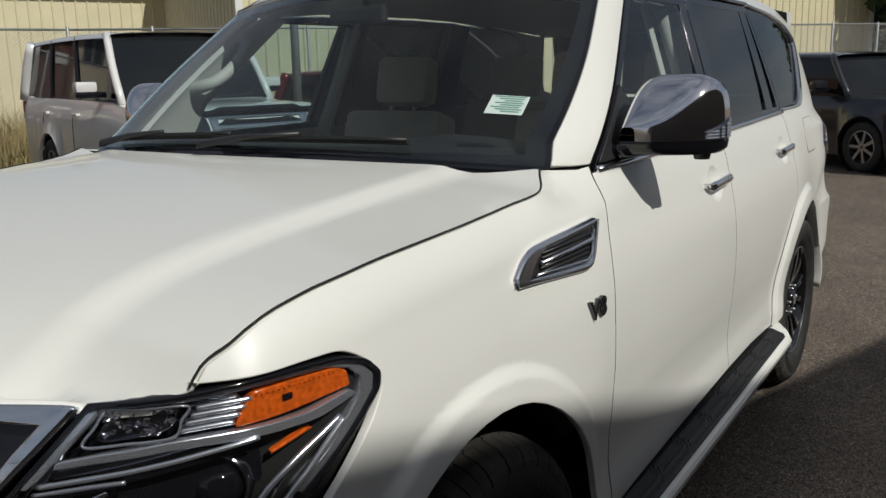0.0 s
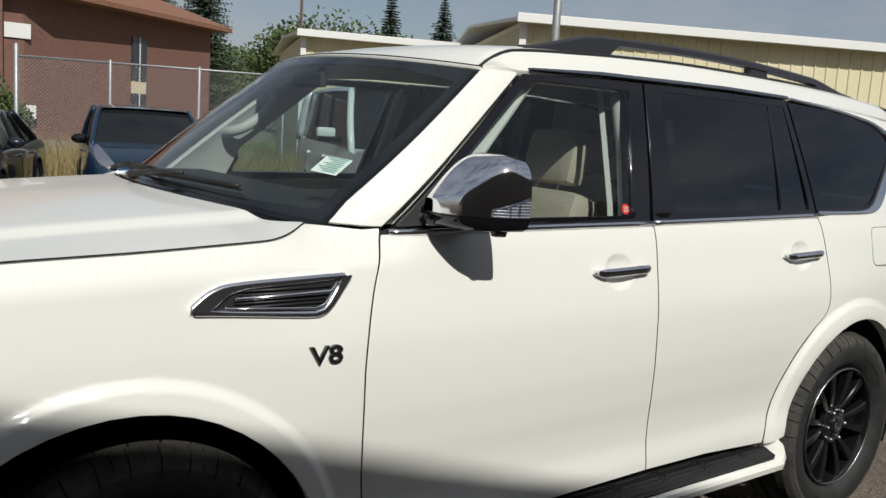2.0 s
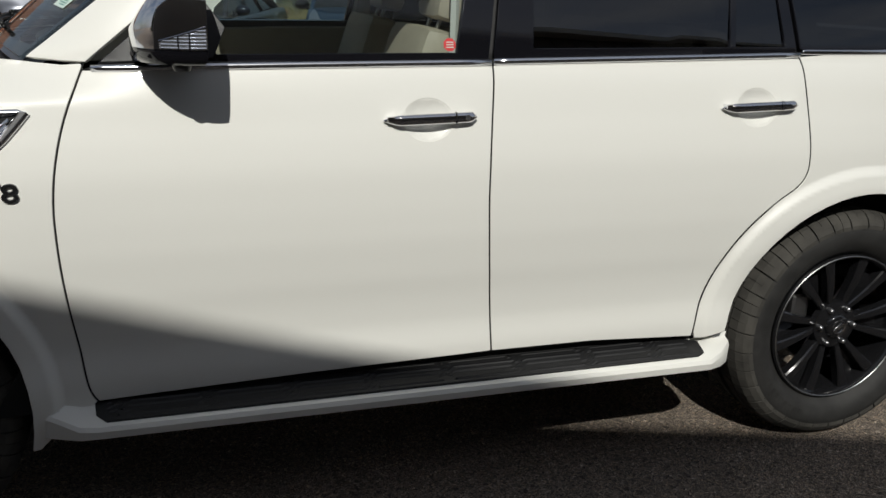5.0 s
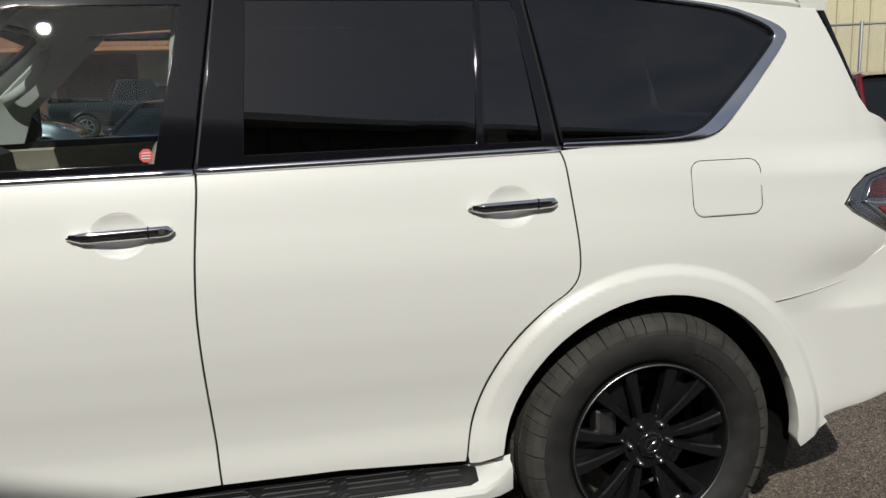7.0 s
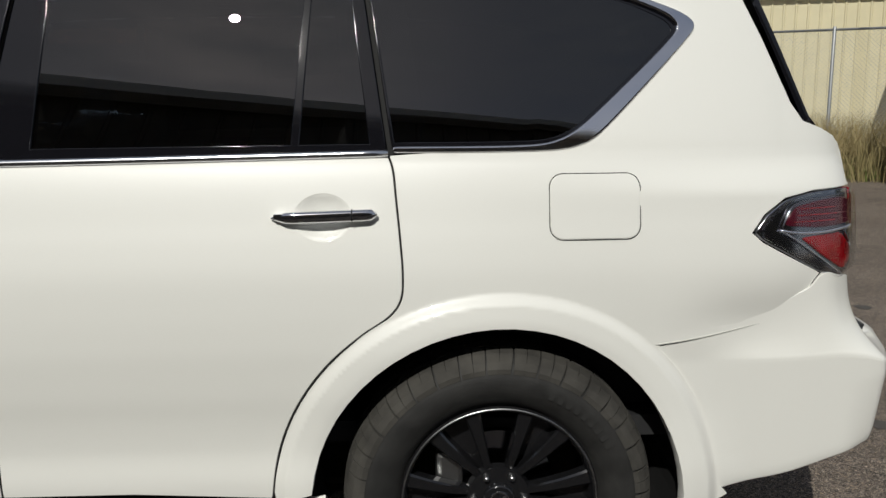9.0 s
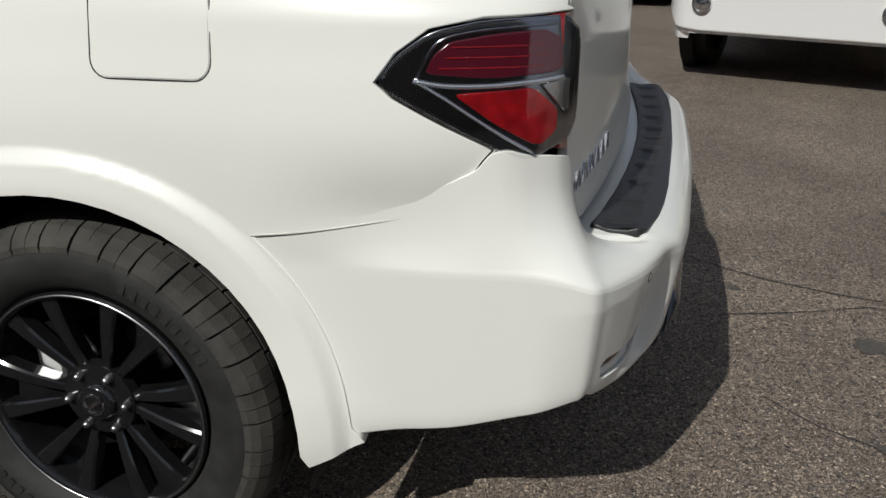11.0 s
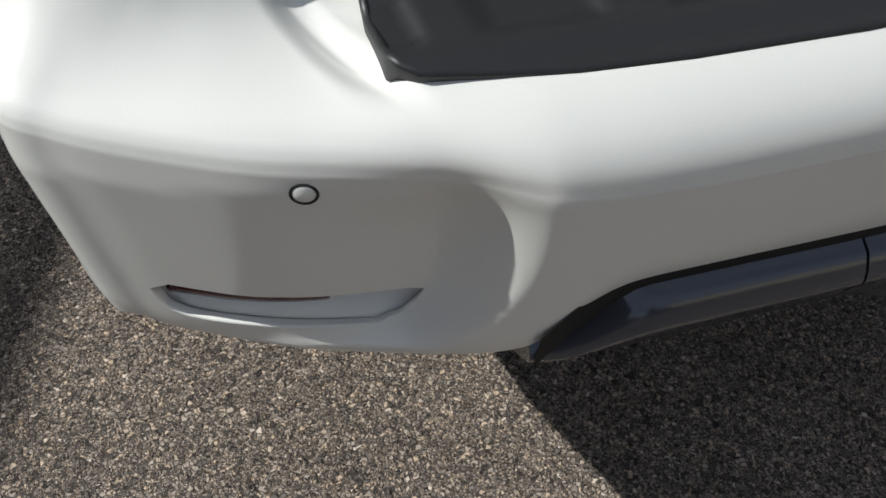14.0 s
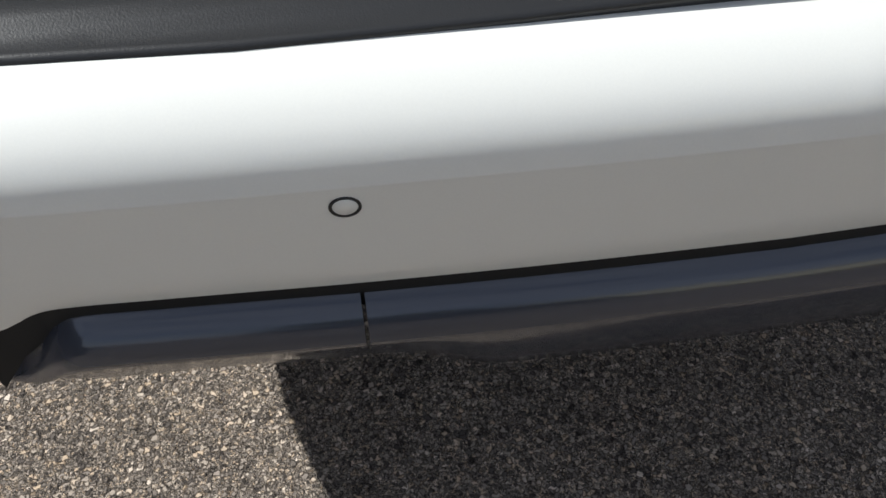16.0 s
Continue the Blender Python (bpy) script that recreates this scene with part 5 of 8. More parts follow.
# wheels
def wheel(x, s):
    w = thing("wheel", "", "")
    w.parent = suv
    tagged(w, "black alloy wheel with an all-season tyre")
    yc = s * 0.863
    prof = [(0.262, 0.085), (0.275, 0.105), (0.300, 0.128), (0.325, 0.137), (0.350, 0.139), (0.370, 0.135), (0.387, 0.126), (0.399, 0.114), (0.408, 0.099), (0.413, 0.080), (0.415, 0.05), (0.416, 0.0)]
    prof = prof + [(r, -h) for r, h in prof[::-1][1:]]
    bm = bmesh.new()
    lathe(bm, [(r, yc + h) for r, h in prof], 72, "y", (x, 0, WHEEL_R))
    bmesh.ops.recalc_face_normals(bm, faces=bm.faces)
    ty = part("tyre", bm, RUBBER, w, smooth=True, angle=50)
    # tread blocks: shoulders and two inner rows
    verts, faces = [], []
    NB = 70
    for i in range(NB):
        for strip, off in ((((0.070, 0.4255), (0.104, 0.4160), (0.126, 0.3990), (0.137, 0.3815)), 0.0), (((0.018, 0.4265), (0.062, 0.4260)), 0.5), (((-0.018, 0.4265), (-0.062, 0.4260)), 0.0), (((-0.070, 0.4255), (-0.104, 0.4160), (-0.126, 0.3990), (-0.137, 0.3815)), 0.5)):
            a0 = 2 * math.pi * (i + off) / NB
            da = 2 * math.pi / NB * (0.93 if i % 3 else 0.88)
            sk = 0.012 if i % 2 else 0.020
            base, m = len(verts), len(strip)
            for k, (hh, rr) in enumerate(strip):
                for ax in (0.0, da):
                    a = a0 + ax + sk * k / (m - 1)
                    for r in (rr - 0.014, rr):
                        verts.append((x + r * math.cos(a), yc + hh, WHEEL_R + r * math.sin(a)))
            for k in range(m - 1):
                q, w2 = base + 4 * k, base + 4 * (k + 1)
                faces += [(q + 1, q + 3, w2 + 3, w2 + 1), (q, q + 1, w2 + 1, w2), (q + 2, w2 + 2, w2 + 3, q + 3)]
            e0 = base + 4 * (m - 1)
            faces += [(base, base + 2, base + 3, base + 1), (e0, e0 + 1, e0 + 3, e0 + 2)]
    me = fast_mesh("tread_block", verts, faces, smooth=False)
    bm = bmesh.new()
    bm.from_mesh(me)
    bmesh.ops.recalc_face_normals(bm, faces=bm.faces)
    bm.to_mesh(me)
    bm.free()
    tagged(obj("tread_block", me, TREAD, ty), kind="stuff")
    # raised sidewall bars stand for the maker's lettering
    for g in range(2):
        for k in range(9):
            bm = bmesh.new()
            a = radians(28 + 180 * g + 4.6 * k)
            v = []
            for r, aa in ((0.322, a), (0.348, a), (0.348, a + 0.045), (0.322, a + 0.045)):
                v.append(bm.verts.new((x + r * math.cos(aa), yc + s * 0.1400, WHEEL_R + r * math.sin(aa))))
            bm.faces.new(v)
            part("sidewall_mark", bm, RUBBER, ty)
    bm = bmesh.new()
    f = s
    lathe(bm, [(r, yc + f * h) for r, h in ((0.268, 0.098), (0.271, 0.112), (0.266, 0.119), (0.258, 0.116), (0.252, 0.104), (0.247, 0.06), (0.244, -0.08))], 72, "y", (x, 0, WHEEL_R))
    bmesh.ops.recalc_face_normals(bm, faces=bm.faces)
    rim = part("rim", bm, RIMBLACK, w, smooth=True, angle=40)
    bm = bmesh.new()
    lathe(bm, [(r, yc + f * h) for r, h in ((0.267, 0.119), (0.2645, 0.1225), (0.262, 0.119))], 72, "y", (x, 0, WHEEL_R))
    part("rim_edge", bm, STEEL, rim, smooth=True)
    # six pairs of spokes that widen to flat ends, a set-back web between the two of a pair
    def spoke_row(t, a, wd, drop, sec):
        r = 0.058 + 0.203 * t
        dep = 0.112 - 0.032 * (1 - t) ** 2 - 0.006 * t - drop
        cx, cz = math.cos(a), math.sin(a)
        return [(x + r * cx - q * wd * cz, yc + f * (dep + hh), WHEEL_R + r * cz + q * wd * cx) for q, hh in sec]

    def strip_of(name, centre, width, drop, sec):
        bm = bmesh.new()
        rows = [[bm.verts.new(p) for p in spoke_row(j / 10, centre(j / 10), width(j / 10), drop, sec)] for j in range(11)]
        for q, v in zip(rows, rows[1:]):
            for i in range(len(sec) - 1):
                bm.faces.new((q[i], q[i + 1], v[i + 1], v[i]))
        bmesh.ops.recalc_face_normals(bm, faces=bm.faces)
        part(name, bm, RIMBLACK, rim, smooth=True, angle=32)

    for k in range(6):
        mid = radians(60 * k)
        for d in (-1, 1):
            strip_of("spoke", lambda t: mid + d * radians(13.0 + 0.5 * t - 3.0 * (1 - t) ** 2), lambda t: 0.0095 + 0.0105 * t + 0.003 * t**6, 0.0, ((-1.0, -0.036), (-1.0, -0.005), (-0.72, 0.0), (0.72, 0.0), (1.0, -0.005), (1.0, -0.036)))
        strip_of("spoke_web", lambda t: mid, lambda t: (0.058 + 0.203 * t) * 0.20, 0.046, ((-1.0, 0.0), (-0.4, -0.004), (0.4, -0.004), (1.0, 0.0)))
    bm = bmesh.new()
    lathe(bm, [(r, yc + f * h) for r, h in ((0.0, 0.112), (0.036, 0.112), (0.042, 0.108), (0.046, 0.096), (0.085, 0.090), (0.092, 0.07))], 40, "y", (x, 0, WHEEL_R))
    bmesh.ops.recalc_face_normals(bm, faces=bm.faces)
    part("hub", bm, RIMBLACK, rim, smooth=True, angle=40)
    bm = bmesh.new()
    lathe(bm, [(r, yc + f * h) for r, h in ((0.021, 0.112), (0.022, 0.1155), (0.026, 0.1155), (0.027, 0.112))], 32, "y", (x, 0, WHEEL_R))
    box(bm, (x - 0.024, min(yc + f * 0.112, yc + f * 0.1155), WHEEL_R - 0.0045), (x + 0.024, max(yc + f * 0.112, yc + f * 0.1155), WHEEL_R + 0.0045), m=Matrix.Translation((x, 0, WHEEL_R)) @ pose(0, 0, 0, 0, -35, 0) @ Matrix.Translation((-x, 0, -WHEEL_R)))
    part("centre_cap_emblem", bm, CHROME, rim)
    for k in range(6):
        a = radians(60 * k)
        bm = bmesh.new()
        lathe(bm, [(r, yc + f * h) for r, h in ((0.0, 0.113), (0.006, 0.112), (0.0085, 0.106), (0.0095, 0.090))], 12, "y", (x + 0.070 * math.cos(a), 0, WHEEL_R + 0.070 * math.sin(a)))
        bmesh.ops.recalc_face_normals(bm, faces=bm.faces)
        part("wheel_nut", bm, STEEL, rim, smooth=True)
    bm = bmesh.new()
    lathe(bm, [(r, yc + f * h) for r, h in ((0.0, 0.02), (0.165, 0.02), (0.168, 0.0), (0.0, 0.0))], 48, "y", (x, 0, WHEEL_R))
    part("brake_disc", bm, DCHROME, w, smooth=True, angle=30)
    bm = bmesh.new()
    box(bm, (x - 0.17, yc + f * 0.0 if f > 0 else yc - 0.06, WHEEL_R + 0.02), (x - 0.095, yc + f * 0.06 if f > 0 else yc, WHEEL_R + 0.12), 0.015)
    part("brake_caliper", bm, STEEL, w)
    # wheel housing
    a = FRONT_ARCH if x < 1 else REAR_ARCH
    bm = bmesh.new()
    lathe(bm, [(a[2] + 0.012, s * 0.955), (a[2] + 0.02, s * 0.60), (a[2] - 0.04, s * 0.52)], 30, "y", (a[0], 0, a[1]), radians(-18), radians(198))
    box(bm, (a[0] - a[2], min(s * 0.50, s * 0.53), 0.25), (a[0] + a[2], max(s * 0.50, s * 0.53), 1.0))
    part("wheel_housing", bm, BLACK, suv)


for x in (0.0, 3.075):
    for s in (-1, 1):
        wheel(x, s)
bm = bmesh.new()
box(bm, (-0.75, -0.60, 0.30), (4.02, 0.60, 0.50), 0.03)
box(bm, (0.55, -0.93, 0.40), (2.50, 0.93, 0.52), 0.03)
box(bm, (3.62, -0.85, 0.52), (4.12, 0.85, 0.74), 0.03)
part("underbody", bm, BLACK, suv)

# head lamps, grille and front bumper
NOSE_Y = [0.55 + 0.0025 * k for k in range(181)]
NOSE_U = [0.0]
for a, b in zip(NOSE_Y, NOSE_Y[1:]):
    NOSE_U.append(NOSE_U[-1] + math.hypot(b - a, cr(FRONTX, b) - cr(FRONTX, a)))


def lamp_u(y):
    """Metres along the nose's plan at a place across it."""
    return float(np.interp(y, NOSE_Y, NOSE_U))


def nose_at(s):
    return lambda u, z: nose(s * float(np.interp(u, NOSE_U, NOSE_Y)), z)


def yz(pts):
    return [(lamp_u(y), z) for y, z in pts]


LAMP_OUT = ease(yz([(0.778, 1.176), (0.890, 1.182), (0.936, 1.188), (0.959, 1.189), (0.976, 1.185), (0.986, 1.170), (0.992, 1.142), (0.9915, 1.112), (0.985, 1.075), (0.977, 1.038), (0.963, 0.987), (0.940, 0.925), (0.80, 0.905), (0.66, 0.925), (0.700, 1.056)]), 0.16, 2)
for s in (-1, 1):
    on = nose_at(s)
    out = (-0.7, s * 0.6, 0.2)
    O = ccw(LAMP_OUT)
    hl = sheet("head_lamp", O, on, out, GBLACK, suv, 0.03, gap=0.001, lift=-0.055, rim=0.004, label="clear head lamp with amber marker and chrome bars")
    sheet("lamp_bezel", O, on, out, GBLACK, hl, 0.02, gap=0.001, lift=0.0, rim=0.05, edge=0.003, holes=(inset(O, 0.009),), label="thin black lamp rim")

    def band(nm, pts, m, lift, lb="", rim=0.012, soft=0.14):
        return sheet(nm, soften(pts, soft, 1), on, out, m, hl, 0.015, gap=0, lift=lift, rim=rim, edge=0.0025, label=lb)

    def bar(nm, pts, r, m, lift, n=8):
        bm = bmesh.new()
        tube(bm, [Vector(on(*p)) + Vector((-0.75 * lift, s * 0.5 * lift, 0.15 * lift)) for p in spline(yz(pts), 5)], r, n)
        return part(nm, bm, m, hl, smooth=True)

    # silver surround inside the rim, along the top and down the outer side
    top = yz([(0.80, 1.172), (0.890, 1.178), (0.936, 1.1835), (0.959, 1.1845), (0.975, 1.180), (0.9845, 1.166), (0.9898, 1.141), (0.9895, 1.113), (0.983, 1.076), (0.975, 1.040), (0.960, 0.989)])
    low = yz([(0.957, 1.0), (0.971, 1.043), (0.978, 1.078), (0.9845, 1.114), (0.9845, 1.140), (0.980, 1.159), (0.972, 1.170), (0.957, 1.173), (0.936, 1.172), (0.890, 1.168), (0.802, 1.164)])
    sheet("lamp_surround", top + low, on, out, LAMPSILVER, hl, 0.012, gap=0, lift=-0.008, rim=0.03, edge=0.003, label="silver lamp surround")
    band("inner_blade", yz([(0.797, 1.170), (0.778, 1.166), (0.708, 1.062), (0.724, 1.062)]), LAMPSILVER, -0.006)
    band("inner_blade", yz([(0.766, 1.132), (0.758, 1.128), (0.722, 1.062), (0.738, 1.062)]), DCHROME, -0.012)
    am = band("amber_marker", yz([(0.937, 1.166), (0.959, 1.1675), (0.975, 1.166), (0.9795, 1.156), (0.981, 1.131), (0.959, 1.123), (0.922, 1.119)]), AMBER, -0.010, "orange marker lens", 0.02, 0.08)
    p, u, v, n = surf_frame(on, lamp_u(0.9555), 1.147)
    if n.dot(Vector(out)) < 0:
        n = -n
    bm = bmesh.new()
    box(bm, (-0.008, -0.0045, -0.004), (0.008, 0.0045, 0.0025), 0.001, Matrix.Translation(p - n * 0.009) @ Matrix((u, v, n)).transposed().to_4x4())
    part("marker_bulb", bm, GBLACK, am)
    for k in range(16):
        f = k / 15
        bm = bmesh.new()
        q = Vector(on(lamp_u(0.940) + (lamp_u(0.974) - lamp_u(0.940)) * f, 1.161)) - n * 0.0085
        bmesh.ops.create_icosphere(bm, subdivisions=1, radius=0.0018, matrix=Matrix.Translation(q))
        part("marker_bead", bm, AMBER, am)
    # clear turn lamp with faceted reflector, and the slats beside it
    tl = band("turn_lamp", yz([(0.800, 1.165), (0.884, 1.163), (0.873, 1.124), (0.783, 1.118)]), DCHROME, -0.028)
    bar("turn_frame", [(0.802, 1.166), (0.845, 1.166), (0.886, 1.164), (0.881, 1.145), (0.874, 1.123), (0.83, 1.120), (0.781, 1.117), (0.792, 1.143), (0.802, 1.166)], 0.0022, LAMPSILVER, -0.010, 6)
    rr = random.Random(3)
    for j in range(34):
        bm = bmesh.new()
        f, z = rr.random(), 1.127 + 0.033 * rr.random()
        q = Vector(on(lamp_u(0.797) + (lamp_u(0.872) - lamp_u(0.797)) * f, z)) + Vector((0.016, -s * 0.008, 0))
        box(bm, (-0.004, -0.004, -0.0022), (0.004, 0.004, 0.0022), 0.001, Matrix.Translation(q) @ pose(0, 0, 0, rr.uniform(-40, 40), rr.uniform(-40, 40), rr.uniform(-40, 40)))
        part("reflector_facet", bm, CHROME, tl)
    band("slat_backing", yz([(0.893, 1.164), (0.934, 1.162), (0.918, 1.122), (0.880, 1.122)]), DCHROME, -0.030)
    for j in range(4):
        z0, d = 1.158 - 0.0098 * j, 0.0042 * j
        bar("lamp_slat", [(0.892 - d, z0), (0.912 - d, z0 + 0.001), (0.933 - d, z0 + 0.001)], 0.0040, LAMPSILVER, -0.016)
    # bright light guides below
    g_top, g_low = [(0.752, 1.099), (0.80, 1.108), (0.875, 1.1165), (0.927, 1.1155), (0.964, 1.113), (0.980, 1.126)], [(0.9835, 1.117), (0.968, 1.098), (0.930, 1.1005), (0.875, 1.104), (0.80, 1.096), (0.748, 1.088)]
    band("light_guide", yz(g_top + g_low), LAMPSILVER, -0.006, "bright silver light guide", 0.02, 0.1)
    band("guide_reflector", yz([(0.748, 1.086), (0.80, 1.094), (0.875, 1.102), (0.915, 1.099), (0.90, 1.090), (0.80, 1.080), (0.742, 1.072)]), DCHROME, -0.020)
    bar("lamp_bar", [(0.735, 1.066), (0.80, 1.077), (0.875, 1.089), (0.914, 1.096), (0.938, 1.101)], 0.0042, LAMPSILVER, -0.008)
    bar("lamp_bar", [(0.728, 1.054), (0.79, 1.063), (0.83, 1.067)], 0.0035, LAMPSILVER, -0.014)
    # slanted bars down the outer side
    bar("lamp_bar", [(0.9745, 1.092), (0.966, 1.072), (0.955, 1.048), (0.940, 1.016), (0.915, 0.955)], 0.0050, LAMPSILVER, -0.012)
    bar("lamp_bar", [(0.976, 1.086), (0.970, 1.062), (0.962, 1.030), (0.953, 1.0), (0.936, 0.95)], 0.0058, LAMPSILVER, -0.008)
    bar("lamp_bar", [(0.971, 1.085), (0.962, 1.058), (0.951, 1.028), (0.938, 0.99)], 0.0022, CHROME, -0.018)
    band("amber_strip", yz([(0.966, 1.088), (0.968, 1.084), (0.950, 1.066), (0.944, 1.066)]), AMBER, -0.016)
    # projector with its shroud, and a bright fin
    pc = Vector(on(lamp_u(0.895), 1.02)) + Vector((0.055, -s * 0.030, 0))
    axis = Vector((-0.85, s * 0.5, 0)).normalized()
    M = Matrix.Translation(pc) @ axis.to_track_quat("Z", "Y").to_matrix().to_4x4()
    bm = bmesh.new()
    lathe(bm, [(0.0, 0.030), (0.018, 0.027), (0.032, 0.016), (0.038, 0.0), (0.040, -0.01)], 28, "z")
    bmesh.ops.transform(bm, matrix=M, verts=bm.verts)
    part("projector", bm, GBLACK, hl, smooth=True)
    bm = bmesh.new()
    lathe(bm, [(0.041, -0.010), (0.043, 0.004), (0.048, 0.004), (0.052, -0.012)], 28, "z")
    bmesh.ops.transform(bm, matrix=M, verts=bm.verts)
    part("projector_ring", bm, DCHROME, hl, smooth=True)
    bar("lamp_fin", [(0.745, 1.020), (0.775, 1.035), (0.81, 1.053)], 0.0045, CHROME, -0.020)
    bar("lamp_fin", [(0.745, 1.018), (0.78, 1.020), (0.805, 1.024)], 0.0035, CHROME, -0.020)
    band("shroud", yz([(0.82, 1.064), (0.905, 1.086), (0.955, 1.060), (0.945, 1.01), (0.80, 0.96), (0.79, 1.0)]), GBLACK, -0.046)
    cover = sheet("lamp_cover", inset(O, 0.006), on, out, LENSCLEAR, hl, 0.03, gap=0, lift=0.003, rim=0.006, edge=0.003)
    cover.visible_shadow = False
    sheet("bumper_corner", [(s * y, z) for y, z in ((0.60, 0.90), (0.75, 0.90), (0.93, 0.905), (0.975, 0.90), (0.990, 0.62), (0.985, 0.36), (0.60, 0.34))], nose, out, PAINT, suv, 0.05, gap=0.002, rim=0.02)
gr = [(-0.780, 1.175), (0.780, 1.175), (0.697, 1.060), (0.60, 0.86), (0.50, 0.80), (-0.50, 0.80), (-0.60, 0.86), (-0.697, 1.060)]
gi = soften([(-0.726, 1.152), (0.726, 1.152), (0.660, 1.04), (0.55, 0.90), (0.43, 0.85), (-0.43, 0.85), (-0.55, 0.90), (-0.660, 1.04)], 0.08, 1)
g = sheet("grille", gr, nose, (-1, 0, 0), CHROME, suv, 0.04, gap=0.003, lift=0.008, rim=0.03, edge=0.006, holes=(gi,), label="wide chrome framed radiator grille")
sheet("grille_mesh", inset(ccw(gi), -0.01), nose, (-1, 0, 0), GBLACK, g, 0.05, gap=0, lift=-0.02, rim=0.01)
for j in range(4):
    bm = bmesh.new()
    z0 = 0.90 + 0.055 * j
    tube(bm, [nose(y, z0) + Vector((0.01, 0, 0)) for y in (-0.52, -0.3, 0, 0.3, 0.52)], 0.010, 6)
    part("grille_bar", bm, CHROME, g, smooth=True)
sheet("front_bumper", [(-0.60, 0.79), (-0.5, 0.79), (0.5, 0.79), (0.60, 0.79), (0.60, 0.34), (-0.60, 0.34)], nose, (-1, 0, 0), PAINT, suv, 0.06, gap=0.002, rim=0.02)
sheet("front_backing", [(-0.97, 0.36), (0.97, 0.36), (0.97, 1.15), (-0.97, 1.15)], lambda y, z: nose(y, z) + Vector((0.09, 0, 0)), (-1, 0, 0), BLACK, suv, 0.08, rim=0.01)

# ---- cabin ----
def seat(x, y, name="seat"):
    st = thing("seat", "", "")
    st.parent = suv
    tagged(st, "beige leather seat with head restraint")

    def cushion(nm, p, size, rot, bev):
        bm = bmesh.new()
        box(bm, tuple(-d / 2 for d in size), tuple(d / 2 for d in size), bev)
        bmesh.ops.subdivide_edges(bm, edges=bm.edges, cuts=1)
        bmesh.ops.smooth_vert(bm, verts=bm.verts, factor=0.4, use_axis_x=True, use_axis_y=True, use_axis_z=True)
        bmesh.ops.transform(bm, matrix=pose(*p, 0, rot, 0), verts=bm.verts)
        part(nm, bm, BEIGE, st, smooth=True, angle=50)

    cushion("seat_cushion", (x, y, 0.93), (0.54, 0.52, 0.18), -6, 0.05)
    cushion("backrest", (x + 0.335, y, 1.13), (0.17, 0.50, 0.60), 18, 0.05)
    cushion("head_restraint", (x + 0.475, y, 1.545), (0.11, 0.27, 0.21), 12, 0.04)
    bm = bmesh.new()
    for d in (-0.06, 0.06):
        tube(bm, [(x + 0.415, y + d, 1.38), (x + 0.46, y + d, 1.50)], 0.007, 6)
    part("head_restraint_posts", bm, STEEL, st, smooth=True)


for sx in (1.28, 2.30):
    for sy in (-0.42, 0.42):
        seat(sx, sy)
bm = bmesh.new()
rows = []
for i in range(13):
    y = -0.80 + 1.6 * i / 12
    hump = 0.025 * math.exp(-((y + 0.42) / 0.18) ** 2)
    rows.append([bm.verts.new(v) for v in ((0.44 + 0.15 * (y / 0.8) ** 2, y, 1.375), (0.60, y, 1.385 + hump * 0.5), (0.80, y, 1.385 + hump), (0.90, y, 1.33), (0.93, y, 1.10), (0.88, y, 0.80))])
for a, b in zip(rows, rows[1:]):
    for k in range(5):
        bm.faces.new((a[k], a[k + 1], b[k + 1], b[k]))
bmesh.ops.recalc_face_normals(bm, faces=bm.faces)
part("dashboard", bm, DARKTRIM, suv, smooth=True, angle=50)
bm = bmesh.new()
sw = Matrix.Translation((0.99, -0.42, 1.19)) @ pose(0, 0, 0, 0, 65, 0)
lathe(bm, [(0.185 + 0.014 * math.cos(k * math.pi / 4), 0.014 * math.sin(k * math.pi / 4)) for k in range(9)], 36, "z")
box(bm, (-0.18, -0.02, -0.01), (0.18, 0.02, 0.008), 0.005)
box(bm, (-0.06, -0.06, -0.015), (0.06, 0.06, 0.02), 0.015)
bmesh.ops.transform(bm, matrix=sw, verts=bm.verts)
part("steering_wheel", bm, DARKTRIM, suv, "dark steering wheel", smooth=True, angle=50)
bm = bmesh.new()
box(bm, (0.80, -0.20, 0.60), (2.0, 0.20, 0.98), 0.05)
part("centre_console", bm, DARKTRIM, suv)
bm = bmesh.new()
box(bm, (0.6, -0.86, 0.56), (3.7, 0.86, 0.62))
box(bm, (3.05, -0.80, 0.62), (3.7, 0.80, 1.25), 0.05)
part("cabin_floor", bm, DARKTRIM, suv)
bm = bmesh.new()
hl_rows = []
for i in range(12):
    x = 1.08 + 2.5 * i / 11
    hl_rows.append([bm.verts.new((x, (roof_half(x) - 0.05) * k / 4, roof_z(x, (roof_half(x) - 0.05) * k / 4) - 0.045 - 0.02 * abs(k / 4) ** 3)) for k in range(-4, 5)])
for a, b in zip(hl_rows, hl_rows[1:]):
    for k in range(8):
        bm.faces.new((a[k], a[k + 1], b[k + 1], b[k]))
part("headliner", bm, GREYTRIM, suv, smooth=True)
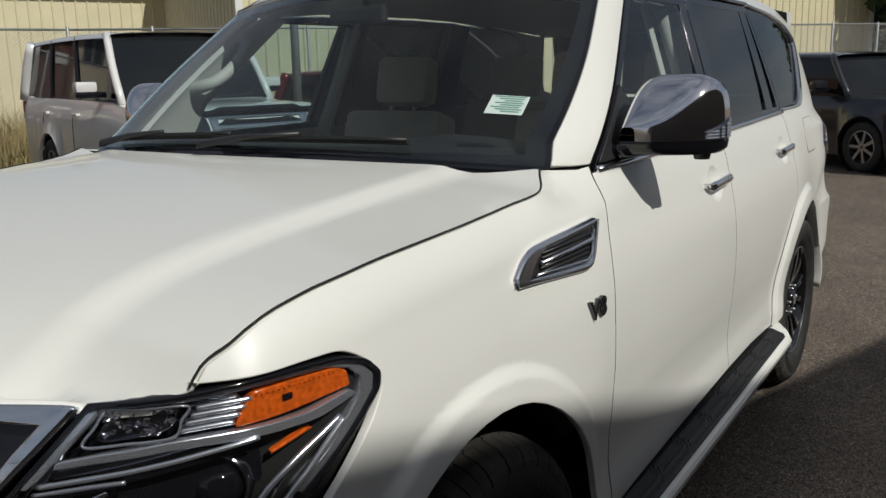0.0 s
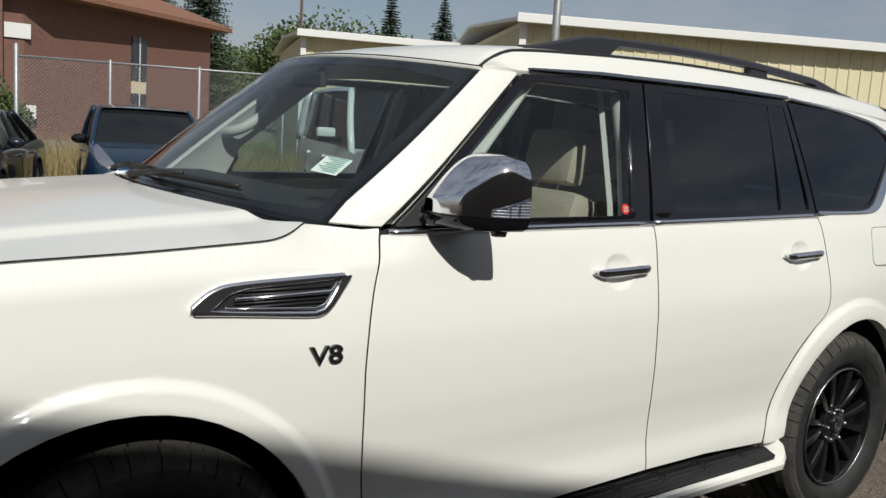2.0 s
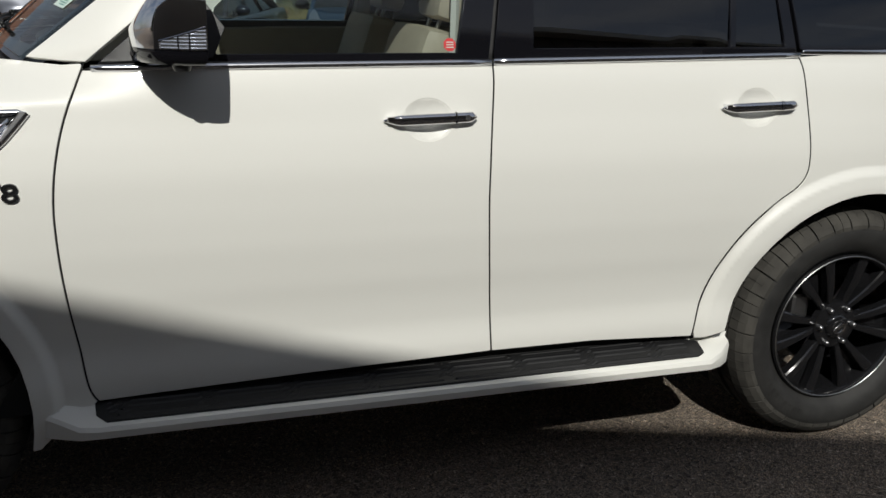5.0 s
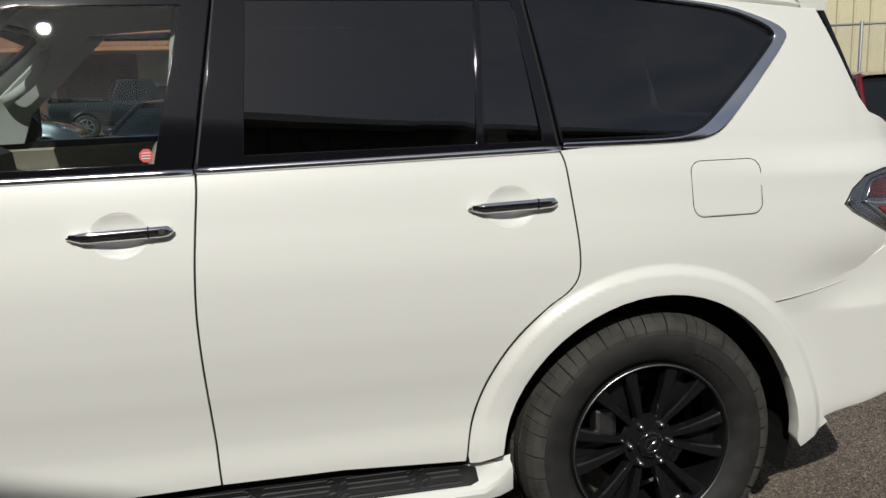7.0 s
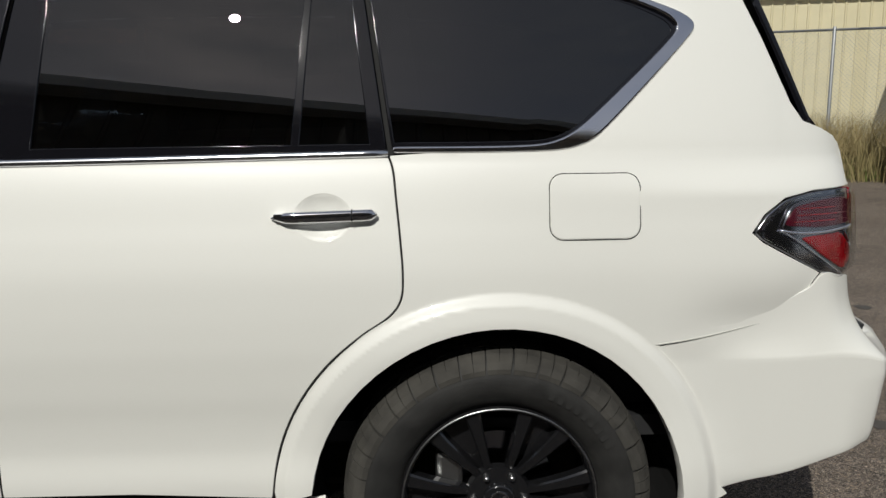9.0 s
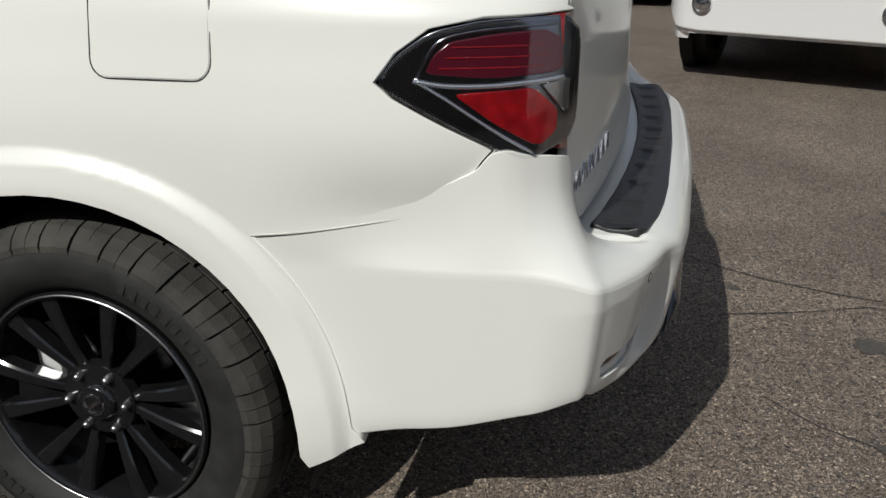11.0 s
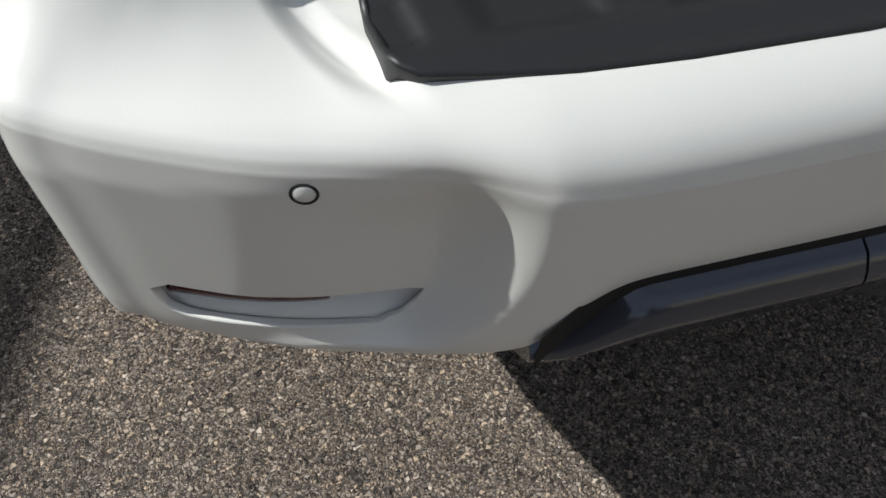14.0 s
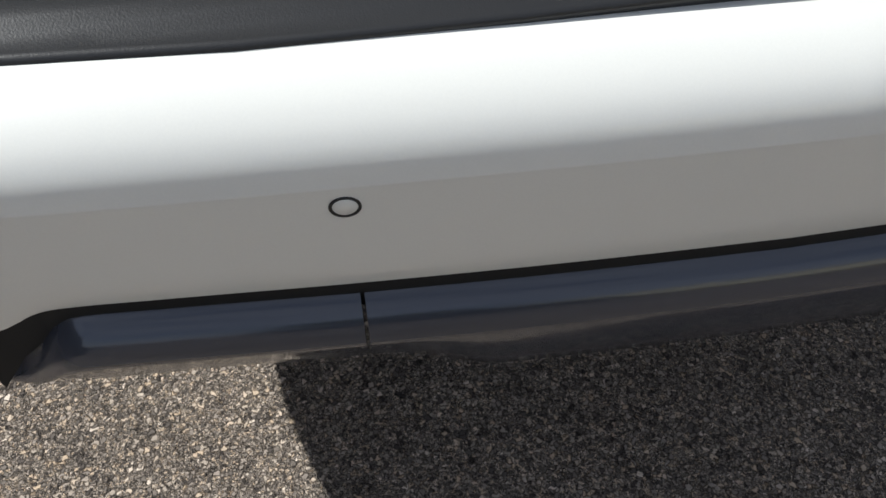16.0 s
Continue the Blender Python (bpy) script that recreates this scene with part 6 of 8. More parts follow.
for s in (-1, 1):
    # inner trim of the windscreen pillars with grab handles, the centre pillars and door linings
    sheet("pillar_trim", [(0.60, 1.36), (0.94, 1.37), (0.99, 1.50), (1.34, 1.82), (1.13, 1.82)], side(s), (0, -s, 0), GREYTRIM, suv, 0.06, lift=0.055, rim=0.02)
    bm = bmesh.new()
    h = [Vector(side(s)(x, z)) + Vector((0, -s * d, 0)) for x, z, d in ((0.905, 1.545, 0.05), (0.915, 1.555, 0.10), (0.955, 1.575, 0.13), (1.02, 1.622, 0.13), (1.065, 1.675, 0.125), (1.085, 1.725, 0.10), (1.09, 1.740, 0.05))]
    tube(bm, [p for p in spline(h, 4)], 0.023, 10)
    part("grab_handle", bm, GREYTRIM, suv, "light grey grab handle", smooth=True)
    bm = bmesh.new()
    tube(bm, [Vector(side(s)(x, z)) + Vector((0, -s * 0.075, 0)) for x, z in ((1.70, 1.30), (1.715, 1.40), (1.745, 1.60), (1.765, 1.78))], [0.045, 0.036, 0.032, 0.034], 10)
    part("centre_pillar_trim", bm, GREYTRIM, suv, smooth=True)
    bm = bmesh.new()
    tube(bm, [Vector(side(s)(x, z)) + Vector((0, -s * 0.125, 0)) for x, z in ((1.72, 1.80), (1.675, 1.40), (1.64, 1.0))], 0.013, 4)
    part("seat_belt", bm, GREYTRIM, suv)
    sheet("door_lining", [(0.70, 0.60), (2.40, 0.60), (2.55, 0.95), (2.72, 1.08), (2.75, 1.37), (0.70, 1.35)], side(s), (0, -s, 0), BEIGE, suv, 0.1, lift=0.05, rim=0.02)
bm = bmesh.new()
box(bm, (0.875, -0.11, 1.745), (0.905, 0.11, 1.80), 0.012)
tube(bm, [(0.90, 0, 1.75), (0.94, 0, 1.82)], 0.012, 8)
part("rear_view_mirror", bm, DARKTRIM, suv)

for s in (-1, 1):
    bm = bmesh.new()
    tube(bm, [Vector(side(s)(x, z)) + Vector((0, s * 0.0016, 0)) for x, z in spline([(3.497, 0.862), (3.60, 0.875), (3.72, 0.896), (3.80, 0.913), (3.849, 0.931), (3.872, 0.946), (3.895, 0.972), (3.925, 1.016), (3.95, 1.045)], 4)], 0.0016, 5)
    part("bumper_joint", bm, GREYTRIM, suv)

# dark joints round the doors and along the flare
for s in (-1, 1):
    bm = bmesh.new()
    tube(bm, [Vector(side(s)(REAR_ARCH[0] + (x - REAR_ARCH[0]) * 1.004, REAR_ARCH[1] + (z - REAR_ARCH[1]) * 1.004)) + Vector((0, s * 0.0005, 0)) for x, z in flare_edge(176, 124, 40)], 0.0014, 6)
    part("flare_joint", bm, BLACK, suv)
    for pts in (xy(A_SEAM), xy(B_SEAM), xy(C_SEAM)):
        bm = bmesh.new()
        tube(bm, [Vector(side(s)(x, z)) - Vector((0, s * 0.0020, 0)) for x, z in pts], 0.0019, 6)
        part("door_seal", bm, BLACK, suv)

# ---- ground ----
def ground_mat():
    m = bpy.data.materials.new("worn_asphalt")
    m.use_nodes = True
    n, l = m.node_tree.nodes, m.node_tree.links
    p = n["Principled BSDF"]
    p.inputs["Roughness"].default_value = 0.82
    p.inputs["Specular IOR Level"].default_value = 0.3
    tc = n.new("ShaderNodeTexCoord")
    # coordinates shaken a little, so that the stones are angular
    sh = n.new("ShaderNodeTexNoise")
    sh.inputs["Scale"].default_value, sh.inputs["Detail"].default_value = 160, 3
    l.new(tc.outputs["Object"], sh.inputs["Vector"])
    ad = n.new("ShaderNodeMix")
    ad.data_type, ad.blend_type, ad.clamp_factor = "RGBA", "LINEAR_LIGHT", False
    ad.inputs["Factor"].default_value = 0.006
    l.new(tc.outputs["Object"], ad.inputs["A"])
    l.new(sh.outputs["Color"], ad.inputs["B"])
    cols, hts = [], []
    for sc in (125, 290):
        vo = n.new("ShaderNodeTexVoronoi")
        vo.inputs["Scale"].default_value = sc
        l.new(ad.outputs["Result"], vo.inputs["Vector"])
        sep = n.new("ShaderNodeSeparateColor")
        l.new(vo.outputs["Color"], sep.inputs["Color"])
        ramp = n.new("ShaderNodeValToRGB")
        e = ramp.color_ramp.elements
        e[0].position, e[0].color = 0.0, (0.060, 0.052, 0.045, 1)
        e[1].position, e[1].color = 1.0, (0.56, 0.50, 0.41, 1)
        for pos, col in ((0.22, (0.13, 0.115, 0.095)), (0.50, (0.25, 0.22, 0.18)), (0.75, (0.36, 0.315, 0.25)), (0.90, (0.44, 0.35, 0.24))):
            q = e.new(pos)
            q.color = (*col, 1)
        l.new(sep.outputs["Red"], ramp.inputs["Fac"])
        ed = n.new("ShaderNodeTexVoronoi")
        ed.feature = "DISTANCE_TO_EDGE"
        ed.inputs["Scale"].default_value = sc
        l.new(ad.outputs["Result"], ed.inputs["Vector"])
        er = n.new("ShaderNodeValToRGB")
        er.color_ramp.elements[0].position, er.color_ramp.elements[1].position = 0.02, 0.16
        er.color_ramp.elements[0].color = (0.30, 0.28, 0.26, 1)
        l.new(ed.outputs["Distance"], er.inputs["Fac"])
        mul = n.new("ShaderNodeMix")
        mul.data_type, mul.blend_type = "RGBA", "MULTIPLY"
        mul.inputs["Factor"].default_value = 1
        l.new(ramp.outputs["Color"], mul.inputs["A"])
        l.new(er.outputs["Color"], mul.inputs["B"])
        cols.append(mul.outputs["Result"])
        ht = n.new("ShaderNodeMath")
        ht.operation = "MULTIPLY"
        l.new(er.outputs["Color"], ht.inputs[0])
        l.new(sep.outputs["Green"], ht.inputs[1])
        hts.append(ht.outputs["Value"])
    pick = n.new("ShaderNodeTexNoise")
    pick.inputs["Scale"].default_value, pick.inputs["Detail"].default_value = 60, 2
    l.new(tc.outputs["Object"], pick.inputs["Vector"])
    pr = n.new("ShaderNodeValToRGB")
    pr.color_ramp.elements[0].position, pr.color_ramp.elements[1].position = 0.46, 0.54
    l.new(pick.outputs["Fac"], pr.inputs["Fac"])
    mul = n.new("ShaderNodeMix")
    mul.data_type = "RGBA"
    l.new(pr.outputs["Color"], mul.inputs["Factor"])
    l.new(cols[0], mul.inputs["A"])
    l.new(cols[1], mul.inputs["B"])
    hm = n.new("ShaderNodeMix")
    l.new(pr.outputs["Color"], hm.inputs["Factor"])
    l.new(hts[0], hm.inputs["A"])
    l.new(hts[1], hm.inputs["B"])
    # stains and worn patches
    st = n.new("ShaderNodeTexNoise")
    st.inputs["Scale"].default_value, st.inputs["Detail"].default_value, st.inputs["Roughness"].default_value = 0.9, 8, 0.65
    l.new(tc.outputs["Object"], st.inputs["Vector"])
    sr = n.new("ShaderNodeValToRGB")
    sr.color_ramp.elements[0].position, sr.color_ramp.elements[1].position = 0.30, 0.68
    sr.color_ramp.elements[0].color, sr.color_ramp.elements[1].color = (1.02, 0.975, 1.0, 1), (1.68, 1.61, 1.65, 1)
    l.new(st.outputs["Fac"], sr.inputs["Fac"])
    mu2 = n.new("ShaderNodeMix")
    mu2.data_type, mu2.blend_type = "RGBA", "MULTIPLY"
    mu2.inputs["Factor"].default_value = 1
    l.new(mul.outputs["Result"], mu2.inputs["A"])
    l.new(sr.outputs["Color"], mu2.inputs["B"])
    l.new(mu2.outputs["Result"], p.inputs["Base Color"])
    bu = n.new("ShaderNodeBump")
    bu.inputs["Strength"].default_value, bu.inputs["Distance"].default_value = 1.0, 0.0075
    l.new(hm.outputs["Result"], bu.inputs["Height"])
    l.new(bu.outputs["Normal"], p.inputs["Normal"])
    return m


ASPHALT = ground_mat()
STAIN = mat("oil_stain", (0.075, 0.066, 0.056), 0.6, var=0.3, scale=60)
SOIL = mat("dry_soil", (0.22, 0.17, 0.10), 0.95, color2=(0.16, 0.15, 0.06), scale=3, bump=0.5, bscale=40)
GRASS = mat("dry_grass", (0.36, 0.28, 0.135), 0.85, color2=(0.25, 0.21, 0.09), scale=1.1)
GREENGRASS = mat("green_grass", (0.13, 0.17, 0.035), 0.85)
ROADM = mat("road_grey", (0.17, 0.165, 0.16), 0.9, var=0.12, scale=2)
CONC = mat("concrete", (0.42, 0.40, 0.36), 0.85, var=0.1, scale=5)

bm = bmesh.new()
bmesh.ops.create_grid(bm, x_segments=12, y_segments=12, size=450)
gnd = part("ground", bm, ASPHALT)
tagged(gnd, "worn grey-brown asphalt lot with exposed stones", kind="structure")
for k, (x, y, r) in enumerate(((4.98, 0.51, 0.055), (5.3, 1.9, 0.03), (4.55, 0.9, 0.025), (6.0, 2.6, 0.06), (4.9, -0.1, 0.02))):
    bm = bmesh.new()
    rnd = random.Random(k)
    vs = [bm.verts.new((x + r * (0.7 + 0.5 * rnd.random()) * math.cos(a), y + r * (0.7 + 0.5 * rnd.random()) * math.sin(a), 0.004)) for a in (2 * math.pi * i / 22 for i in range(22))]
    bm.faces.new(vs)
    tagged(part("oil_stain", bm, STAIN), "dark oil stain on the asphalt", "stain", "oil stains")
# cracks in the lot
rnd = random.Random(5)
CRACK = mat("crack_dark", (0.035, 0.031, 0.027), 0.95)
for x0, y0, dx, dy, nseg in ((4.5, 0.65, 0.16, 0.02, 8), (4.35, 1.2, 0.2, -0.06, 9), (7.5, 1.1, 0.28, 0.05, 12), (5.6, -0.6, 0.18, 0.09, 8), (4.6, 0.1, 0.1, -0.09, 6)):
    bm = bmesh.new()
    x, y, prev = x0, y0, None
    for i in range(nseg):
        w = 0.0018 + 0.0025 * rnd.random()
        q = (bm.verts.new((x, y - w, 0.0045)), bm.verts.new((x, y + w, 0.0045)))
        if prev:
            bm.faces.new((prev[0], q[0], q[1], prev[1]))
        prev = q
        x += dx + 0.05 * rnd.uniform(-1, 1)
        y += dy + 0.05 * rnd.uniform(-1, 1)
    tagged(part("crack", bm, CRACK), "thin crack in the asphalt", "crack", "asphalt cracks")

FENCE = [(2.85, 16.0), (9.3, 13.6), (18.0, 7.0), (27.0, 0.4)]


def along(path, step):
    out = []
    for (x0, y0), (x1, y1) in zip(path, path[1:]):
        k = max(1, round(math.hypot(x1 - x0, y1 - y0) / step))
        out += [(x0 + (x1 - x0) * i / k, y0 + (y1 - y0) * i / k) for i in range(k)]
    return out + [path[-1]]


# verge of soil and long dry grass along the fence
bm = bmesh.new()
prev = None
for i, (x, y) in enumerate(along(FENCE, 1.0)):
    d = Vector((0.55, 0.83, 0))
    r = 1.9 + 0.4 * math.sin(i * 1.7) + 0.25 * math.sin(i * 4.1)
    q = (bm.verts.new((x - d.x * r, y - d.y * r, 0.006)), bm.verts.new((x + d.x * 3.4, y + d.y * 3.4, 0.006)))
    if prev:
        bm.faces.new((prev[0], q[0], q[1], prev[1]))
    prev = q
vg = part("verge", bm, SOIL)
tagged(vg, "verge of dry soil along the fence", kind="structure")
bm = bmesh.new()
v = [bm.verts.new(p) for p in ((-60, 15.2, 0.005), (-4, 15.2, 0.005), (2.6, 17.5, 0.005), (30, 34, 0.005), (60, 60, 0.005), (-60, 60, 0.005))]
bm.faces.new(v)
tagged(part("street", bm, ROADM), "pale grey street and hotel forecourt", kind="structure")
bm = bmesh.new()
v = [bm.verts.new(p) for p in ((4.5, 19.5, 0.008), (12, 20.5, 0.008), (40, 52, 0.008), (24, 60, 0.008), (8, 30, 0.008))]
bm.faces.new(v)
tagged(part("lawn", bm, SOIL), "dry lawn beyond the fence", kind="structure")


def blades(name, label, n, seed, place, hmin, hmax, material, width=0.006):
    rnd = random.Random(seed)
    verts, faces = [], []
    for _ in range(n):
        x, y = place(rnd)
        h = rnd.uniform(hmin, hmax)
        a = rnd.uniform(0, 2 * math.pi)
        lean = rnd.uniform(0.05, 0.8) * h
        la = rnd.uniform(0, 2 * math.pi)
        dx, dy = math.cos(a) * width, math.sin(a) * width
        ox, oy = math.cos(la) * lean, math.sin(la) * lean
        b = len(verts)
        verts += [(x - dx, y - dy, 0), (x + dx, y + dy, 0), (x + dx * 0.7 + ox * 0.35, y + dy * 0.7 + oy * 0.35, h * 0.6), (x - dx * 0.7 + ox * 0.35, y - dy * 0.7 + oy * 0.35, h * 0.6), (x + ox, y + oy, h)]
        faces += [(b, b + 1, b + 2, b + 3), (b + 3, b + 2, b + 4)]
    o = obj(name, fast_mesh(name, verts, faces, smooth=False), material)
    return tagged(o, label, "grass", kind="stuff")


FP = along(FENCE, 0.2)


def near_fence(lo, hi):
    def f(r):
        x, y = r.choice(FP)
        k = r.uniform(lo, hi)
        return x - 0.55 * k + r.uniform(-0.2, 0.2), y - 0.83 * k + r.uniform(-0.2, 0.2)
    return f


blades("dry_grass", "long straw-coloured dry grass along the fence", 44000, 1, near_fence(-1.2, 2.3), 0.25, 1.15, GRASS, 0.007)
blades("green_grass", "patchy green weeds among the dry grass", 16000, 2, near_fence(-1.5, 2.1), 0.1, 0.42, GREENGRASS, 0.008)
blades("lawn_grass", "short yellowed lawn beyond the fence", 14000, 3, lambda r: (lambda k, t: (5 + 10 * k + 16 * t, 20 + 3 * k + 24 * t))(r.random(), r.random()), 0.08, 0.3, GREENGRASS, 0.012)

# ---- chain-link fence ----
GALV = mat("galvanised_steel", (0.36, 0.37, 0.37), 0.5, 0.6, var=0.1, scale=15)
fence = thing("chain_link_fence", "galvanised chain-link fence with round posts", "fence")
FH = 2.49
for x, y in along(FENCE, 1.55):
    bm = bmesh.new()
    big = (x, y) == FENCE[0]
    tube(bm, [(x, y, 0), (x, y, FH + (0.22 if big else 0.04)), (x, y, FH + (0.24 if big else 0.06))], [0.045 if big else 0.032] * 2 + [0.02], 10)
    part("post", bm, GALV, fence, smooth=True, angle=50)
for (x0, y0), (x1, y1) in zip(FENCE, FENCE[1:]):
    bm = bmesh.new()
    tube(bm, [(x0, y0, FH), (x1, y1, FH)], 0.022, 8)
    part("top_rail", bm, GALV, fence, smooth=True)
verts, faces = [], []
for (x0, y0), (x1, y1) in zip(FENCE, FENCE[1:]):
    L = math.hypot(x1 - x0, y1 - y0)
    ux, uy = (x1 - x0) / L, (y1 - y0) / L
    k = 0.0
    while k < L + FH:
        for sgn in (-1, 1):
            a, b = (k - FH, k) if sgn > 0 else (k, k - FH)
            z0, z1 = 0.04, FH
            for lim in (0,):
                p, q = (a, z0), (b, z1)
                if p[0] < 0:
                    f = (0 - p[0]) / (q[0] - p[0])
                    p = (0, z0 + (z1 - z0) * f)
                if q[0] < 0:
                    f = (0 - p[0]) / (q[0] - p[0])
                    q = (0, p[1] + (q[1] - p[1]) * f)
                if p[0] > L:
                    f = (L - q[0]) / (p[0] - q[0])
                    p = (L, q[1] + (p[1] - q[1]) * f)
                if q[0] > L:
                    f = (L - p[0]) / (q[0] - p[0])
                    q = (L, p[1] + (q[1] - p[1]) * f)
            if abs(p[0] - q[0]) > 0.02:
                w = 0.0036
                b0 = len(verts)
                off = 0.004 * sgn
                for (s_, z_) in (p, q):
                    for da, dz in ((0, w), (w, -w * 0.6), (-w, -w * 0.6)):
                        verts.append((x0 + ux * s_ - uy * (da + off), y0 + uy * s_ + ux * (da + off), z_ + dz))
                faces += [(b0, b0 + 1, b0 + 4, b0 + 3), (b0 + 1, b0 + 2, b0 + 5, b0 + 4), (b0 + 2, b0, b0 + 3, b0 + 5)]
        k += 0.075
tagged(obj("wire_mesh", fast_mesh("wire_mesh", verts, faces, smooth=False), GALV, fence), kind="stuff")

# ---- metal buildings ----
CREAM = mat("cream_metal_siding", (0.66, 0.60, 0.40), 0.5, var=0.04, scale=2)
WTRIM = mat("white_metal_trim", (0.74, 0.74, 0.71), 0.45)
DKWALL = mat("brown_metal_siding", (0.085, 0.07, 0.055), 0.6, var=0.06, scale=3)


def metal_building(name, label, p0, p1, depth, h, wall_mat, rib=0.3, trim=WTRIM, rise=0.5, low=0.0):
    """A long shed: its front runs from p0 to p1, its body lies to the left of that line."""
    b = thing(name, label, "building")
    d = Vector((p1[0] - p0[0], p1[1] - p0[1], 0))
    L = d.length
    d.normalize()
    nrm = Vector((-d.y, d.x, 0))
    M = Matrix((Vector((d.x, d.y, 0)), nrm, Vector((0, 0, 1)))).transposed().to_4x4()
    M.translation = Vector((p0[0], p0[1], 0))

    def wall(nm, x0, y0, x1, y1):
        bm = bmesh.new()
        box(bm, (min(x0, x1) - 0.1, min(y0, y1) - 0.1, low), (max(x0, x1) + 0.1, max(y0, y1) + 0.1, h), 0, M)
        w = part(nm, bm, wall_mat, b)
        return w

    fr = wall("front_wall", 0, 0, L, 0)
    wall("back_wall", 0, depth, L, depth)
    wall("end_wall", 0, 0.2, 0, depth - 0.2)
    wall("end_wall", L, 0.2, L, depth - 0.2)
    verts, faces = [], []

    def ribs(x0, y0, x1, y1, nx, ny):
        LL = math.hypot(x1 - x0, y1 - y0)
        for i in range(int(LL / rib)):
            f = (i + 0.5) * rib / LL
            cx, cy = x0 + (x1 - x0) * f, y0 + (y1 - y0) * f
            tx, ty = (x1 - x0) / LL, (y1 - y0) / LL
            b0 = len(verts)
            for z in (low, h - 0.12):
                for t, o in ((-0.035, 0.10), (-0.018, 0.128), (0.018, 0.128), (0.035, 0.10)):
                    verts.append(M @ Vector((cx + tx * t + nx * o, cy + ty * t + ny * o, z)))
            faces.extend([(b0, b0 + 1, b0 + 5, b0 + 4), (b0 + 1, b0 + 2, b0 + 6, b0 + 5), (b0 + 2, b0 + 3, b0 + 7, b0 + 6)])

    ribs(0, 0, L, 0, 0, -1)
    ribs(0, depth, 0, 0, -1, 0)
    me = fast_mesh("siding_ribs", verts, faces, smooth=False)
    tagged(obj("siding_ribs", me, wall_mat, b), kind="stuff")
    bm = bmesh.new()
    rows = [[bm.verts.new(M @ Vector((x, y, z))) for y, z in ((-0.45, h + 0.02), (depth / 2, h + rise), (depth + 0.45, h + 0.02), (depth + 0.45, h - 0.05), (depth / 2, h + rise - 0.08), (-0.45, h - 0.05))] for x in (-0.35, L + 0.35)]
    for k in range(6):
        bm.faces.new((rows[0][k], rows[1][k], rows[1][(k + 1) % 6], rows[0][(k + 1) % 6]))
    bm.faces.new(rows[0])
    bm.faces.new(rows[1])
    bmesh.ops.recalc_face_normals(bm, faces=bm.faces)
    part("roof", bm, trim, b)
    bm = bmesh.new()
    box(bm, (-0.36, -0.56, h - 0.10), (L + 0.36, -0.452, h + 0.10), 0.01, M)
    part("gutter", bm, trim, b)
    for x in (-0.13, L + 0.13):
        bm = bmesh.new()
        box(bm, (x - 0.08, -0.20, low), (x + 0.08, -0.125, h - 0.1), 0.01, M)
        part("corner_trim", bm, trim, b)
    return b


metal_building("metal_shed", "cream ribbed metal building with white trim", (12.8, 12.4), (31.3, 2.4), 12, 4.15, CREAM)
metal_building("low_metal_shed", "long low cream metal building", (11.6, 20.8), (26, 15.2), 9, 4.1, CREAM, rise=0.3)
# the building whose shade falls over the lot, behind the walk
metal_building("dealership_building", "brown metal-clad building that shades the lot", (18.68, -13.75), (-16.32, -2.02), 14, 5.90, DKWALL, 0.4, WTRIM, 0.0)

# ---- brick hotel ----
BRICK = bpy.data.materials.new("red_brick")
BRICK.use_nodes = True
n, l = BRICK.node_tree.nodes, BRICK.node_tree.links
tc, br = n.new("ShaderNodeTexCoord"), n.new("ShaderNodeTexBrick")
br.inputs["Color1"].default_value, br.inputs["Color2"].default_value, br.inputs["Mortar"].default_value = (0.20, 0.088, 0.064, 1), (0.145, 0.066, 0.050, 1), (0.24, 0.20, 0.17, 1)
br.inputs["Scale"].default_value, br.inputs["Mortar Size"].default_value = 4.4, 0.012
sx, cx, ax = n.new("ShaderNodeSeparateXYZ"), n.new("ShaderNodeCombineXYZ"), n.new("ShaderNodeMath")
l.new(tc.outputs["Object"], sx.inputs["Vector"])
ax.operation, ax.inputs[1].default_value = "MULTIPLY_ADD", 0.6
l.new(sx.outputs["Y"], ax.inputs[0])
l.new(sx.outputs["X"], ax.inputs[2])
l.new(ax.outputs["Value"], cx.inputs["X"])
l.new(sx.outputs["Z"], cx.inputs["Y"])
l.new(cx.outputs["Vector"], br.inputs["Vector"])
l.new(br.outputs["Color"], n["Principled BSDF"].inputs["Base Color"])
n["Principled BSDF"].inputs["Roughness"].default_value = 0.9
SHINGLE = mat("brown_shingle", (0.27, 0.125, 0.075), 0.85, color2=(0.20, 0.10, 0.065), scale=6, bump=0.4, bscale=25)
TILE = mat("orange_roof_tile", (0.55, 0.22, 0.11), 0.8, var=0.12, scale=8)
STUCCO = mat("cream_stucco", (0.66, 0.58, 0.42), 0.85, var=0.04, scale=5)
DGLASS = mat("dark_window_glass", (0.03, 0.035, 0.045), 0.05, 0.0, 0.5)
CURTAIN = mat("pale_curtain", (0.62, 0.64, 0.62), 0.8)
hotel = thing("brick_hotel", "two-storey red brick hotel with orange tiled canopy", "building")


def hbox(name, lo, hi, material, M, bevel=0.0, parent=None):
    bm = bmesh.new()
    box(bm, lo, hi, bevel, M)
    return part(name, bm, material, parent or hotel)


def frame_m(p0, p1):
    d = Vector((p1[0] - p0[0], p1[1] - p0[1], 0)).normalized()
    M = Matrix((d, Vector((-d.y, d.x, 0)), Vector((0, 0, 1)))).transposed().to_4x4()
    M.translation = Vector((p0[0], p0[1], 0))
    return M


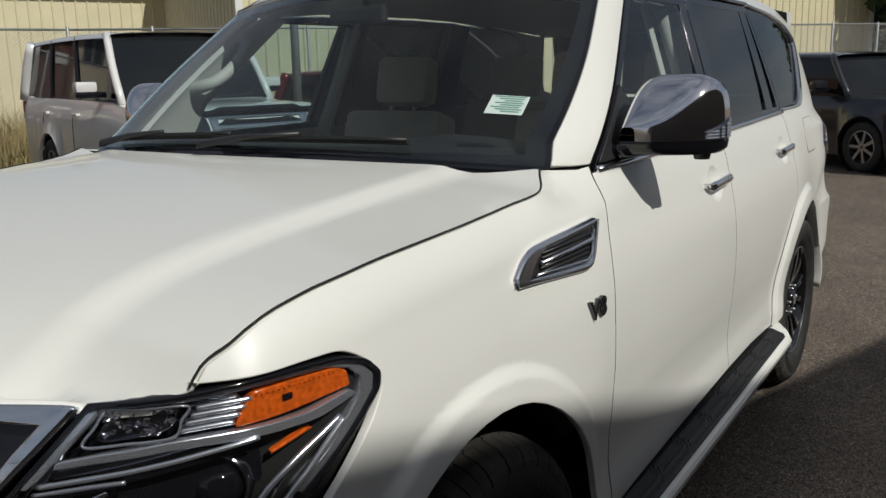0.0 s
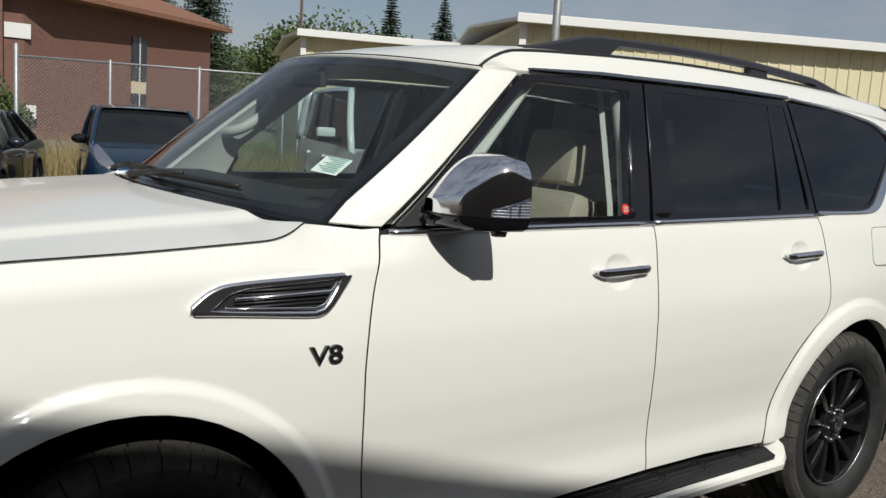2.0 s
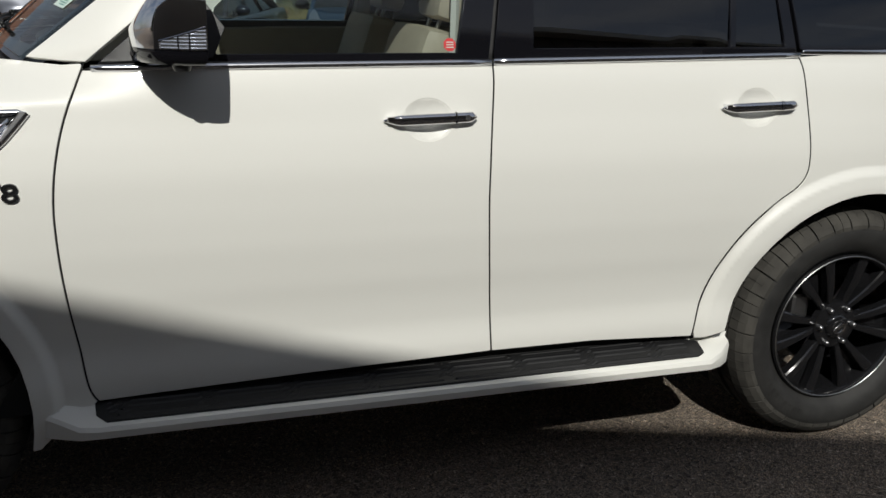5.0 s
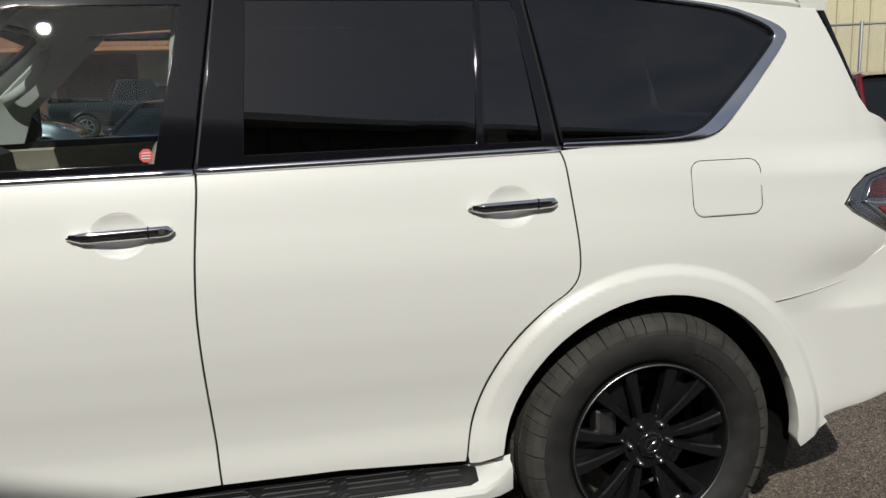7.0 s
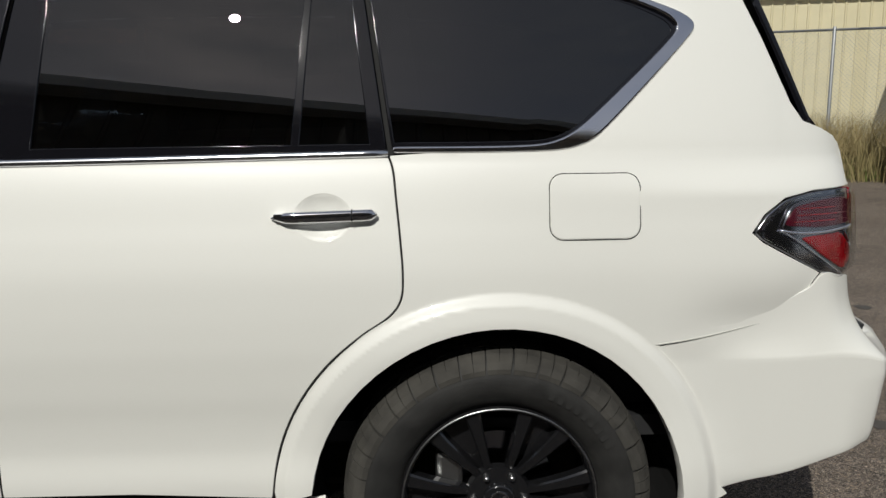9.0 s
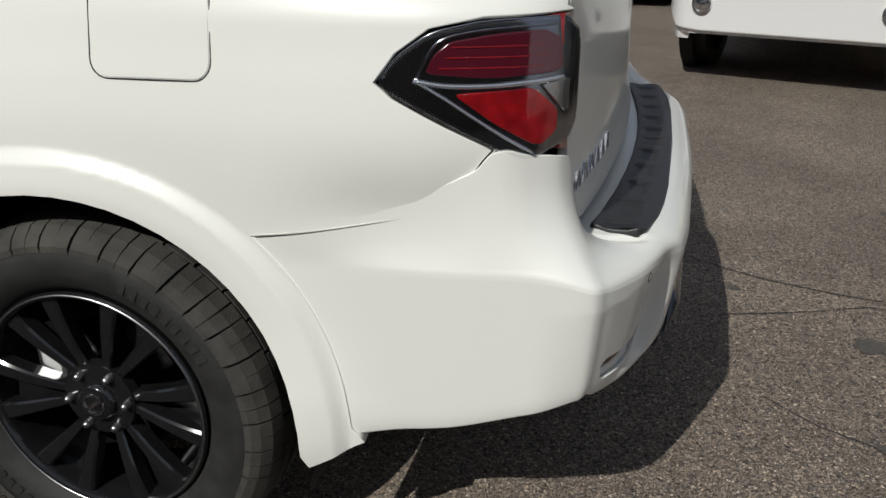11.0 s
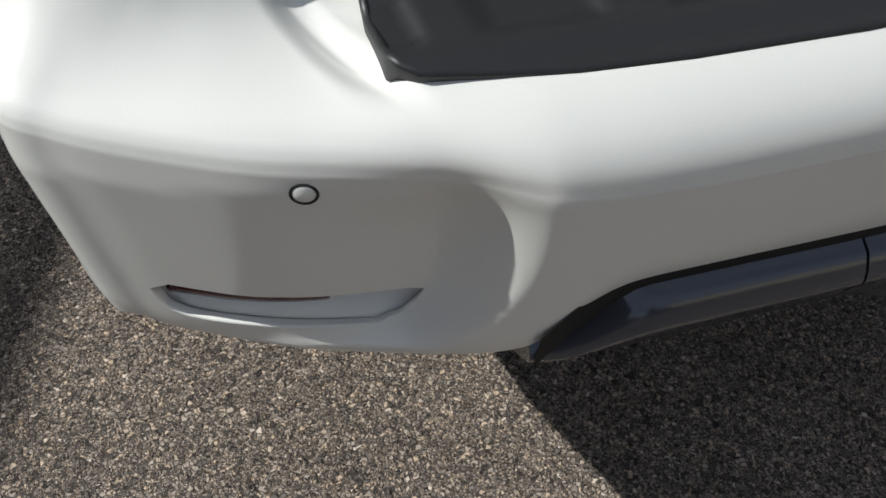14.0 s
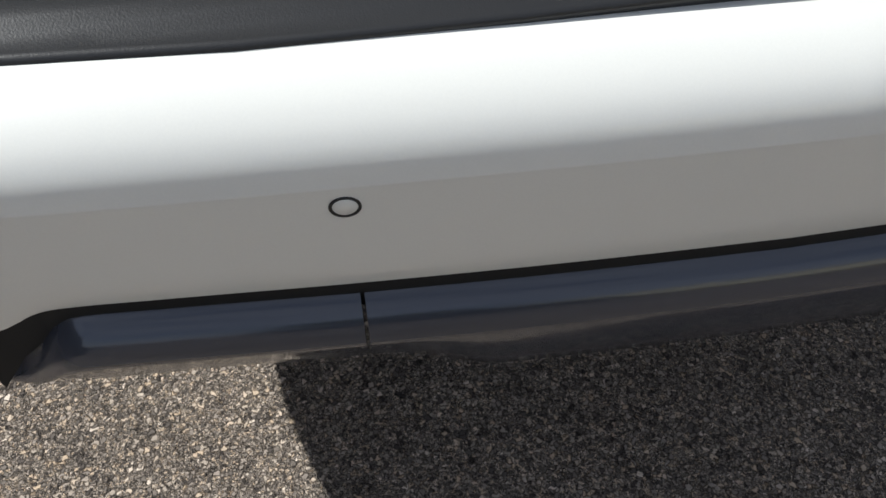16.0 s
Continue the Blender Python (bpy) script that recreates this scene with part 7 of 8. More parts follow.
HC = (7.0, 37.0)
HM = frame_m((-28, 37.0), HC)  # lit front, local x from 0 to 35
EH = 6.2
hbox("front_wall", (0, 0.0, 0), (35, 0.3, EH), BRICK, HM)
SM = frame_m(HC, (17.5, 43.5))  # shaded end wall
SL = math.hypot(10.5, 6.5)
hbox("end_wall", (0, 0.0, 0), (SL, 0.3, EH), BRICK, SM)
hbox("back_wall", (0, 16, 0), (30, 16.3, EH), BRICK, HM)
# bays of stucco with windows on the front
for k in range(6):
    x1 = 33.7 - 5.6 * k
    hbox("stucco_bay", (x1 - 2.3, -0.06, 0), (x1, 0.0, EH - 0.1), STUCCO, HM)
    for z in (0.5, 4.35):
        wdw = hbox("window", (x1 - 1.95, -0.10, z), (x1 - 0.35, -0.02, z + 1.55), WTRIM, HM)
        hbox("pane", (x1 - 1.88, -0.12, z + 0.07), (x1 - 1.18, -0.104, z + 1.48), DGLASS, HM, 0, wdw)
        hbox("pane", (x1 - 1.12, -0.12, z + 0.07), (x1 - 0.42, -0.104, z + 1.48), CURTAIN if k % 2 else DGLASS, HM, 0, wdw)
    hbox("air_conditioner", (x1 + 0.55, -0.08, 4.15), (x1 + 1.55, 0.02, 4.75), WTRIM, HM)
    hbox("air_conditioner", (x1 + 0.55, -0.08, 0.9), (x1 + 1.75, 0.02, 1.45), WTRIM, HM)
    hbox("brick_pier", (x1 + 0.02, -0.5, 0), (x1 + 0.42, 0.0, EH - 0.05), BRICK, HM)
# tiled canopy over the entrance, left of the corner
bm = bmesh.new()
rows = [[bm.verts.new(HM @ Vector((x, y, z))) for y, z in ((0, 4.40), (-3.4, 3.50), (-3.4, 3.35), (0, 3.35))] for x in (10.0, 30.3)]
for k in range(4):
    bm.faces.new((rows[0][k], rows[1][k], rows[1][(k + 1) % 4], rows[0][(k + 1) % 4]))
bm.faces.new(rows[0])
bm.faces.new(rows[1])
bmesh.ops.recalc_face_normals(bm, faces=bm.faces)
can = part("canopy_roof", bm, TILE, hotel)
verts, faces = [], []
for i in range(101):
    x = 10.1 + 0.2 * i
    b0 = len(verts)
    for y, z in ((0, 4.42), (-3.42, 3.515)):
        for dx, dz in ((-0.07, 0), (0, 0.05), (0.07, 0)):
            verts.append(HM @ Vector((x + dx, y, z + dz)))
    faces += [(b0, b0 + 1, b0 + 4, b0 + 3), (b0 + 1, b0 + 2, b0 + 5, b0 + 4)]
tagged(obj("roof_covering", fast_mesh("roof_covering", verts, faces, smooth=False), TILE, can), kind="stuff")
for x in (10.6, 16.5, 22.5, 29.9):
    hbox("canopy_column", (x - 0.25, -3.3, 0), (x + 0.25, -2.8, 3.35), BRICK, HM)
for x, z in ((SL * 0.55, 2.9), (SL * 0.55, 0.2)):
    wd = hbox("end_window", (x - 0.5, -0.08, z if z > 1 else 0.1), (x + 0.5, 0.0, z + 2.1), DGLASS, SM)
    hbox("mullion", (x - 0.03, -0.10, z if z > 1 else 0.1), (x + 0.03, -0.082, z + 2.1), WTRIM, SM, 0, wd)
hbox("end_panel", (SL * 0.55 - 0.5, -0.06, 2.32), (SL * 0.55 + 0.5, 0.0, 2.88), STUCCO, SM)
# hipped roof
bm = bmesh.new()
e = [HM @ Vector((-0.8, -0.9, EH)), HM @ Vector((35.9, -0.9, EH)), Vector((18.6, 43.2, EH)), Vector((9.0, 58, EH)), HM @ Vector((-0.8, 17, EH))]
r0, r1 = HM @ Vector((8, 8, EH + 4.3)), HM @ Vector((32, 9, EH + 4.3))
V = [bm.verts.new(p) for p in e]
R = [bm.verts.new(r0), bm.verts.new(r1)]
F = [bm.verts.new(p - Vector((0, 0, 0.22))) for p in e]
bm.faces.new((V[0], V[1], R[1], R[0]))
bm.faces.new((V[1], V[2], R[1]))
bm.faces.new((V[2], V[3], R[1]))
bm.faces.new((V[3], V[4], R[0], R[1]))
bm.faces.new((V[4], V[0], R[0]))
for k in range(5):
    bm.faces.new((V[k], F[k], F[(k + 1) % 5], V[(k + 1) % 5]))
bm.faces.new(F)
bmesh.ops.recalc_face_normals(bm, faces=bm.faces)
hroof = part("roof", bm, SHINGLE, hotel)
bm = bmesh.new()
dm = HM @ Matrix.Translation((25.5, 2.0, EH + 1.0))
vs = [[bm.verts.new(dm @ Vector(p)) for p in ((-1.6, y, 0), (1.6, y, 0), (0, y, 1.7))] for y in (0, 4)]
bm.faces.new(vs[0])
for a, b in ((0, 1), (1, 2), (2, 0)):
    bm.faces.new((vs[0][a], vs[0][b], vs[1][b], vs[1][a]))
bmesh.ops.recalc_face_normals(bm, faces=bm.faces)
part("dormer", bm, SHINGLE, hroof)

# ---- trees and bushes ----
BARK = mat("bark", (0.10, 0.07, 0.05), 0.95, var=0.2, scale=20)
NEEDLE = mat("spruce_needles", (0.030, 0.050, 0.026), 0.8, color2=(0.05, 0.075, 0.04), scale=1.5)
LEAF = mat("tree_leaves", (0.055, 0.085, 0.024), 0.75, color2=(0.09, 0.125, 0.035), scale=1.2)


def spruce(x, y, h, seed, group="spruces"):
    t = thing("spruce_tree", "tall dark green spruce tree", "tree", (x, y, 0), group)
    rnd = random.Random(seed)
    bm = bmesh.new()
    tube(bm, [(0, 0, 0), (0.05, 0, h * 0.5), (0, 0.03, h)], [0.18 + 0.01 * h, 0.12, 0.015], 8)
    part("trunk", bm, BARK, t, smooth=True)
    verts, faces = [], []
    lv = int(h * 5.5)
    for i in range(lv):
        f = i / lv
        z = h * (0.08 + 0.91 * f)
        R = (1 - f) ** 0.85 * h * 0.235 * rnd.uniform(0.7, 1.1) + 0.10
        nb = 13
        for k in range(nb):
            a = 2 * math.pi * k / nb + rnd.uniform(-0.3, 0.3)
            L = R * rnd.uniform(0.7, 1.15)
            for j in range(7):
                q = (j + 0.6) / 7
                cx, cy, cz = math.cos(a) * L * q, math.sin(a) * L * q, z - 0.28 * L * q + 0.12 * L * q * q
                w = (0.20 + 0.10 * (1 - q)) * (0.35 + 0.65 * (1 - f)) * rnd.uniform(0.7, 1.3)
                b = len(verts)
                ax, ay = -math.sin(a) * w, math.cos(a) * w
                d = 0.16 * (0.4 + 0.6 * (1 - f))
                verts += [(cx - ax, cy - ay, cz - rnd.uniform(0, d)), (cx + math.cos(a) * w, cy + math.sin(a) * w, cz + rnd.uniform(-0.5, 0.3) * d), (cx + ax, cy + ay, cz - rnd.uniform(0, d)), (cx - math.cos(a) * w * 0.5, cy - math.sin(a) * w * 0.5, cz + rnd.uniform(0, 1) * d)]
                faces += [(b, b + 1, b + 3), (b + 1, b + 2, b + 3)]
    obj("crown", fast_mesh("crown", verts, faces, smooth=False), NEEDLE, t)
    return t


def leafy(x, y, h, w, seed, n=2600, trunk=True, name="broadleaf_tree", label="green broadleaf tree beyond the fence", cat="tree", group="broadleaf trees", leaf=0.22):
    t = thing(name, label, cat, (x, y, 0), group)
    rnd = random.Random(seed)
    bm = bmesh.new()
    tube(bm, [(0, 0, 0), (0.08 * w, 0, h * 0.35), (0, 0.05 * w, h * 0.65)], [0.035 * h + 0.02, 0.028 * h, 0.012 * h], 7)
    for k in range(6):
        a = 2 * math.pi * k / 6 + rnd.uniform(-0.4, 0.4)
        p = (math.cos(a) * w * 0.33, math.sin(a) * w * 0.33, h * rnd.uniform(0.5, 0.8))
        tube(bm, [(0, 0, h * 0.22), (p[0] * 0.5, p[1] * 0.5, h * 0.4), p], [0.016 * h, 0.010 * h, 0.004 * h], 5)
    part("trunk", bm, BARK, t, smooth=True)
    blobs = [(rnd.uniform(-1, 1) * w * 0.34, rnd.uniform(-1, 1) * w * 0.34, h * rnd.uniform(0.35 if trunk else 0.2, 0.86), w * rnd.uniform(0.16, 0.30)) for _ in range(18)]
    verts, faces = [], []
    for _ in range(n):
        bx, by, bz, br = rnd.choice(blobs)
        v = Vector((rnd.gauss(0, 1), rnd.gauss(0, 1), rnd.gauss(0, 0.8)))
        v = v.normalized() * br * rnd.uniform(0.6, 1.1)
        c = Vector((bx, by, bz)) + v
        if c.z < 0.05:
            continue
        u = Vector((rnd.gauss(0, 1), rnd.gauss(0, 1), rnd.gauss(0, 1))).normalized() * leaf * rnd.uniform(0.5, 1.2)
        q = u.cross(Vector((rnd.gauss(0, 1), rnd.gauss(0, 1), rnd.gauss(0, 1)))).normalized() * leaf * 0.6
        b = len(verts)
        verts += [c - u, c + q, c + u, c - q]
        faces.append((b, b + 1, b + 2, b + 3))
    obj("crown", fast_mesh("crown", verts, faces, smooth=False), LEAF, t)


def polar(az, d, eye=(-0.3, -3.0)):
    return eye[0] + d * math.sin(radians(az)), eye[1] + d * math.cos(radians(az))


for k, (az, d, h) in enumerate(((32.2, 58, 10.2), (35.6, 60, 10.4), (20.6, 62, 14.5), (18.0, 70, 14), (26.5, 66, 7.6), (75, 70, 12), (83, 50, 12))):
    spruce(*polar(az, d), h, 20 + k)
for k, (az, d, h, w) in enumerate(((27.5, 92, 10.5, 13), (30.0, 94, 11, 13), (24.5, 110, 9.5, 14), (22.8, 115, 9.0, 14), (29, 85, 8.5, 9), (33.5, 100, 9, 12), (85, 38, 8, 7), (86.5, 32, 7, 6))):
    leafy(*polar(az, d), h, w, 40 + k, 9000, leaf=0.26)
for k, (x, y, h, w) in enumerate(((2.0, 33.0, 2.9, 3.6), (4.0, 33.6, 2.5, 3.2), (5.6, 34.4, 1.8, 2.2))):
    leafy(x, y, h, w, 60 + k, 3600, False, "bush", "leafy green bush by the brick wall", "bush", "bushes", 0.12)
# trees behind the walk, seen in the glass
for k, (x, y, h) in enumerate(((-22, -5, 11), (-25, -9, 9), (-27, -2, 10))):
    spruce(x, y, h, 80 + k, "spruces by the building")

# ---- lamp post with the assembly-point sign ----
lp = thing("lamp_post", "grey steel lamp post with a small white sign", "lamp post", (9.85, 8.3, 0))
bm = bmesh.new()
tube(bm, [(0, 0, 0), (0, 0, 3.0), (0, 0, 7.5)], [0.075, 0.07, 0.06], 14)
part("pole", bm, GALV, lp, smooth=True)
bm = bmesh.new()
box(bm, (-0.16, -0.16, 0), (0.16, 0.16, 0.55), 0.02)
part("base", bm, CONC, lp)
bm = bmesh.new()
box(bm, (-0.5, -0.16, 7.4), (0.5, 0.16, 7.55), 0.03)
part("lantern", bm, GALV, lp)
SIGNM = Matrix.Translation((0, 0, 2.80)) @ pose(0, 0, 0, 0, 0, -32)
bm = bmesh.new()
box(bm, (-0.22, -0.095, -0.19), (0.22, -0.085, 0.19), 0.003, SIGNM)
sg = part("sign_board", bm, WHITE, lp, "white sign with red letters")
for txt, z in (("MUSTER", 0.10), ("POINT", 0.0), ("B", -0.10)):
    lettering("sign_text", txt, 0.105, SIGNM @ pose(0, -0.0965, z, 90, 0, 0), REDSTICK, sg, 0.0008)
pl = thing("utility_pole", "thin dark utility pole", "pole", polar(24.3, 60, (2.2, -3.2)) + (0,))
bm = bmesh.new()
tube(bm, [(0, 0, 0), (0, 0, 11)], [0.13, 0.09], 10)
part("shaft", bm, BARK, pl, smooth=True)

# ---- parked cars ----
CARGLASS = mat("car_glass_dark", (0.012, 0.014, 0.016), 0.04, 0.0, 0.0, spec=0.42)


def body_paint(name, c, metal=0.3):
    return mat(name, c, 0.3, metal, 1.0, var=0.04, scale=300)


def car(label, at, yaw, L, W, H, hood, paint, kind="sedan", wheel_r=0.33, wb=None, wx=None, cat="car", clear=0.22, rim_mat=None):
    """A parked car: its nose at local x = 0, its tail at L; at: the nose's middle on the ground, yaw: the way that its tail points.
    Gives the car and the function of its front skin."""
    c = thing("parked_" + ("pickup" if kind == "pickup" else "car"), label, cat, (at[0], at[1], 0), "parked cars")
    c.rotation_euler = (0, 0, radians(yaw))
    hw = W / 2
    belt = {"sedan": 0.64, "hatch": 0.63, "suv": 0.63, "van": 0.58, "pickup": 0.62}[kind] * H
    nose_k = {"sedan": (0.11, 0.62), "hatch": (0.13, 0.58), "suv": (0.10, 0.76), "van": (0.10, 0.66), "pickup": (0.05, 0.88)}[kind]
    if kind == "sedan":
        top_t = [(0.0, hood * 0.60), (0.008, hood * 0.70), (0.03, hood * 0.80), (0.08, hood * 0.89), (0.16, hood * 0.96), (0.25, hood), (0.31, belt), (0.60, belt * 1.03), (0.80, belt * 1.07), (0.93, belt * 1.06), (0.985, belt * 0.98), (1.0, belt * 0.70)]
        gh = (0.24, 0.41, 0.66, 0.88)
    elif kind == "hatch":
        top_t = [(0.0, hood * 0.58), (0.012, hood * 0.70), (0.05, hood * 0.82), (0.11, hood * 0.92), (0.18, hood * 0.985), (0.24, hood * 1.02), (0.30, belt), (0.7, belt * 1.04), (0.92, belt * 1.05), (0.98, belt), (1.0, belt * 0.7)]
        gh = (0.20, 0.40, 0.84, 0.97)
    elif kind == "van":
        top_t = [(0.0, hood * 0.55), (0.015, hood * 0.70), (0.05, hood * 0.84), (0.11, hood * 0.94), (0.19, hood), (0.26, belt), (0.9, belt * 1.03), (0.97, belt), (1.0, belt * 0.7)]
        gh = (0.165, 0.35, 0.93, 0.985)
    elif kind == "pickup":
        top_t = [(0.0, hood * 0.75), (0.012, hood * 0.93), (0.05, hood * 0.985), (0.25, hood), (0.30, belt), (0.62, belt * 1.01), (0.985, belt * 1.0), (1.0, belt * 0.98)]
        gh = (0.27, 0.36, 0.56, 0.62)
    else:
        top_t = [(0.0, hood * 0.74), (0.010, hood * 0.87), (0.03, hood * 0.95), (0.09, hood * 0.985), (0.24, hood), (0.30, belt), (0.9, belt * 1.02), (0.97, belt), (1.0, belt * 0.72)]
        gh = (0.265, 0.375, 0.93, 0.985)

    def half(f):
        k, b = nose_k
        w = 1.0
        if f < k:
            w = b + (1 - b) * math.sqrt(max(0.0, 1 - (1 - f / k) ** 2))
        if f > 0.93 and kind != "pickup":
            w = 0.86 + 0.14 * math.sqrt(max(0.0, 1 - ((f - 0.93) / 0.07) ** 2))
        return w * hw

    def skin(y, z):
        """The front skin by y and z."""
        fz = next((a0 + (a1 - a0) * (z - b0) / (b1 - b0) for (a0, b0), (a1, b1) in zip(top_t, top_t[1:]) if b0 <= z < b1), 0.0) if z > top_t[0][1] else 0.0
        k, b = nose_k
        q = (abs(y) / hw - b) / (1 - b)
        fy = k * (1 - math.sqrt(max(0.0, 1 - min(1.0, q) ** 2))) if q > 0 else 0.0
        return (L * max(fz, fy) + 0.4 * L * min(fz, fy) * 0.6, y, z)

    wb = wb or L * 0.58
    wx = wx or (L - wb) * 0.47
    rows, bm = [], bmesh.new()
    fr = sorted({i / 60 for i in range(61)} | {a for a, _ in top_t} | {0.004, 0.008, 0.02, 0.04} | {(ax + d * wheel_r * 1.17) / L for ax in (wx, wx + wb) for d in (-1, -0.98, -0.9, -0.7, -0.4, 0, 0.4, 0.7, 0.9, 0.98, 1)})
    for f in fr:
        zt, w, x = cr(top_t, f), half(f), f * L
        arch, ra = 0.0, wheel_r * 1.17
        for ax in (wx, wx + wb):
            if abs(x - ax) < ra:
                arch = max(arch, math.sqrt(ra * ra - (x - ax) ** 2) + wheel_r)
        zl = max(clear + (0.05 if f < 0.01 or f > 0.99 else 0), min(arch, zt - 0.12))
        bulge = 0.025 if arch else 0.0
        prof = [(w * 0.90, zl), (w * 0.985 + bulge, zl), (w + bulge, max(zl + 0.02, 0.36 * zt)), (w + bulge * 0.6, max(zl + 0.04, 0.58 * zt)), (w * 0.995, max(zl + 0.06, zt * 0.78)), (w * 0.975, max(zl + 0.08, zt * 0.90)), (w * 0.93, zt - 0.022), (w * 0.80, zt - 0.002), (w * 0.62, zt + 0.012), (w * 0.3, zt + 0.020), (0, zt + 0.022)]
        rows.append([bm.verts.new((x, a, b)) for a, b in prof + [(-a, b) for a, b in prof[::-1][1:]]])
    for q, v in zip(rows, rows[1:]):
        for k in range(len(q) - 1):
            bm.faces.new((q[k], q[k + 1], v[k + 1], v[k]))
    bm.faces.new(rows[0])
    bm.faces.new(rows[-1])
    bmesh.ops.recalc_face_normals(bm, faces=bm.faces)
    part("body", bm, paint, c, smooth=True, angle=42)
    # glasshouse with bowed panes
    tw = {"sedan": 0.68, "hatch": 0.72, "suv": 0.80, "van": 0.76, "pickup": 0.78}[kind] * hw
    bw, zb0, zr = 0.93 * hw, belt - 0.02, H - 0.055
    A0, A1, B1, B0 = (g * L for g in gh)
    P = {s: (Vector((A0 + 0.06, s * bw * 0.95, zb0)), Vector((A1, s * tw, zr)), Vector((B1, s * tw, zr - 0.01)), Vector((B0, s * bw * 0.96, zb0 + 0.02))) for s in (-1, 1)}

    def pane(a, b, d, e, bow, nm="window_pane"):
        bm = bmesh.new()
        g = [[bm.verts.new(a.lerp(b, i / 8).lerp(e.lerp(d, i / 8), j / 4) + Vector(bow) * (1 - (i / 4 - 1) ** 2) * (0.7 + 0.3 * math.sin(math.pi * j / 4))) for j in range(5)] for i in range(9)]
        for q, v in zip(g, g[1:]):
            for k in range(4):
                bm.faces.new((q[k], q[k + 1], v[k + 1], v[k]))
        bmesh.ops.recalc_face_normals(bm, faces=bm.faces)
        part(nm, bm, CARGLASS, c, smooth=True)

    for s in (-1, 1):
        pane(P[s][0], P[s][3], P[s][2], P[s][1], (0, s * 0.02, 0))
    pane(P[-1][0], P[1][0], P[1][1], P[-1][1], (-0.13, 0, 0.02), "windscreen")
    pane(P[-1][3], P[1][3], P[1][2], P[-1][2], (0.06, 0, 0.02), "rear_window")
    bm = bmesh.new()
    rr = []
    for i in range(13):
        f = i / 12
        x = A1 - 0.10 + (B1 + 0.20 - A1) * f
        cz = 0.055 * (1 - abs(2 * f - 1) ** 2.6)
        tk = tw * (0.97 + 0.03 * (1 - (2 * f - 1) ** 4))
        rr.append([bm.verts.new((x - 0.09 * (1 - y * y) * (1 if f < 0.2 else 0), y * tk, zr + dz + cz * (1 - 0.55 * y * y))) for y, dz in ((-1.05, -0.05), (-1.03, -0.015), (-0.93, 0.005), (-0.6, 0.012), (0, 0.016), (0.6, 0.012), (0.93, 0.005), (1.03, -0.015), (1.05, -0.05))])
    for q, v in zip(rr, rr[1:]):
        for k in range(8):
            bm.faces.new((q[k], q[k + 1], v[k + 1], v[k]))
    bmesh.ops.recalc_face_normals(bm, faces=bm.faces)
    part("roof", bm, paint, c, smooth=True, angle=50)
    mids = [0.36, 0.68] if kind in ("sedan", "suv", "van") else ([0.45] if kind == "hatch" else [0.52])
    for s in (-1, 1):
        Q = P[s]
        bars = [(Q[0], Q[1], paint, 0.045 if kind == "suv" else 0.040), (Q[3], Q[2], paint, 0.085 if kind == "suv" else 0.055)] + [(Q[0].lerp(Q[3], f * 0.9 + 0.05), Q[1].lerp(Q[2], f), GBLACK, 0.030) for f in mids]
        for a, b, m, r in bars:
            bm = bmesh.new()
            tube(bm, [a.lerp(b, k / 6) + Vector((0, s * (0.006 + 0.016 * math.sin(math.pi * k / 6)), -0.02 if k == 0 else 0)) for k in range(7)], r, 8)
            part("pillar", bm, m, c, smooth=True)
        bm = bmesh.new()
        mx = A0 + 0.09 * L
        if kind == "suv":
            box(bm, (mx - 0.07, min(s * (hw + 0.02), s * (hw + 0.25)), belt + 0.10), (mx + 0.07, max(s * (hw + 0.02), s * (hw + 0.25)), belt + 0.215), 0.03)
            dm = part("door_mirror", bm, paint, c, smooth=True, angle=50)
            bm = bmesh.new()
            box(bm, (mx - 0.06, min(s * hw * 0.92, s * (hw + 0.24)), belt + 0.035), (mx + 0.065, max(s * hw * 0.92, s * (hw + 0.24)), belt + 0.102), 0.025)
            part("mirror_foot", bm, GBLACK, dm, smooth=True, angle=50)
        else:
            bmesh.ops.create_uvsphere(bm, u_segments=18, v_segments=10, radius=1, matrix=Matrix.Translation((mx, s * (hw + 0.06), belt + 0.085)) @ Matrix.Diagonal((0.075, 0.115, 0.075, 1)))
            tube(bm, [(mx, s * hw * 0.90, belt - 0.01), (mx, s * (hw + 0.02), belt + 0.05)], 0.025, 6)
            part("door_mirror", bm, GBLACK if kind in ("hatch", "pickup") else paint, c, smooth=True)
        for f in mids[:2]:
            bm = bmesh.new()
            hx = A0 + (B0 - A0) * (f - 0.03)
            box(bm, (hx, min(s * hw * 0.97, s * (hw + 0.025)), belt * 0.86), (hx + 0.2, max(s * hw * 0.97, s * (hw + 0.025)), belt * 0.86 + 0.035), 0.010)
            part("door_handle", bm, paint if kind != "van" else GBLACK, c)
            bm = bmesh.new()
            tube(bm, [(hx + 0.27, s * (hw + 0.0015), 0.40 * belt), (hx + 0.27, s * (hw + 0.0015), 0.60 * belt), (hx + 0.26, s * hw * 0.997, 0.80 * belt), (hx + 0.25, s * hw * 0.965, 0.93 * belt)], 0.004, 5)
            part("door_joint", bm, BLACK, c)
        for ax in (wx, wx + wb):
            w = thing("wheel", "", "")
            w.parent = c
            bm = bmesh.new()
            yo, yi = s * (hw + 0.005), s * (hw - 0.22)
            lathe(bm, [(wheel_r * 0.64, yo - s * 0.02), (wheel_r * 0.78, yo), (wheel_r * 0.93, yo - s * 0.008), (wheel_r * 0.985, yo - s * 0.03), (wheel_r, yo - s * 0.06), (wheel_r, yi), (wheel_r * 0.7, yi)], 36, "y", (ax, 0, wheel_r))
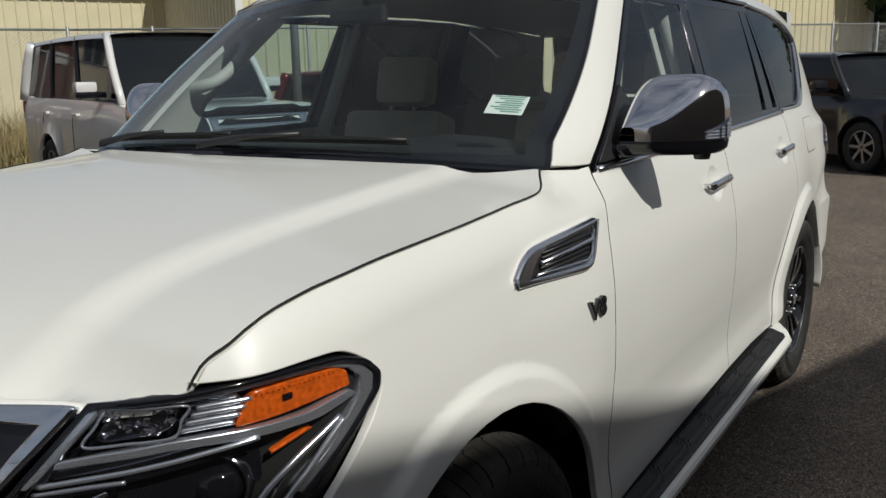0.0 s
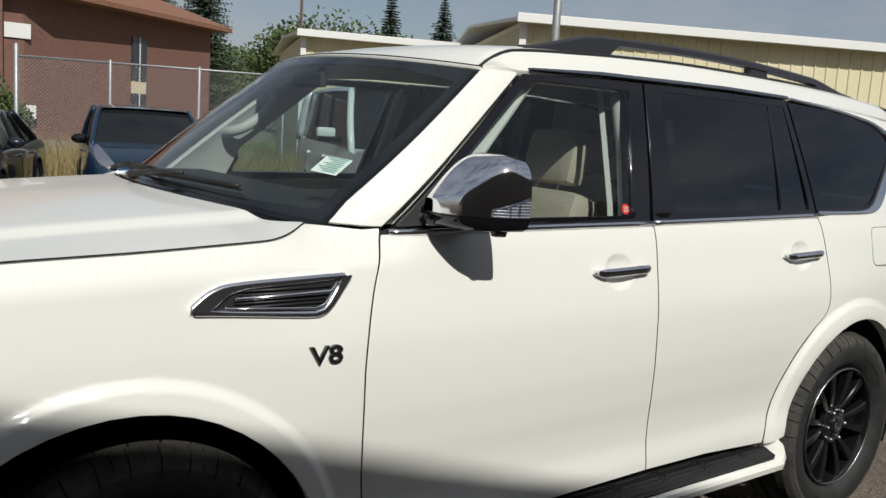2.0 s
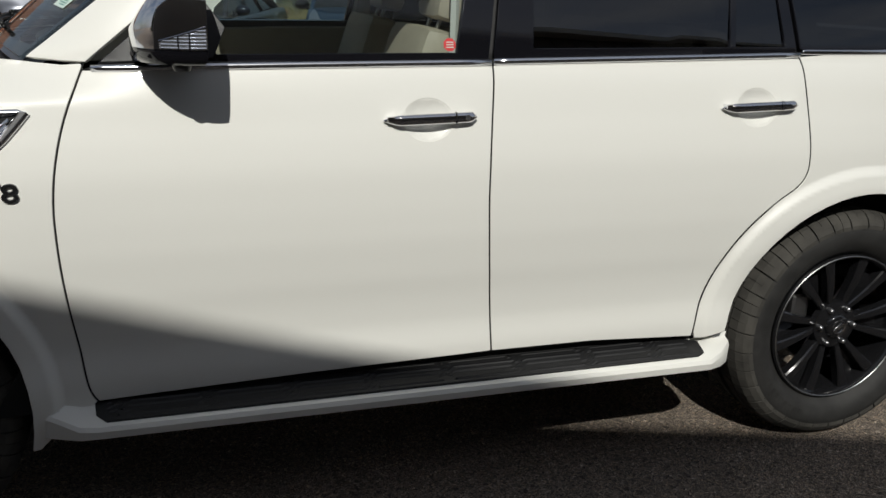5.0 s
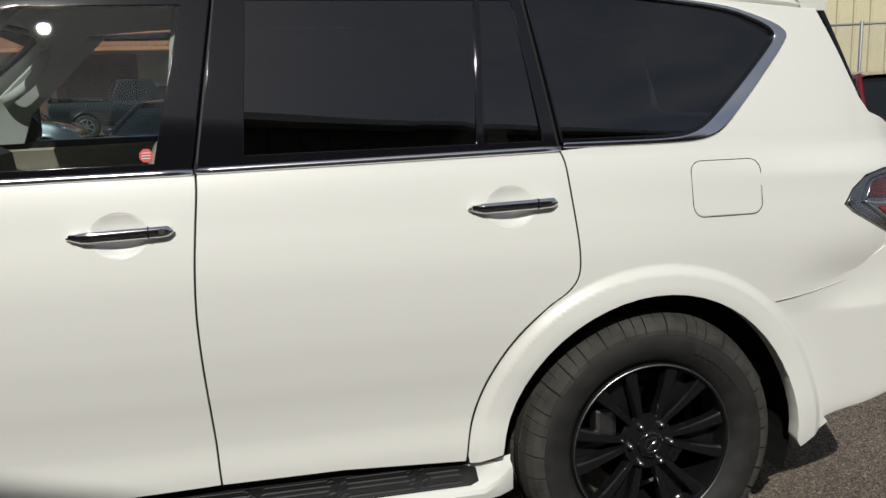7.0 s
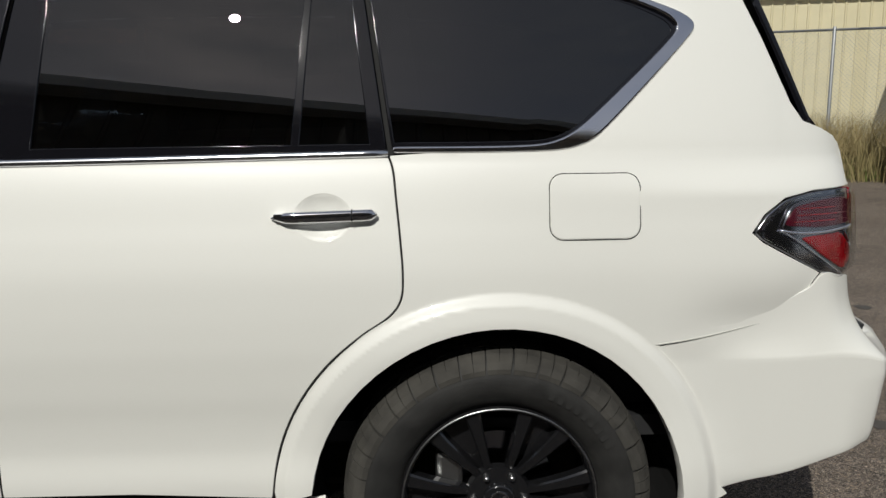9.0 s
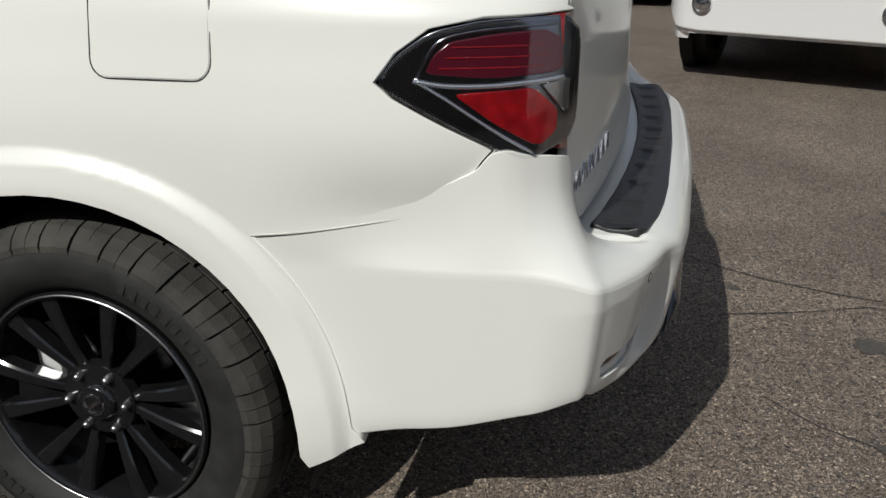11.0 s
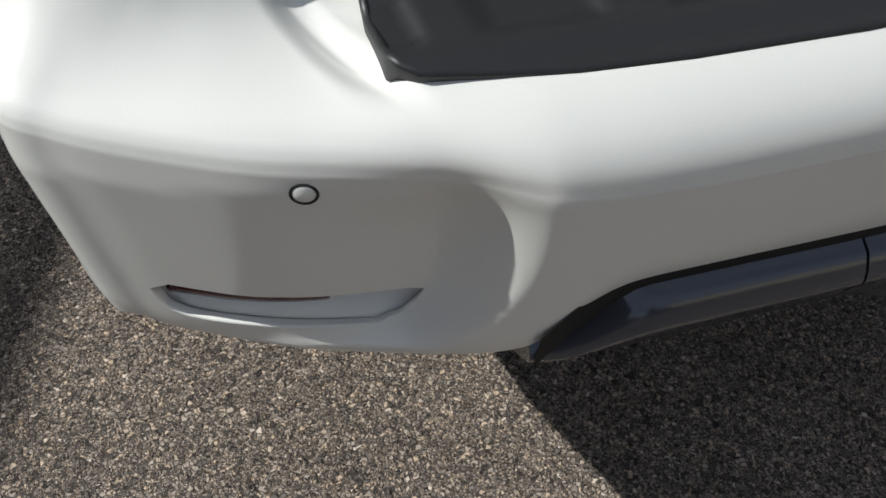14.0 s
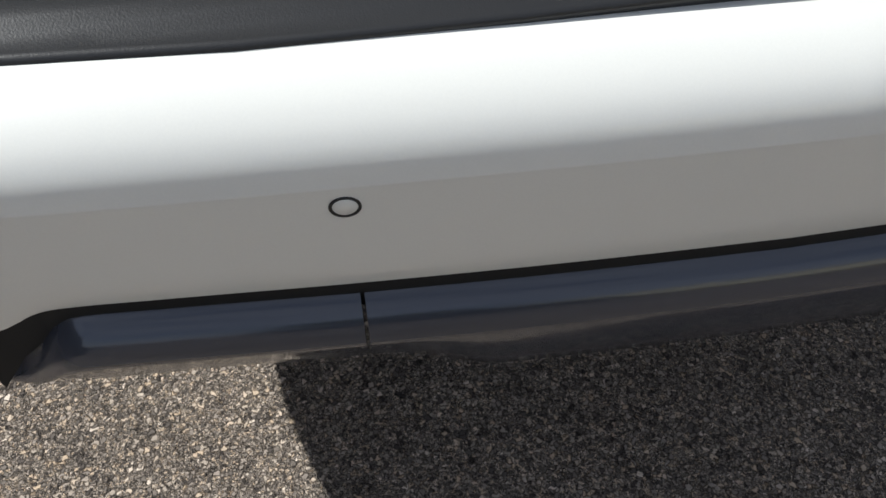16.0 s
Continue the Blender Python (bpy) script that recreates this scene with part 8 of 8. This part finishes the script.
            bmesh.ops.recalc_face_normals(bm, faces=bm.faces)
            part("tyre", bm, RUBBER, w, smooth=True, angle=40)
            bm = bmesh.new()
            for k in range(7):
                m = Matrix.Translation((ax, yo - s * 0.035, wheel_r)) @ pose(0, 0, 0, 0, 360 * k / 7, 0)
                box(bm, (0.02, -0.012, -0.022), (wheel_r * 0.65, 0.012, 0.022), 0.004, m)
            lathe(bm, [(wheel_r * 0.66, yo - s * 0.02), (wheel_r * 0.62, yo - s * 0.015), (wheel_r * 0.60, yo - s * 0.1)], 36, "y", (ax, 0, wheel_r))
            part("rim", bm, rim_mat or STEEL, w)
            bm = bmesh.new()
            lathe(bm, [(0.0, s * (hw - 0.13)), (wheel_r * 1.165, s * (hw - 0.13)), (wheel_r * 1.165, s * (hw - 0.02))], 30, "y", (ax, 0, wheel_r))
            part("wheel_housing", bm, BLACK, c)
        shape = {
            "hatch": ((0.50, 0.70), (0.57, 0.73), (0.72, 0.90), (0.80, 0.985), (0.87, 0.975), (0.90, 0.88), (0.84, 0.76), (0.66, 0.69)),
            "sedan": ((0.50, 0.735), (0.62, 0.785), (0.80, 0.86), (0.93, 0.92), (0.955, 0.88), (0.90, 0.79), (0.72, 0.735), (0.56, 0.715)),
            "van": ((0.55, 0.72), (0.62, 0.80), (0.82, 0.90), (0.93, 0.92), (0.95, 0.82), (0.80, 0.72)),
        }.get(kind, ((0.56, 0.70), (0.58, 0.91), (0.92, 0.90), (0.95, 0.86), (0.94, 0.74), (0.80, 0.70)))
        lamp_poly = soften([(s * y * hw, z * hood) for y, z in shape], 0.2)
        hl = sheet("head_lamp", lamp_poly, skin, (-0.8, s * 0.5, 0.4), SILVER, c, 0.03, gap=0, lift=0.035, rim=0.06, edge=0.014)
        bm = bmesh.new()
        cy, cz = sum(p[0] for p in lamp_poly) / len(lamp_poly), sum(p[1] for p in lamp_poly) / len(lamp_poly)
        bmesh.ops.create_uvsphere(bm, u_segments=14, v_segments=8, radius=0.045, matrix=Matrix.Translation(Vector(skin(cy, cz)) + Vector((0.01, 0, 0))))
        part("lamp_bulb", bm, CHROME, hl, smooth=True)
        bm = bmesh.new()
        box(bm, (L - 0.12, s * hw * 0.66 if s > 0 else -hw * 0.94, belt * 0.74), (L + 0.005, hw * 0.94 if s > 0 else -hw * 0.66, belt * 0.97), 0.02)
        part("tail_lamp", bm, REDLENS, c)
    gshape = {"hatch": ((-0.50, 0.66), (-0.36, 0.715), (0.36, 0.715), (0.50, 0.66), (0.36, 0.585), (-0.36, 0.585)), "sedan": ((-0.40, 0.72), (0.40, 0.72), (0.44, 0.62), (0.30, 0.42), (-0.30, 0.42), (-0.44, 0.62))}.get(kind, ((-0.52, 0.89), (0.52, 0.89), (0.52, 0.60), (-0.52, 0.60)))
    g = sheet("grille", soften([(y * hw, z * hood) for y, z in gshape], 0.15, 1), skin, (-1, 0, 0.1), GBLACK, c, 0.04, gap=0, lift=0.016, rim=0.03, edge=0.006)
    if kind == "hatch":
        for s in (-1, 1):
            bm = bmesh.new()
            tube(bm, [Vector(skin(s * 0.33 * hw, 0.712 * hood)) + Vector((-0.03, 0, 0)), Vector(skin(s * 0.14 * hw, 0.59 * hood)) + Vector((-0.035, 0, 0))], 0.018, 8)
            part("grille_bar", bm, CHROME, g, smooth=True)
        bm = bmesh.new()
        lathe(bm, [(0.042, -0.03), (0.048, -0.04), (0.058, -0.04), (0.064, -0.03)], 28, "x", (skin(0, 0.65 * hood)[0] - 0.01, 0, 0.65 * hood))
        part("emblem", bm, CHROME, g, smooth=True)
    else:
        for j in range(4 if kind == "sedan" else 3):
            z = hood * ((0.46 + 0.068 * j) if kind == "sedan" else (0.655 + 0.09 * j))
            e = hw * (0.31 + 0.03 * j if kind == "sedan" else 0.51)
            bm = bmesh.new()
            tube(bm, [Vector(skin(e * k / 4, z)) + Vector((-0.012, 0, 0)) for k in range(-4, 5)], 0.014 if kind == "sedan" else 0.026, 6)
            part("grille_bar", bm, CHROME, g, smooth=True)
    sheet("lower_intake", [(-hw * 0.55, hood * 0.47), (hw * 0.55, hood * 0.47), (hw * 0.48, hood * 0.33), (-hw * 0.48, hood * 0.33)], skin, (-1, 0, 0), PLASTIC, c, 0.06, gap=0, lift=0.005, rim=0.03) if kind != "sedan" else None
    for y0, y1 in ((-0.1, 0.62), (-0.72, -0.05)):
        bm = bmesh.new()
        q = [P[-1][0].lerp(P[1][0], 0.5 + y / 2 / 1.0) + Vector((-0.13 * (1 - y * y) - 0.005, 0, 0.035 + 0.02 * abs(y))) for y in [y0 + (y1 - y0) * k / 6 for k in range(7)]]
        tube(bm, q, 0.010, 5)
        part("wiper", bm, PLASTIC, c)
    return c, skin


P_SILVER = body_paint("silver_white_paint", (0.76, 0.75, 0.735), 0.08)
P_NAVY = body_paint("dark_navy_paint", (0.010, 0.012, 0.026), 0.3)
P_BLUE = body_paint("teal_blue_paint", (0.010, 0.035, 0.075), 0.4)
P_GREY = body_paint("charcoal_paint", (0.020, 0.021, 0.025), 0.3)
P_RED = body_paint("dark_red_paint", (0.18, 0.006, 0.012), 0.3)
P_VAN = body_paint("silver_blue_paint", (0.12, 0.13, 0.155), 0.4)
LAMPDARK = mat("smoked_lamp", (0.05, 0.055, 0.06), 0.12, 0.6)

# the large sport utility vehicle across the lane, with bug guard, fog lamps and flared front wheels
expd, eskin = car("large silver-white sport utility vehicle parked nose-out", (5.10, 4.54), 72, 5.25, 1.98, 2.11, 1.29, P_SILVER, "suv", 0.41, 3.02, 0.92, "car", 0.34)
for s in (-1, 1):
    sheet("lamp_surround", soften([(s * y, z) for y, z in ((0.545, 0.875), (0.585, 1.165), (0.90, 1.155), (0.945, 1.12), (0.935, 0.955), (0.80, 0.885), (0.70, 0.865))], 0.12), eskin, (-0.8, s * 0.4, 0.2), LAMPDARK, expd, 0.04, gap=0, lift=0.052, rim=0.03, edge=0.008, label="smoked head lamp glass")
    for k in range(10):
        bm = bmesh.new()
        rk = random.Random(k)
        p = Vector(eskin(s * (0.66 + 0.20 * rk.random()), 1.02 + 0.10 * rk.random())) + Vector((-0.056, 0, 0))
        bmesh.ops.create_icosphere(bm, subdivisions=1, radius=0.012, matrix=Matrix.Translation(p))
        part("lamp_facet", bm, CHROME, expd)
    bm = bmesh.new()
    fx = eskin(s * 0.66, 0.62)[0]
    lathe(bm, [(0.0, -0.030), (0.050, -0.028), (0.058, -0.022), (0.062, -0.030), (0.072, -0.028), (0.078, 0.02)], 28, "x", (fx - 0.035, s * 0.66, 0.62))
    part("fog_lamp", bm, SILVER, expd, "round fog lamp", smooth=True, angle=40)
    bm = bmesh.new()
    tube(bm, [(1.95, s * 0.66, 1.95), (2.05, s * 0.66, 2.02), (4.6, s * 0.66, 2.02), (4.75, s * 0.66, 1.94)], 0.026, 8)
    part("roof_rail", bm, RAIL, expd, smooth=True)
sheet("front_bumper", soften([(-0.985, 0.80), (0.985, 0.80), (0.975, 0.58), (0.84, 0.41), (-0.84, 0.41), (-0.975, 0.58)], 0.1, 1), eskin, (-1, 0, 0), P_SILVER, expd, 0.05, gap=0, lift=0.035, rim=0.05, edge=0.02, label="painted front bumper")
bm = bmesh.new()
tube(bm, [Vector(eskin(y, 1.19)) + Vector((-0.035, 0, 0.05 if abs(y) < 0.5 else 0.02)) for y in (-0.93, -0.86, -0.74, -0.60, -0.50, -0.42, 0, 0.42, 0.50, 0.60, 0.74, 0.86, 0.93)], 0.034, 8)
part("bug_guard", bm, GBLACK, expd, "black bug guard", smooth=True)
sheet("grille_surround", [(-0.56, 1.185), (0.56, 1.185), (0.50, 0.86), (-0.50, 0.86)], eskin, (-1, 0, 0), CHROME, expd, 0.06, gap=0, lift=0.040, rim=0.03, edge=0.012, holes=tuple([(-0.46, z), (0.46, z), (0.45, z + 0.055), (-0.45, z + 0.055)] for z in (0.90, 0.99, 1.08)), label="chrome grille surround")

car("dark navy sedan parked nose-out with a window sticker", (0.30, 9.15), 90 - 20.4, 4.87, 1.88, 1.50, 1.00, P_NAVY, "sedan", 0.34)
car("small teal-blue hatchback parked nose-out", (3.42, 9.35), 90 - 12, 4.1, 1.80, 1.66, 1.08, P_BLUE, "hatch", 0.31)
car("charcoal crossover parked by the fence", (12.3, -1.4), 52, 4.6, 1.86, 1.70, 1.06, P_GREY, "suv", 0.36)
car("dark red car parked by the fence", (9.9, 4.6), 75, 4.6, 1.85, 1.62, 1.0, P_RED, "suv", 0.35)
car("grey-blue minivan parked side-on", (-1.5, 18.0), 180, 5.1, 1.98, 1.85, 1.08, P_VAN, "van", 0.34, 3.0, 0.74)
truck, _ = car("dark grey pickup truck parked before the hotel", (0.55, 34.2), 193, 5.9, 2.03, 2.25, 1.50, P_GREY, "pickup", 0.45, 3.6, 1.05, "pickup", 0.55)
for nm, lo, hi, m in (("tailgate", (5.88, -0.86, 0.85), (5.94, 0.86, 1.48), P_VAN), ("rear_bumper", (5.86, -0.98, 0.58), (6.08, 0.98, 0.80), CHROME), ("bed_cover", (3.75, -0.88, 1.50), (5.88, 0.88, 1.535), PLASTIC), ("running_board", (1.7, -1.08, 0.50), (3.6, -0.98, 0.56), CHROME), ("running_board", (1.7, 0.98, 0.50), (3.6, 1.08, 0.56), CHROME)):
    bm = bmesh.new()
    box(bm, lo, hi, 0.02)
    part(nm, bm, m, truck)
